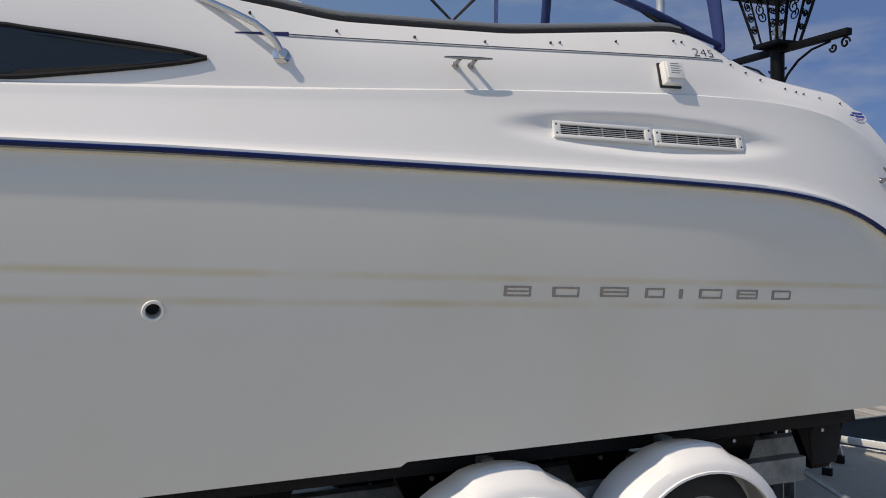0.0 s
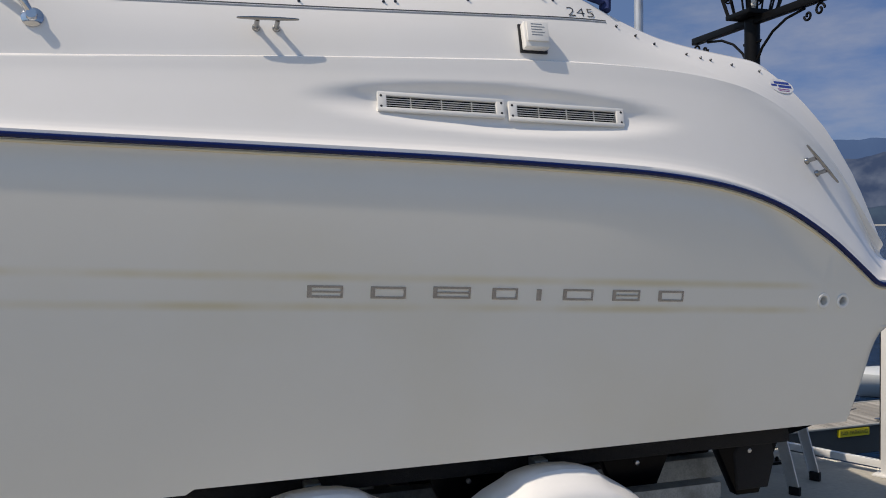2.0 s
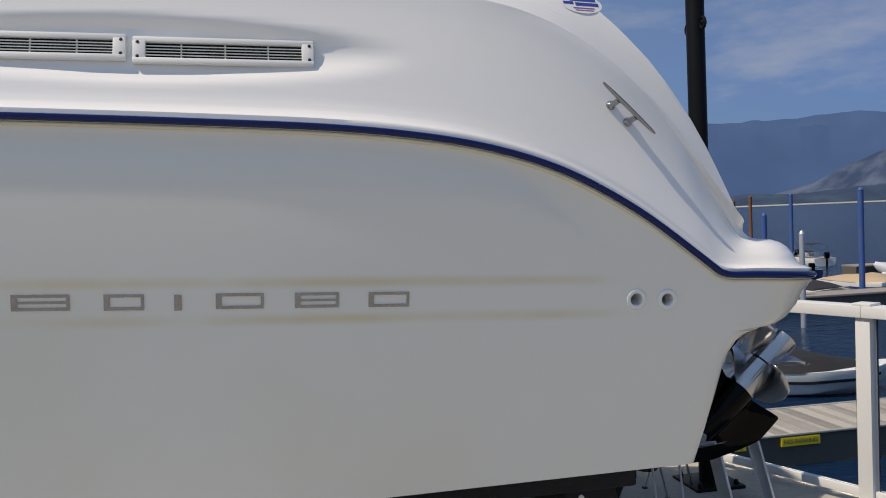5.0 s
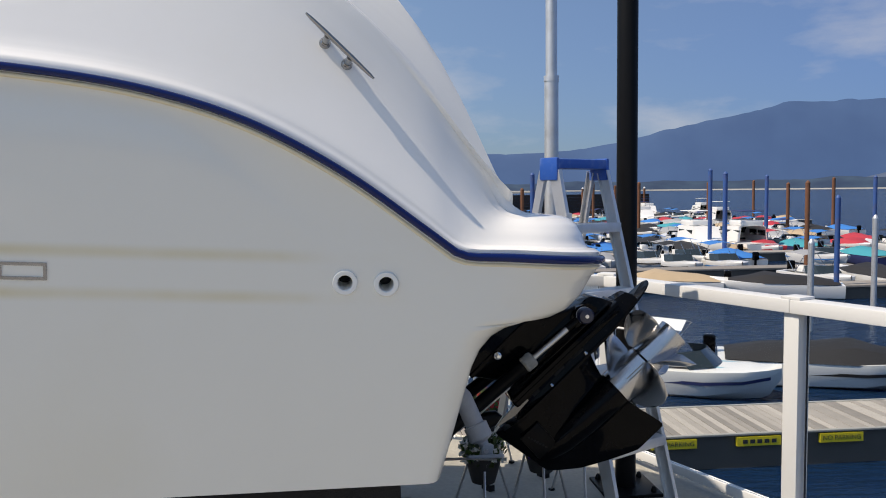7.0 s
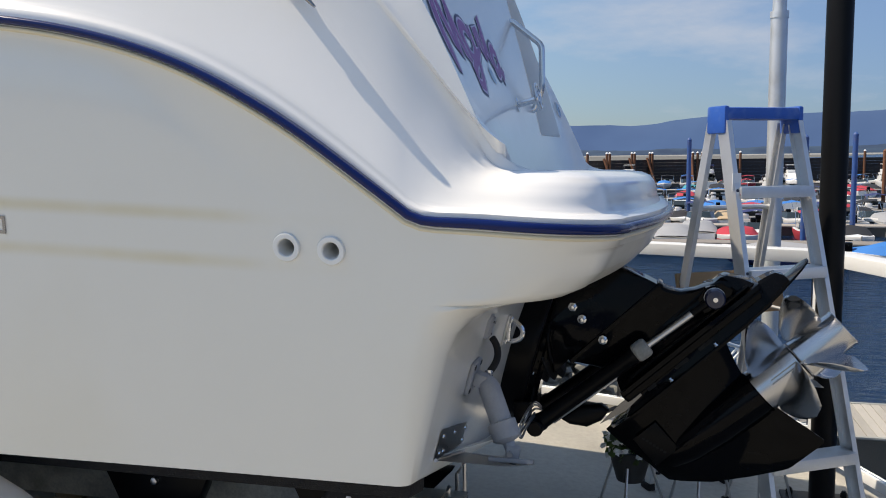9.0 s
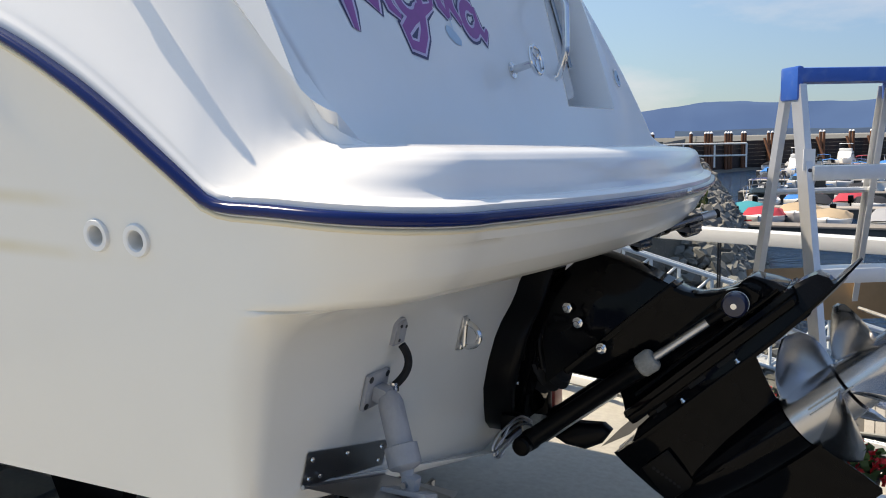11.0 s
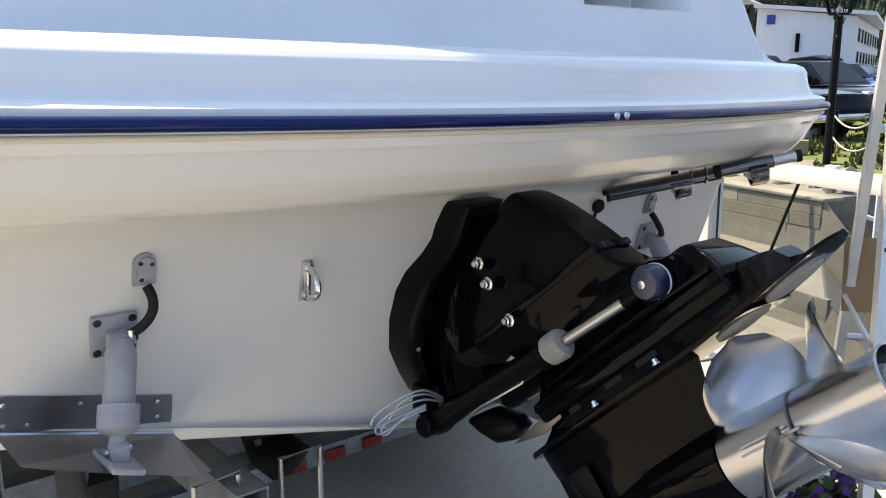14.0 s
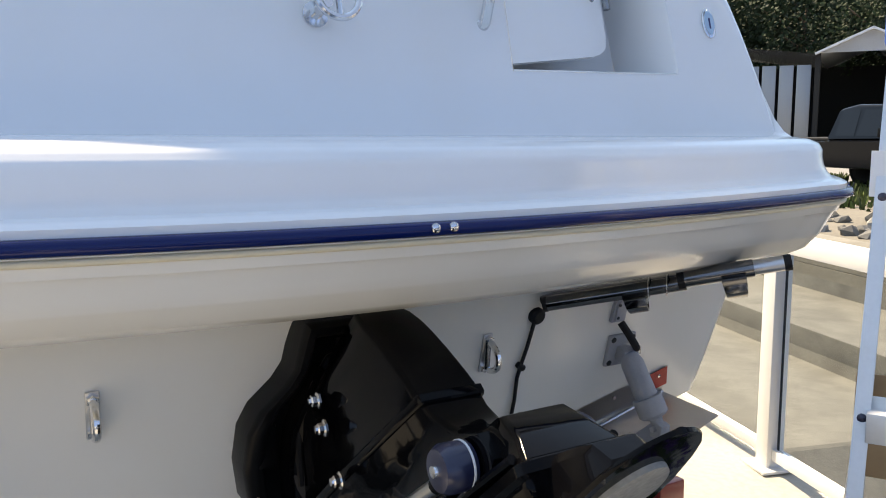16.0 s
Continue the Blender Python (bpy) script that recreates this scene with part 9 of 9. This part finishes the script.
def open_shed():
    b = thing("open_shed", "open-fronted storage shed with a white gable roof", "building", at=(-31.4, 31.4, 0), rz=33)
    W, D, H, R, G = 12.1, 12.0, 4.75, 5.80, 8.0
    part("back_wall", box(0, W, D - 0.2, D, 0, H, 0), M_SHED, b, smooth=False)
    part("side_wall", box(0, 0.2, 0.2, D - 0.2, 0, H, 0), M_SHED, b, smooth=False)
    part("side_wall", box(W - 0.2, W, 0.2, D - 0.2, 0, H, 0), M_SHED, b, smooth=False)
    part("floor_slab", box(0.2, W - 0.2, 0, D - 0.2, 0.03, 0.06, 0), M_SHED, b, smooth=False)
    g = bmesh.new()
    g.faces.new([g.verts.new(p) for p in ((G - 0.3, -0.1, H), (W + 0.2, -0.1, H), ((G + W) / 2, -0.1, R))])
    bmesh.ops.solidify(g, geom=g.faces[:], thickness=0.12)
    part("gable", g, M_ROOF, b, smooth=False)
    for s in (0, 1):
        far = G - 0.4 if s == 0 else W + 0.3
        r = grid_mesh([[((G + W) / 2, -0.4, R + 0.06), ((G + W) / 2, D + 0.4, R + 0.06)], [(far, -0.4, H), (far, D + 0.4, H)]])
        bmesh.ops.solidify(r, geom=r.faces[:], thickness=0.1)
        part("roof_slope", r, M_ROOF, b, smooth=False)
    lean_to = bmesh.new()
    for x, z in ((-0.5, 5.75), (G - 0.3, H - 0.05)):
        for y in (-0.4, D + 0.3):
            lean_to.verts.new((x, y, z))
    lean_to.verts.ensure_lookup_table()
    lean_to.faces.new([lean_to.verts[i] for i in (0, 1, 3, 2)])
    bmesh.ops.solidify(lean_to, geom=lean_to.faces[:], thickness=0.12)
    part("lean_to_roof", lean_to, M_CARGREY, b, smooth=False)
    for k in range(4):
        part("curtain", box(4.4 + k * 0.8, 5.05 + k * 0.8, 0.4, 0.46, 0.4, H - 0.5, 0.02), M_GREYTRIM, b, "pale hanging tarpaulin strip")
    for x in (0.1, 7.75, W - 0.1):
        part("column", box(x - 0.12, x + 0.12, 0.0, 0.22, 0.05, H, 0.01), M_SHED, b)
    part("storage_rack", box(10.1, 11.8, 2.6, 3.8, 0.061, 1.5, 0.02), M_SHED, b)
    for k in range(3):
        part("stored_crate", box(10.15 + k * 0.56, 10.66 + k * 0.56, 2.6, 3.4, 1.501, 2.2, 0.03), M_FLOAT, b, "pale crate stored inside")
    part("wall_lamp", lathe([(0, 0.12), (0.1, 0.1), (0.14, 0.02)], (11.2, 3.0, 3.75), (11.2, 0, 3.75), 12), M_BULB, b)


open_shed()


def shore_boat():
    b = moored_boat((-17.0, 50.5), 4, 7.6, 2.5, "white", "white", "cover", "white wakeboard boat under a white cover ashore", "boats ashore")
    b.matrix_world = pose(-17.0, 50.5, 1.0, 0, 0, 4)
    for s in (-1, 1):
        part("tower_leg", tube([(0.3, s * 1.1, 0.8), (-0.3, s * 1.0, 1.9), (-1.0, s * 0.8, 2.5)], 0.05, 8), M_BOATWHITE, b)
        part("tower_leg", tube([(-1.5, s * 1.1, 0.8), (-1.1, s * 0.95, 1.8), (-1.0, s * 0.8, 2.5)], 0.05, 8), M_BOATWHITE, b)
        part("tower_speaker", lathe([(0, 0.16), (0.25, 0.16), (0.32, 0.1)], (-1.0, s * 0.7, 2.75), (0, s * 0.7, 2.75), 14), M_BOATWHITE, b)
    part("tower_canopy", grid_mesh([[(-2.6, -0.9, 2.3), (-2.6, 0.9, 2.3)], [(-1.0, -0.9, 2.65), (-1.0, 0.9, 2.65)], [(0.1, -0.7, 2.7), (0.1, 0.7, 2.7)]]), M_COVER["black"], b)
    part("side_mark", box(0.4, 1.5, -1.24, -1.20, 0.35, 0.6, 0), M_INK, b, "plain dark bar of a wordmark")
    part("side_stripe", box(-3.4, 2.2, -1.24, -1.19, 0.05, 0.18, 0), M_INK, b)
    t = thing("yard_trailer", "dark boat trailer standing in the yard", "trailer", at=(-17.0, 50.5, 0.03), rz=4)
    for s in (-1, 1):
        part("beam", box(-3.4, 3.2, s * 0.7 - 0.06, s * 0.7 + 0.06, 0.45, 0.62, 0.01), M_BLACK, t)
        for x in (-1.0, 0.0):
            part("wheel", lathe([(0, 0.34), (0.2, 0.34), (0.22, 0.28)], (x, s * 1.0, 0.34), (x, s * 3, 0.34), 18), M_TYRE, t)
    for x in (-2.6, -0.5, 2.2):
        part("cross_beam", box(x - 0.05, x + 0.05, -0.98, 0.98, 0.36, 0.46, 0.01), M_BLACK, t)
    part("bunk", box(-3.0, 2.4, -0.5, 0.5, 0.6, 0.78, 0.02), M_CARPET, t)


shore_boat()
bol = thing("concrete_bollard", "square pale concrete bollard on its footing", "bollard", "bollards at the head of the ramp", at=(-13.4, 37.8, 0.02))
part("footing", box(-0.55, 0.55, -0.4, 0.4, 0, 0.3, 0.03), M_WALLCON, bol)
part("pillar", box(-0.22, 0.22, -0.22, 0.22, 0.3, 1.25, 0.04), M_WALLCON, bol)
for x, y in ((-10.3, 36.8), (-8.2, 37.2), (-9.6, 41.5), (-10.6, 43.2)):
    copy_thing(bol, pose(x, y, 0.02, 0, 0, 12))
hr = thing("ramp_handrail", "white tubular handrail at the head of a ramp", "handrail", at=(-9.9, 37.2, 0.02), rz=14)
for k in range(5):
    part("post", tube([(k * 1.4, 0, 0), (k * 1.4, 0, 1.1)], 0.04, 8), M_WHITEPOST, hr)
for z in (0.55, 1.1):
    part("rail", tube([(0, 0, z), (5.6, 0, z)], 0.04, 8), M_WHITEPOST, hr)

# ---- wooded hill behind the yard ----
M_HILL = mat("wooded_hillside", (0.035, 0.05, 0.02), 0.95, vary=0.4, scale=0.05, fine=1.2)
M_CONIFER = mat("conifer_needles", (0.017, 0.031, 0.013), 0.9, vary=0.55, scale=0.3, fine=4, island=True)


def hill_h(az, t):
    return polyline(az, [(104.6, 0.0), (105.6, 3.5), (109, 13), (112, 22), (114, 27), (122, 36), (135, 42), (160, 46), (200, 40)]) * t


rows = []
for i in range(13):
    t = i / 12
    r = lerp(95, 330, t)
    rows.append([(r * math.cos(radians(az)), r * math.sin(radians(az)), -0.4 + hill_h(az, smooth(0, 1, t)) + 3 * t * noise.noise((az * 0.2, t * 4, 0))) for az in [lerp(104, 200, k / 48) for k in range(49)]])
tagged(mesh_ob("backdrop_hill", grid_mesh(rows), M_HILL), "steep wooded hill behind the yard", "hill", kind="structure")


def conifers(count, seed):
    rr = random.Random(seed)
    verts, faces = [], []
    for i in range(count):
        az = 105.3 + 60 * rr.random() ** 1.25
        t = rr.random()
        r = lerp(100, 325, t)
        base = Vector((r * math.cos(radians(az)), r * math.sin(radians(az)), -0.6 + hill_h(az, smooth(0, 1, t))))
        h = rr.uniform(4.5, 8.5) * (0.85 if az < 107 else 1)
        w = h * rr.uniform(0.15, 0.22)
        tiers = 7
        for k in range(tiers):
            f = k / tiers
            z0, z1 = h * (0.1 + 0.9 * f), h * min(1.0, 0.1 + 0.9 * (f + 1.9 / tiers))
            rad = w * (1 - f) ** 0.85 + 0.15
            m = 7
            o = len(verts)
            a0 = rr.uniform(0, 6.3)
            for j in range(m):
                q = rad * rr.uniform(0.65, 1.25)
                a = a0 + 2 * math.pi * j / m
                verts.append(base + Vector((q * math.cos(a), q * math.sin(a), z0 - rr.uniform(0, 0.06) * h)))
            verts.append(base + Vector((rr.uniform(-0.1, 0.1), rr.uniform(-0.1, 0.1), z1)))
            for j in range(m):
                faces.append((o + j, o + (j + 1) % m, o + m))
    me = bpy.data.meshes.new("conifer_wood")
    me.from_pydata(verts, [], faces)
    me.materials.append(M_CONIFER)
    tagged(new("conifer_wood", me), "dense dark green conifer wood on the hill", "wood", kind="stuff")


conifers(4200, 3)


M_DARKLEAF = mat("dark_tree_leaves", (0.015, 0.030, 0.008), 0.85, vary=0.35, scale=2, fine=12, island=True)


def broad_tree(x, y, h, leaf):
    t = thing("tree", "leafy green tree at the edge of the yard", "tree", "trees by the yard", at=(x, y, 0))
    part("trunk", tube([(0, 0, -0.2), (0.1, 0, h * 0.25), (0.05, 0.1, h * 0.5), (0.2, 0.1, h * 0.75)], [h * 0.03, h * 0.022, h * 0.015, h * 0.006], 10), M_BARK, t)
    for k in range(6):
        a = k * 1.05 + rng.uniform(-0.3, 0.3)
        z = h * (0.3 + 0.07 * k)
        part("limb", tube([(0.06, 0.05, z), (h * 0.14 * math.cos(a), h * 0.14 * math.sin(a), z + h * 0.12), (h * 0.26 * math.cos(a), h * 0.26 * math.sin(a), z + h * 0.2)], [h * 0.012, h * 0.008, h * 0.003], 6), M_BARK, t)
    verts, faces = [], []
    for i in range(9000):
        d = Vector((rng.gauss(0, 1), rng.gauss(0, 1), rng.gauss(0, 1))).normalized()
        k = rng.uniform(0.5, 1.0) * (1 + 0.45 * noise.noise(d * 1.8 + Vector((x, y, 0))))
        p = Vector((d.x * h * 0.33 * k, d.y * h * 0.33 * k, h * 0.62 + d.z * h * 0.38 * k))
        u = Vector((rng.uniform(-1, 1), rng.uniform(-1, 1), rng.uniform(-1, 1))).normalized() * h * 0.011
        v = u.orthogonal().normalized() * h * 0.008
        o = len(verts)
        verts += [p - u, p + v, p + u, p - v]
        faces.append((o, o + 1, o + 2, o + 3))
    me = bpy.data.meshes.new("crown")
    me.from_pydata(verts, [], faces)
    me.materials.append(leaf)
    c = new("crown", me)
    c.parent = t


for x, y, h, leaf in ((-19, 62, 4.3, M_DARKLEAF), (-27, 62, 6, M_DARKLEAF), (-33, 58, 9, M_DARKLEAF), (-36, 66, 11, M_DARKLEAF), (-30, 49, 10.5, M_DARKLEAF), (-36, 49, 12, M_DARKLEAF), (-41, 46, 11.5, M_DARKLEAF), (-46, 43, 12, M_DARKLEAF), (-42, 38, 10, M_DARKLEAF)):
    broad_tree(x, y, h, leaf)

# ---- flower stands on the quay ----
M_POT = mat("dark_planter", (0.03, 0.028, 0.026), 0.7, vary=0.2, scale=8)
M_PETALW = mat("white_petals", (0.75, 0.75, 0.72), 0.6, vary=0.1, island=True)
M_PETALR = mat("red_petals", (0.55, 0.015, 0.02), 0.55, vary=0.3, island=True)
M_PETALP = mat("purple_petals", (0.10, 0.03, 0.24), 0.55, vary=0.5, island=True)


def flower_stand(x, y, pot_z, petal, word):
    g = ground_z(x)
    f = thing("flower_planter", "dark planter of %s flowers on thin metal legs" % word, "planter", "flower planters on the quay", at=(x, y, g))
    part("pot", lathe([(0, 0.06), (0.09, 0.085), (0.14, 0.092), (0.145, 0.085), (0.13, 0.075)], (0, 0, pot_z), (0, 0, 9), 18), M_POT, f)
    for k in range(3):
        a = 2.1 * k + 0.4
        part("leg", tube([(0.09 * math.cos(a), 0.09 * math.sin(a), pot_z + 0.08), (0.17 * math.cos(a), 0.17 * math.sin(a), 0.012)], 0.007, 6), M_STEEL, f)
        part("foot", lathe([(0, 0.018), (0.012, 0.018), (0.014, 0.01)], (0.17 * math.cos(a), 0.17 * math.sin(a), 0.0), (0.17 * math.cos(a), 0.17 * math.sin(a), 1), 10), M_RUBBER, f)
    for nm, material, count, size in (("leaves", M_LEAF, 190, 0.022), ("blossoms", petal, 120, 0.016)):
        verts, faces = [], []
        for i in range(count):
            d = Vector((rng.gauss(0, 1), rng.gauss(0, 1), rng.gauss(0, 0.8))).normalized() * rng.uniform(0.06, 0.12)
            p = Vector((d.x, d.y, pot_z + 0.17 + d.z * 0.8))
            if nm == "blossoms":
                p += d * 0.1
            for k in range(3 if nm == "blossoms" else 1):
                u = Vector((rng.uniform(-1, 1), rng.uniform(-1, 1), rng.uniform(-1, 1))).normalized() * size
                v = u.orthogonal().normalized() * size * 0.8
                o = len(verts)
                verts += [p - u, p + v, p + u, p - v]
                faces.append((o, o + 1, o + 2, o + 3))
        me = bpy.data.meshes.new(nm)
        me.from_pydata(verts, [], faces)
        me.materials.append(material)
        ob = new(nm, me)
        ob.parent = f


flower_stand(0.36, 0.80, 0.16, M_PETALW, "white")
flower_stand(0.50, 1.50, 0.22, M_PETALR, "red")
flower_stand(0.93, 1.02, 0.20, M_PETALR, "red")
flower_stand(0.66, 0.80, 0.22, M_PETALP, "purple")
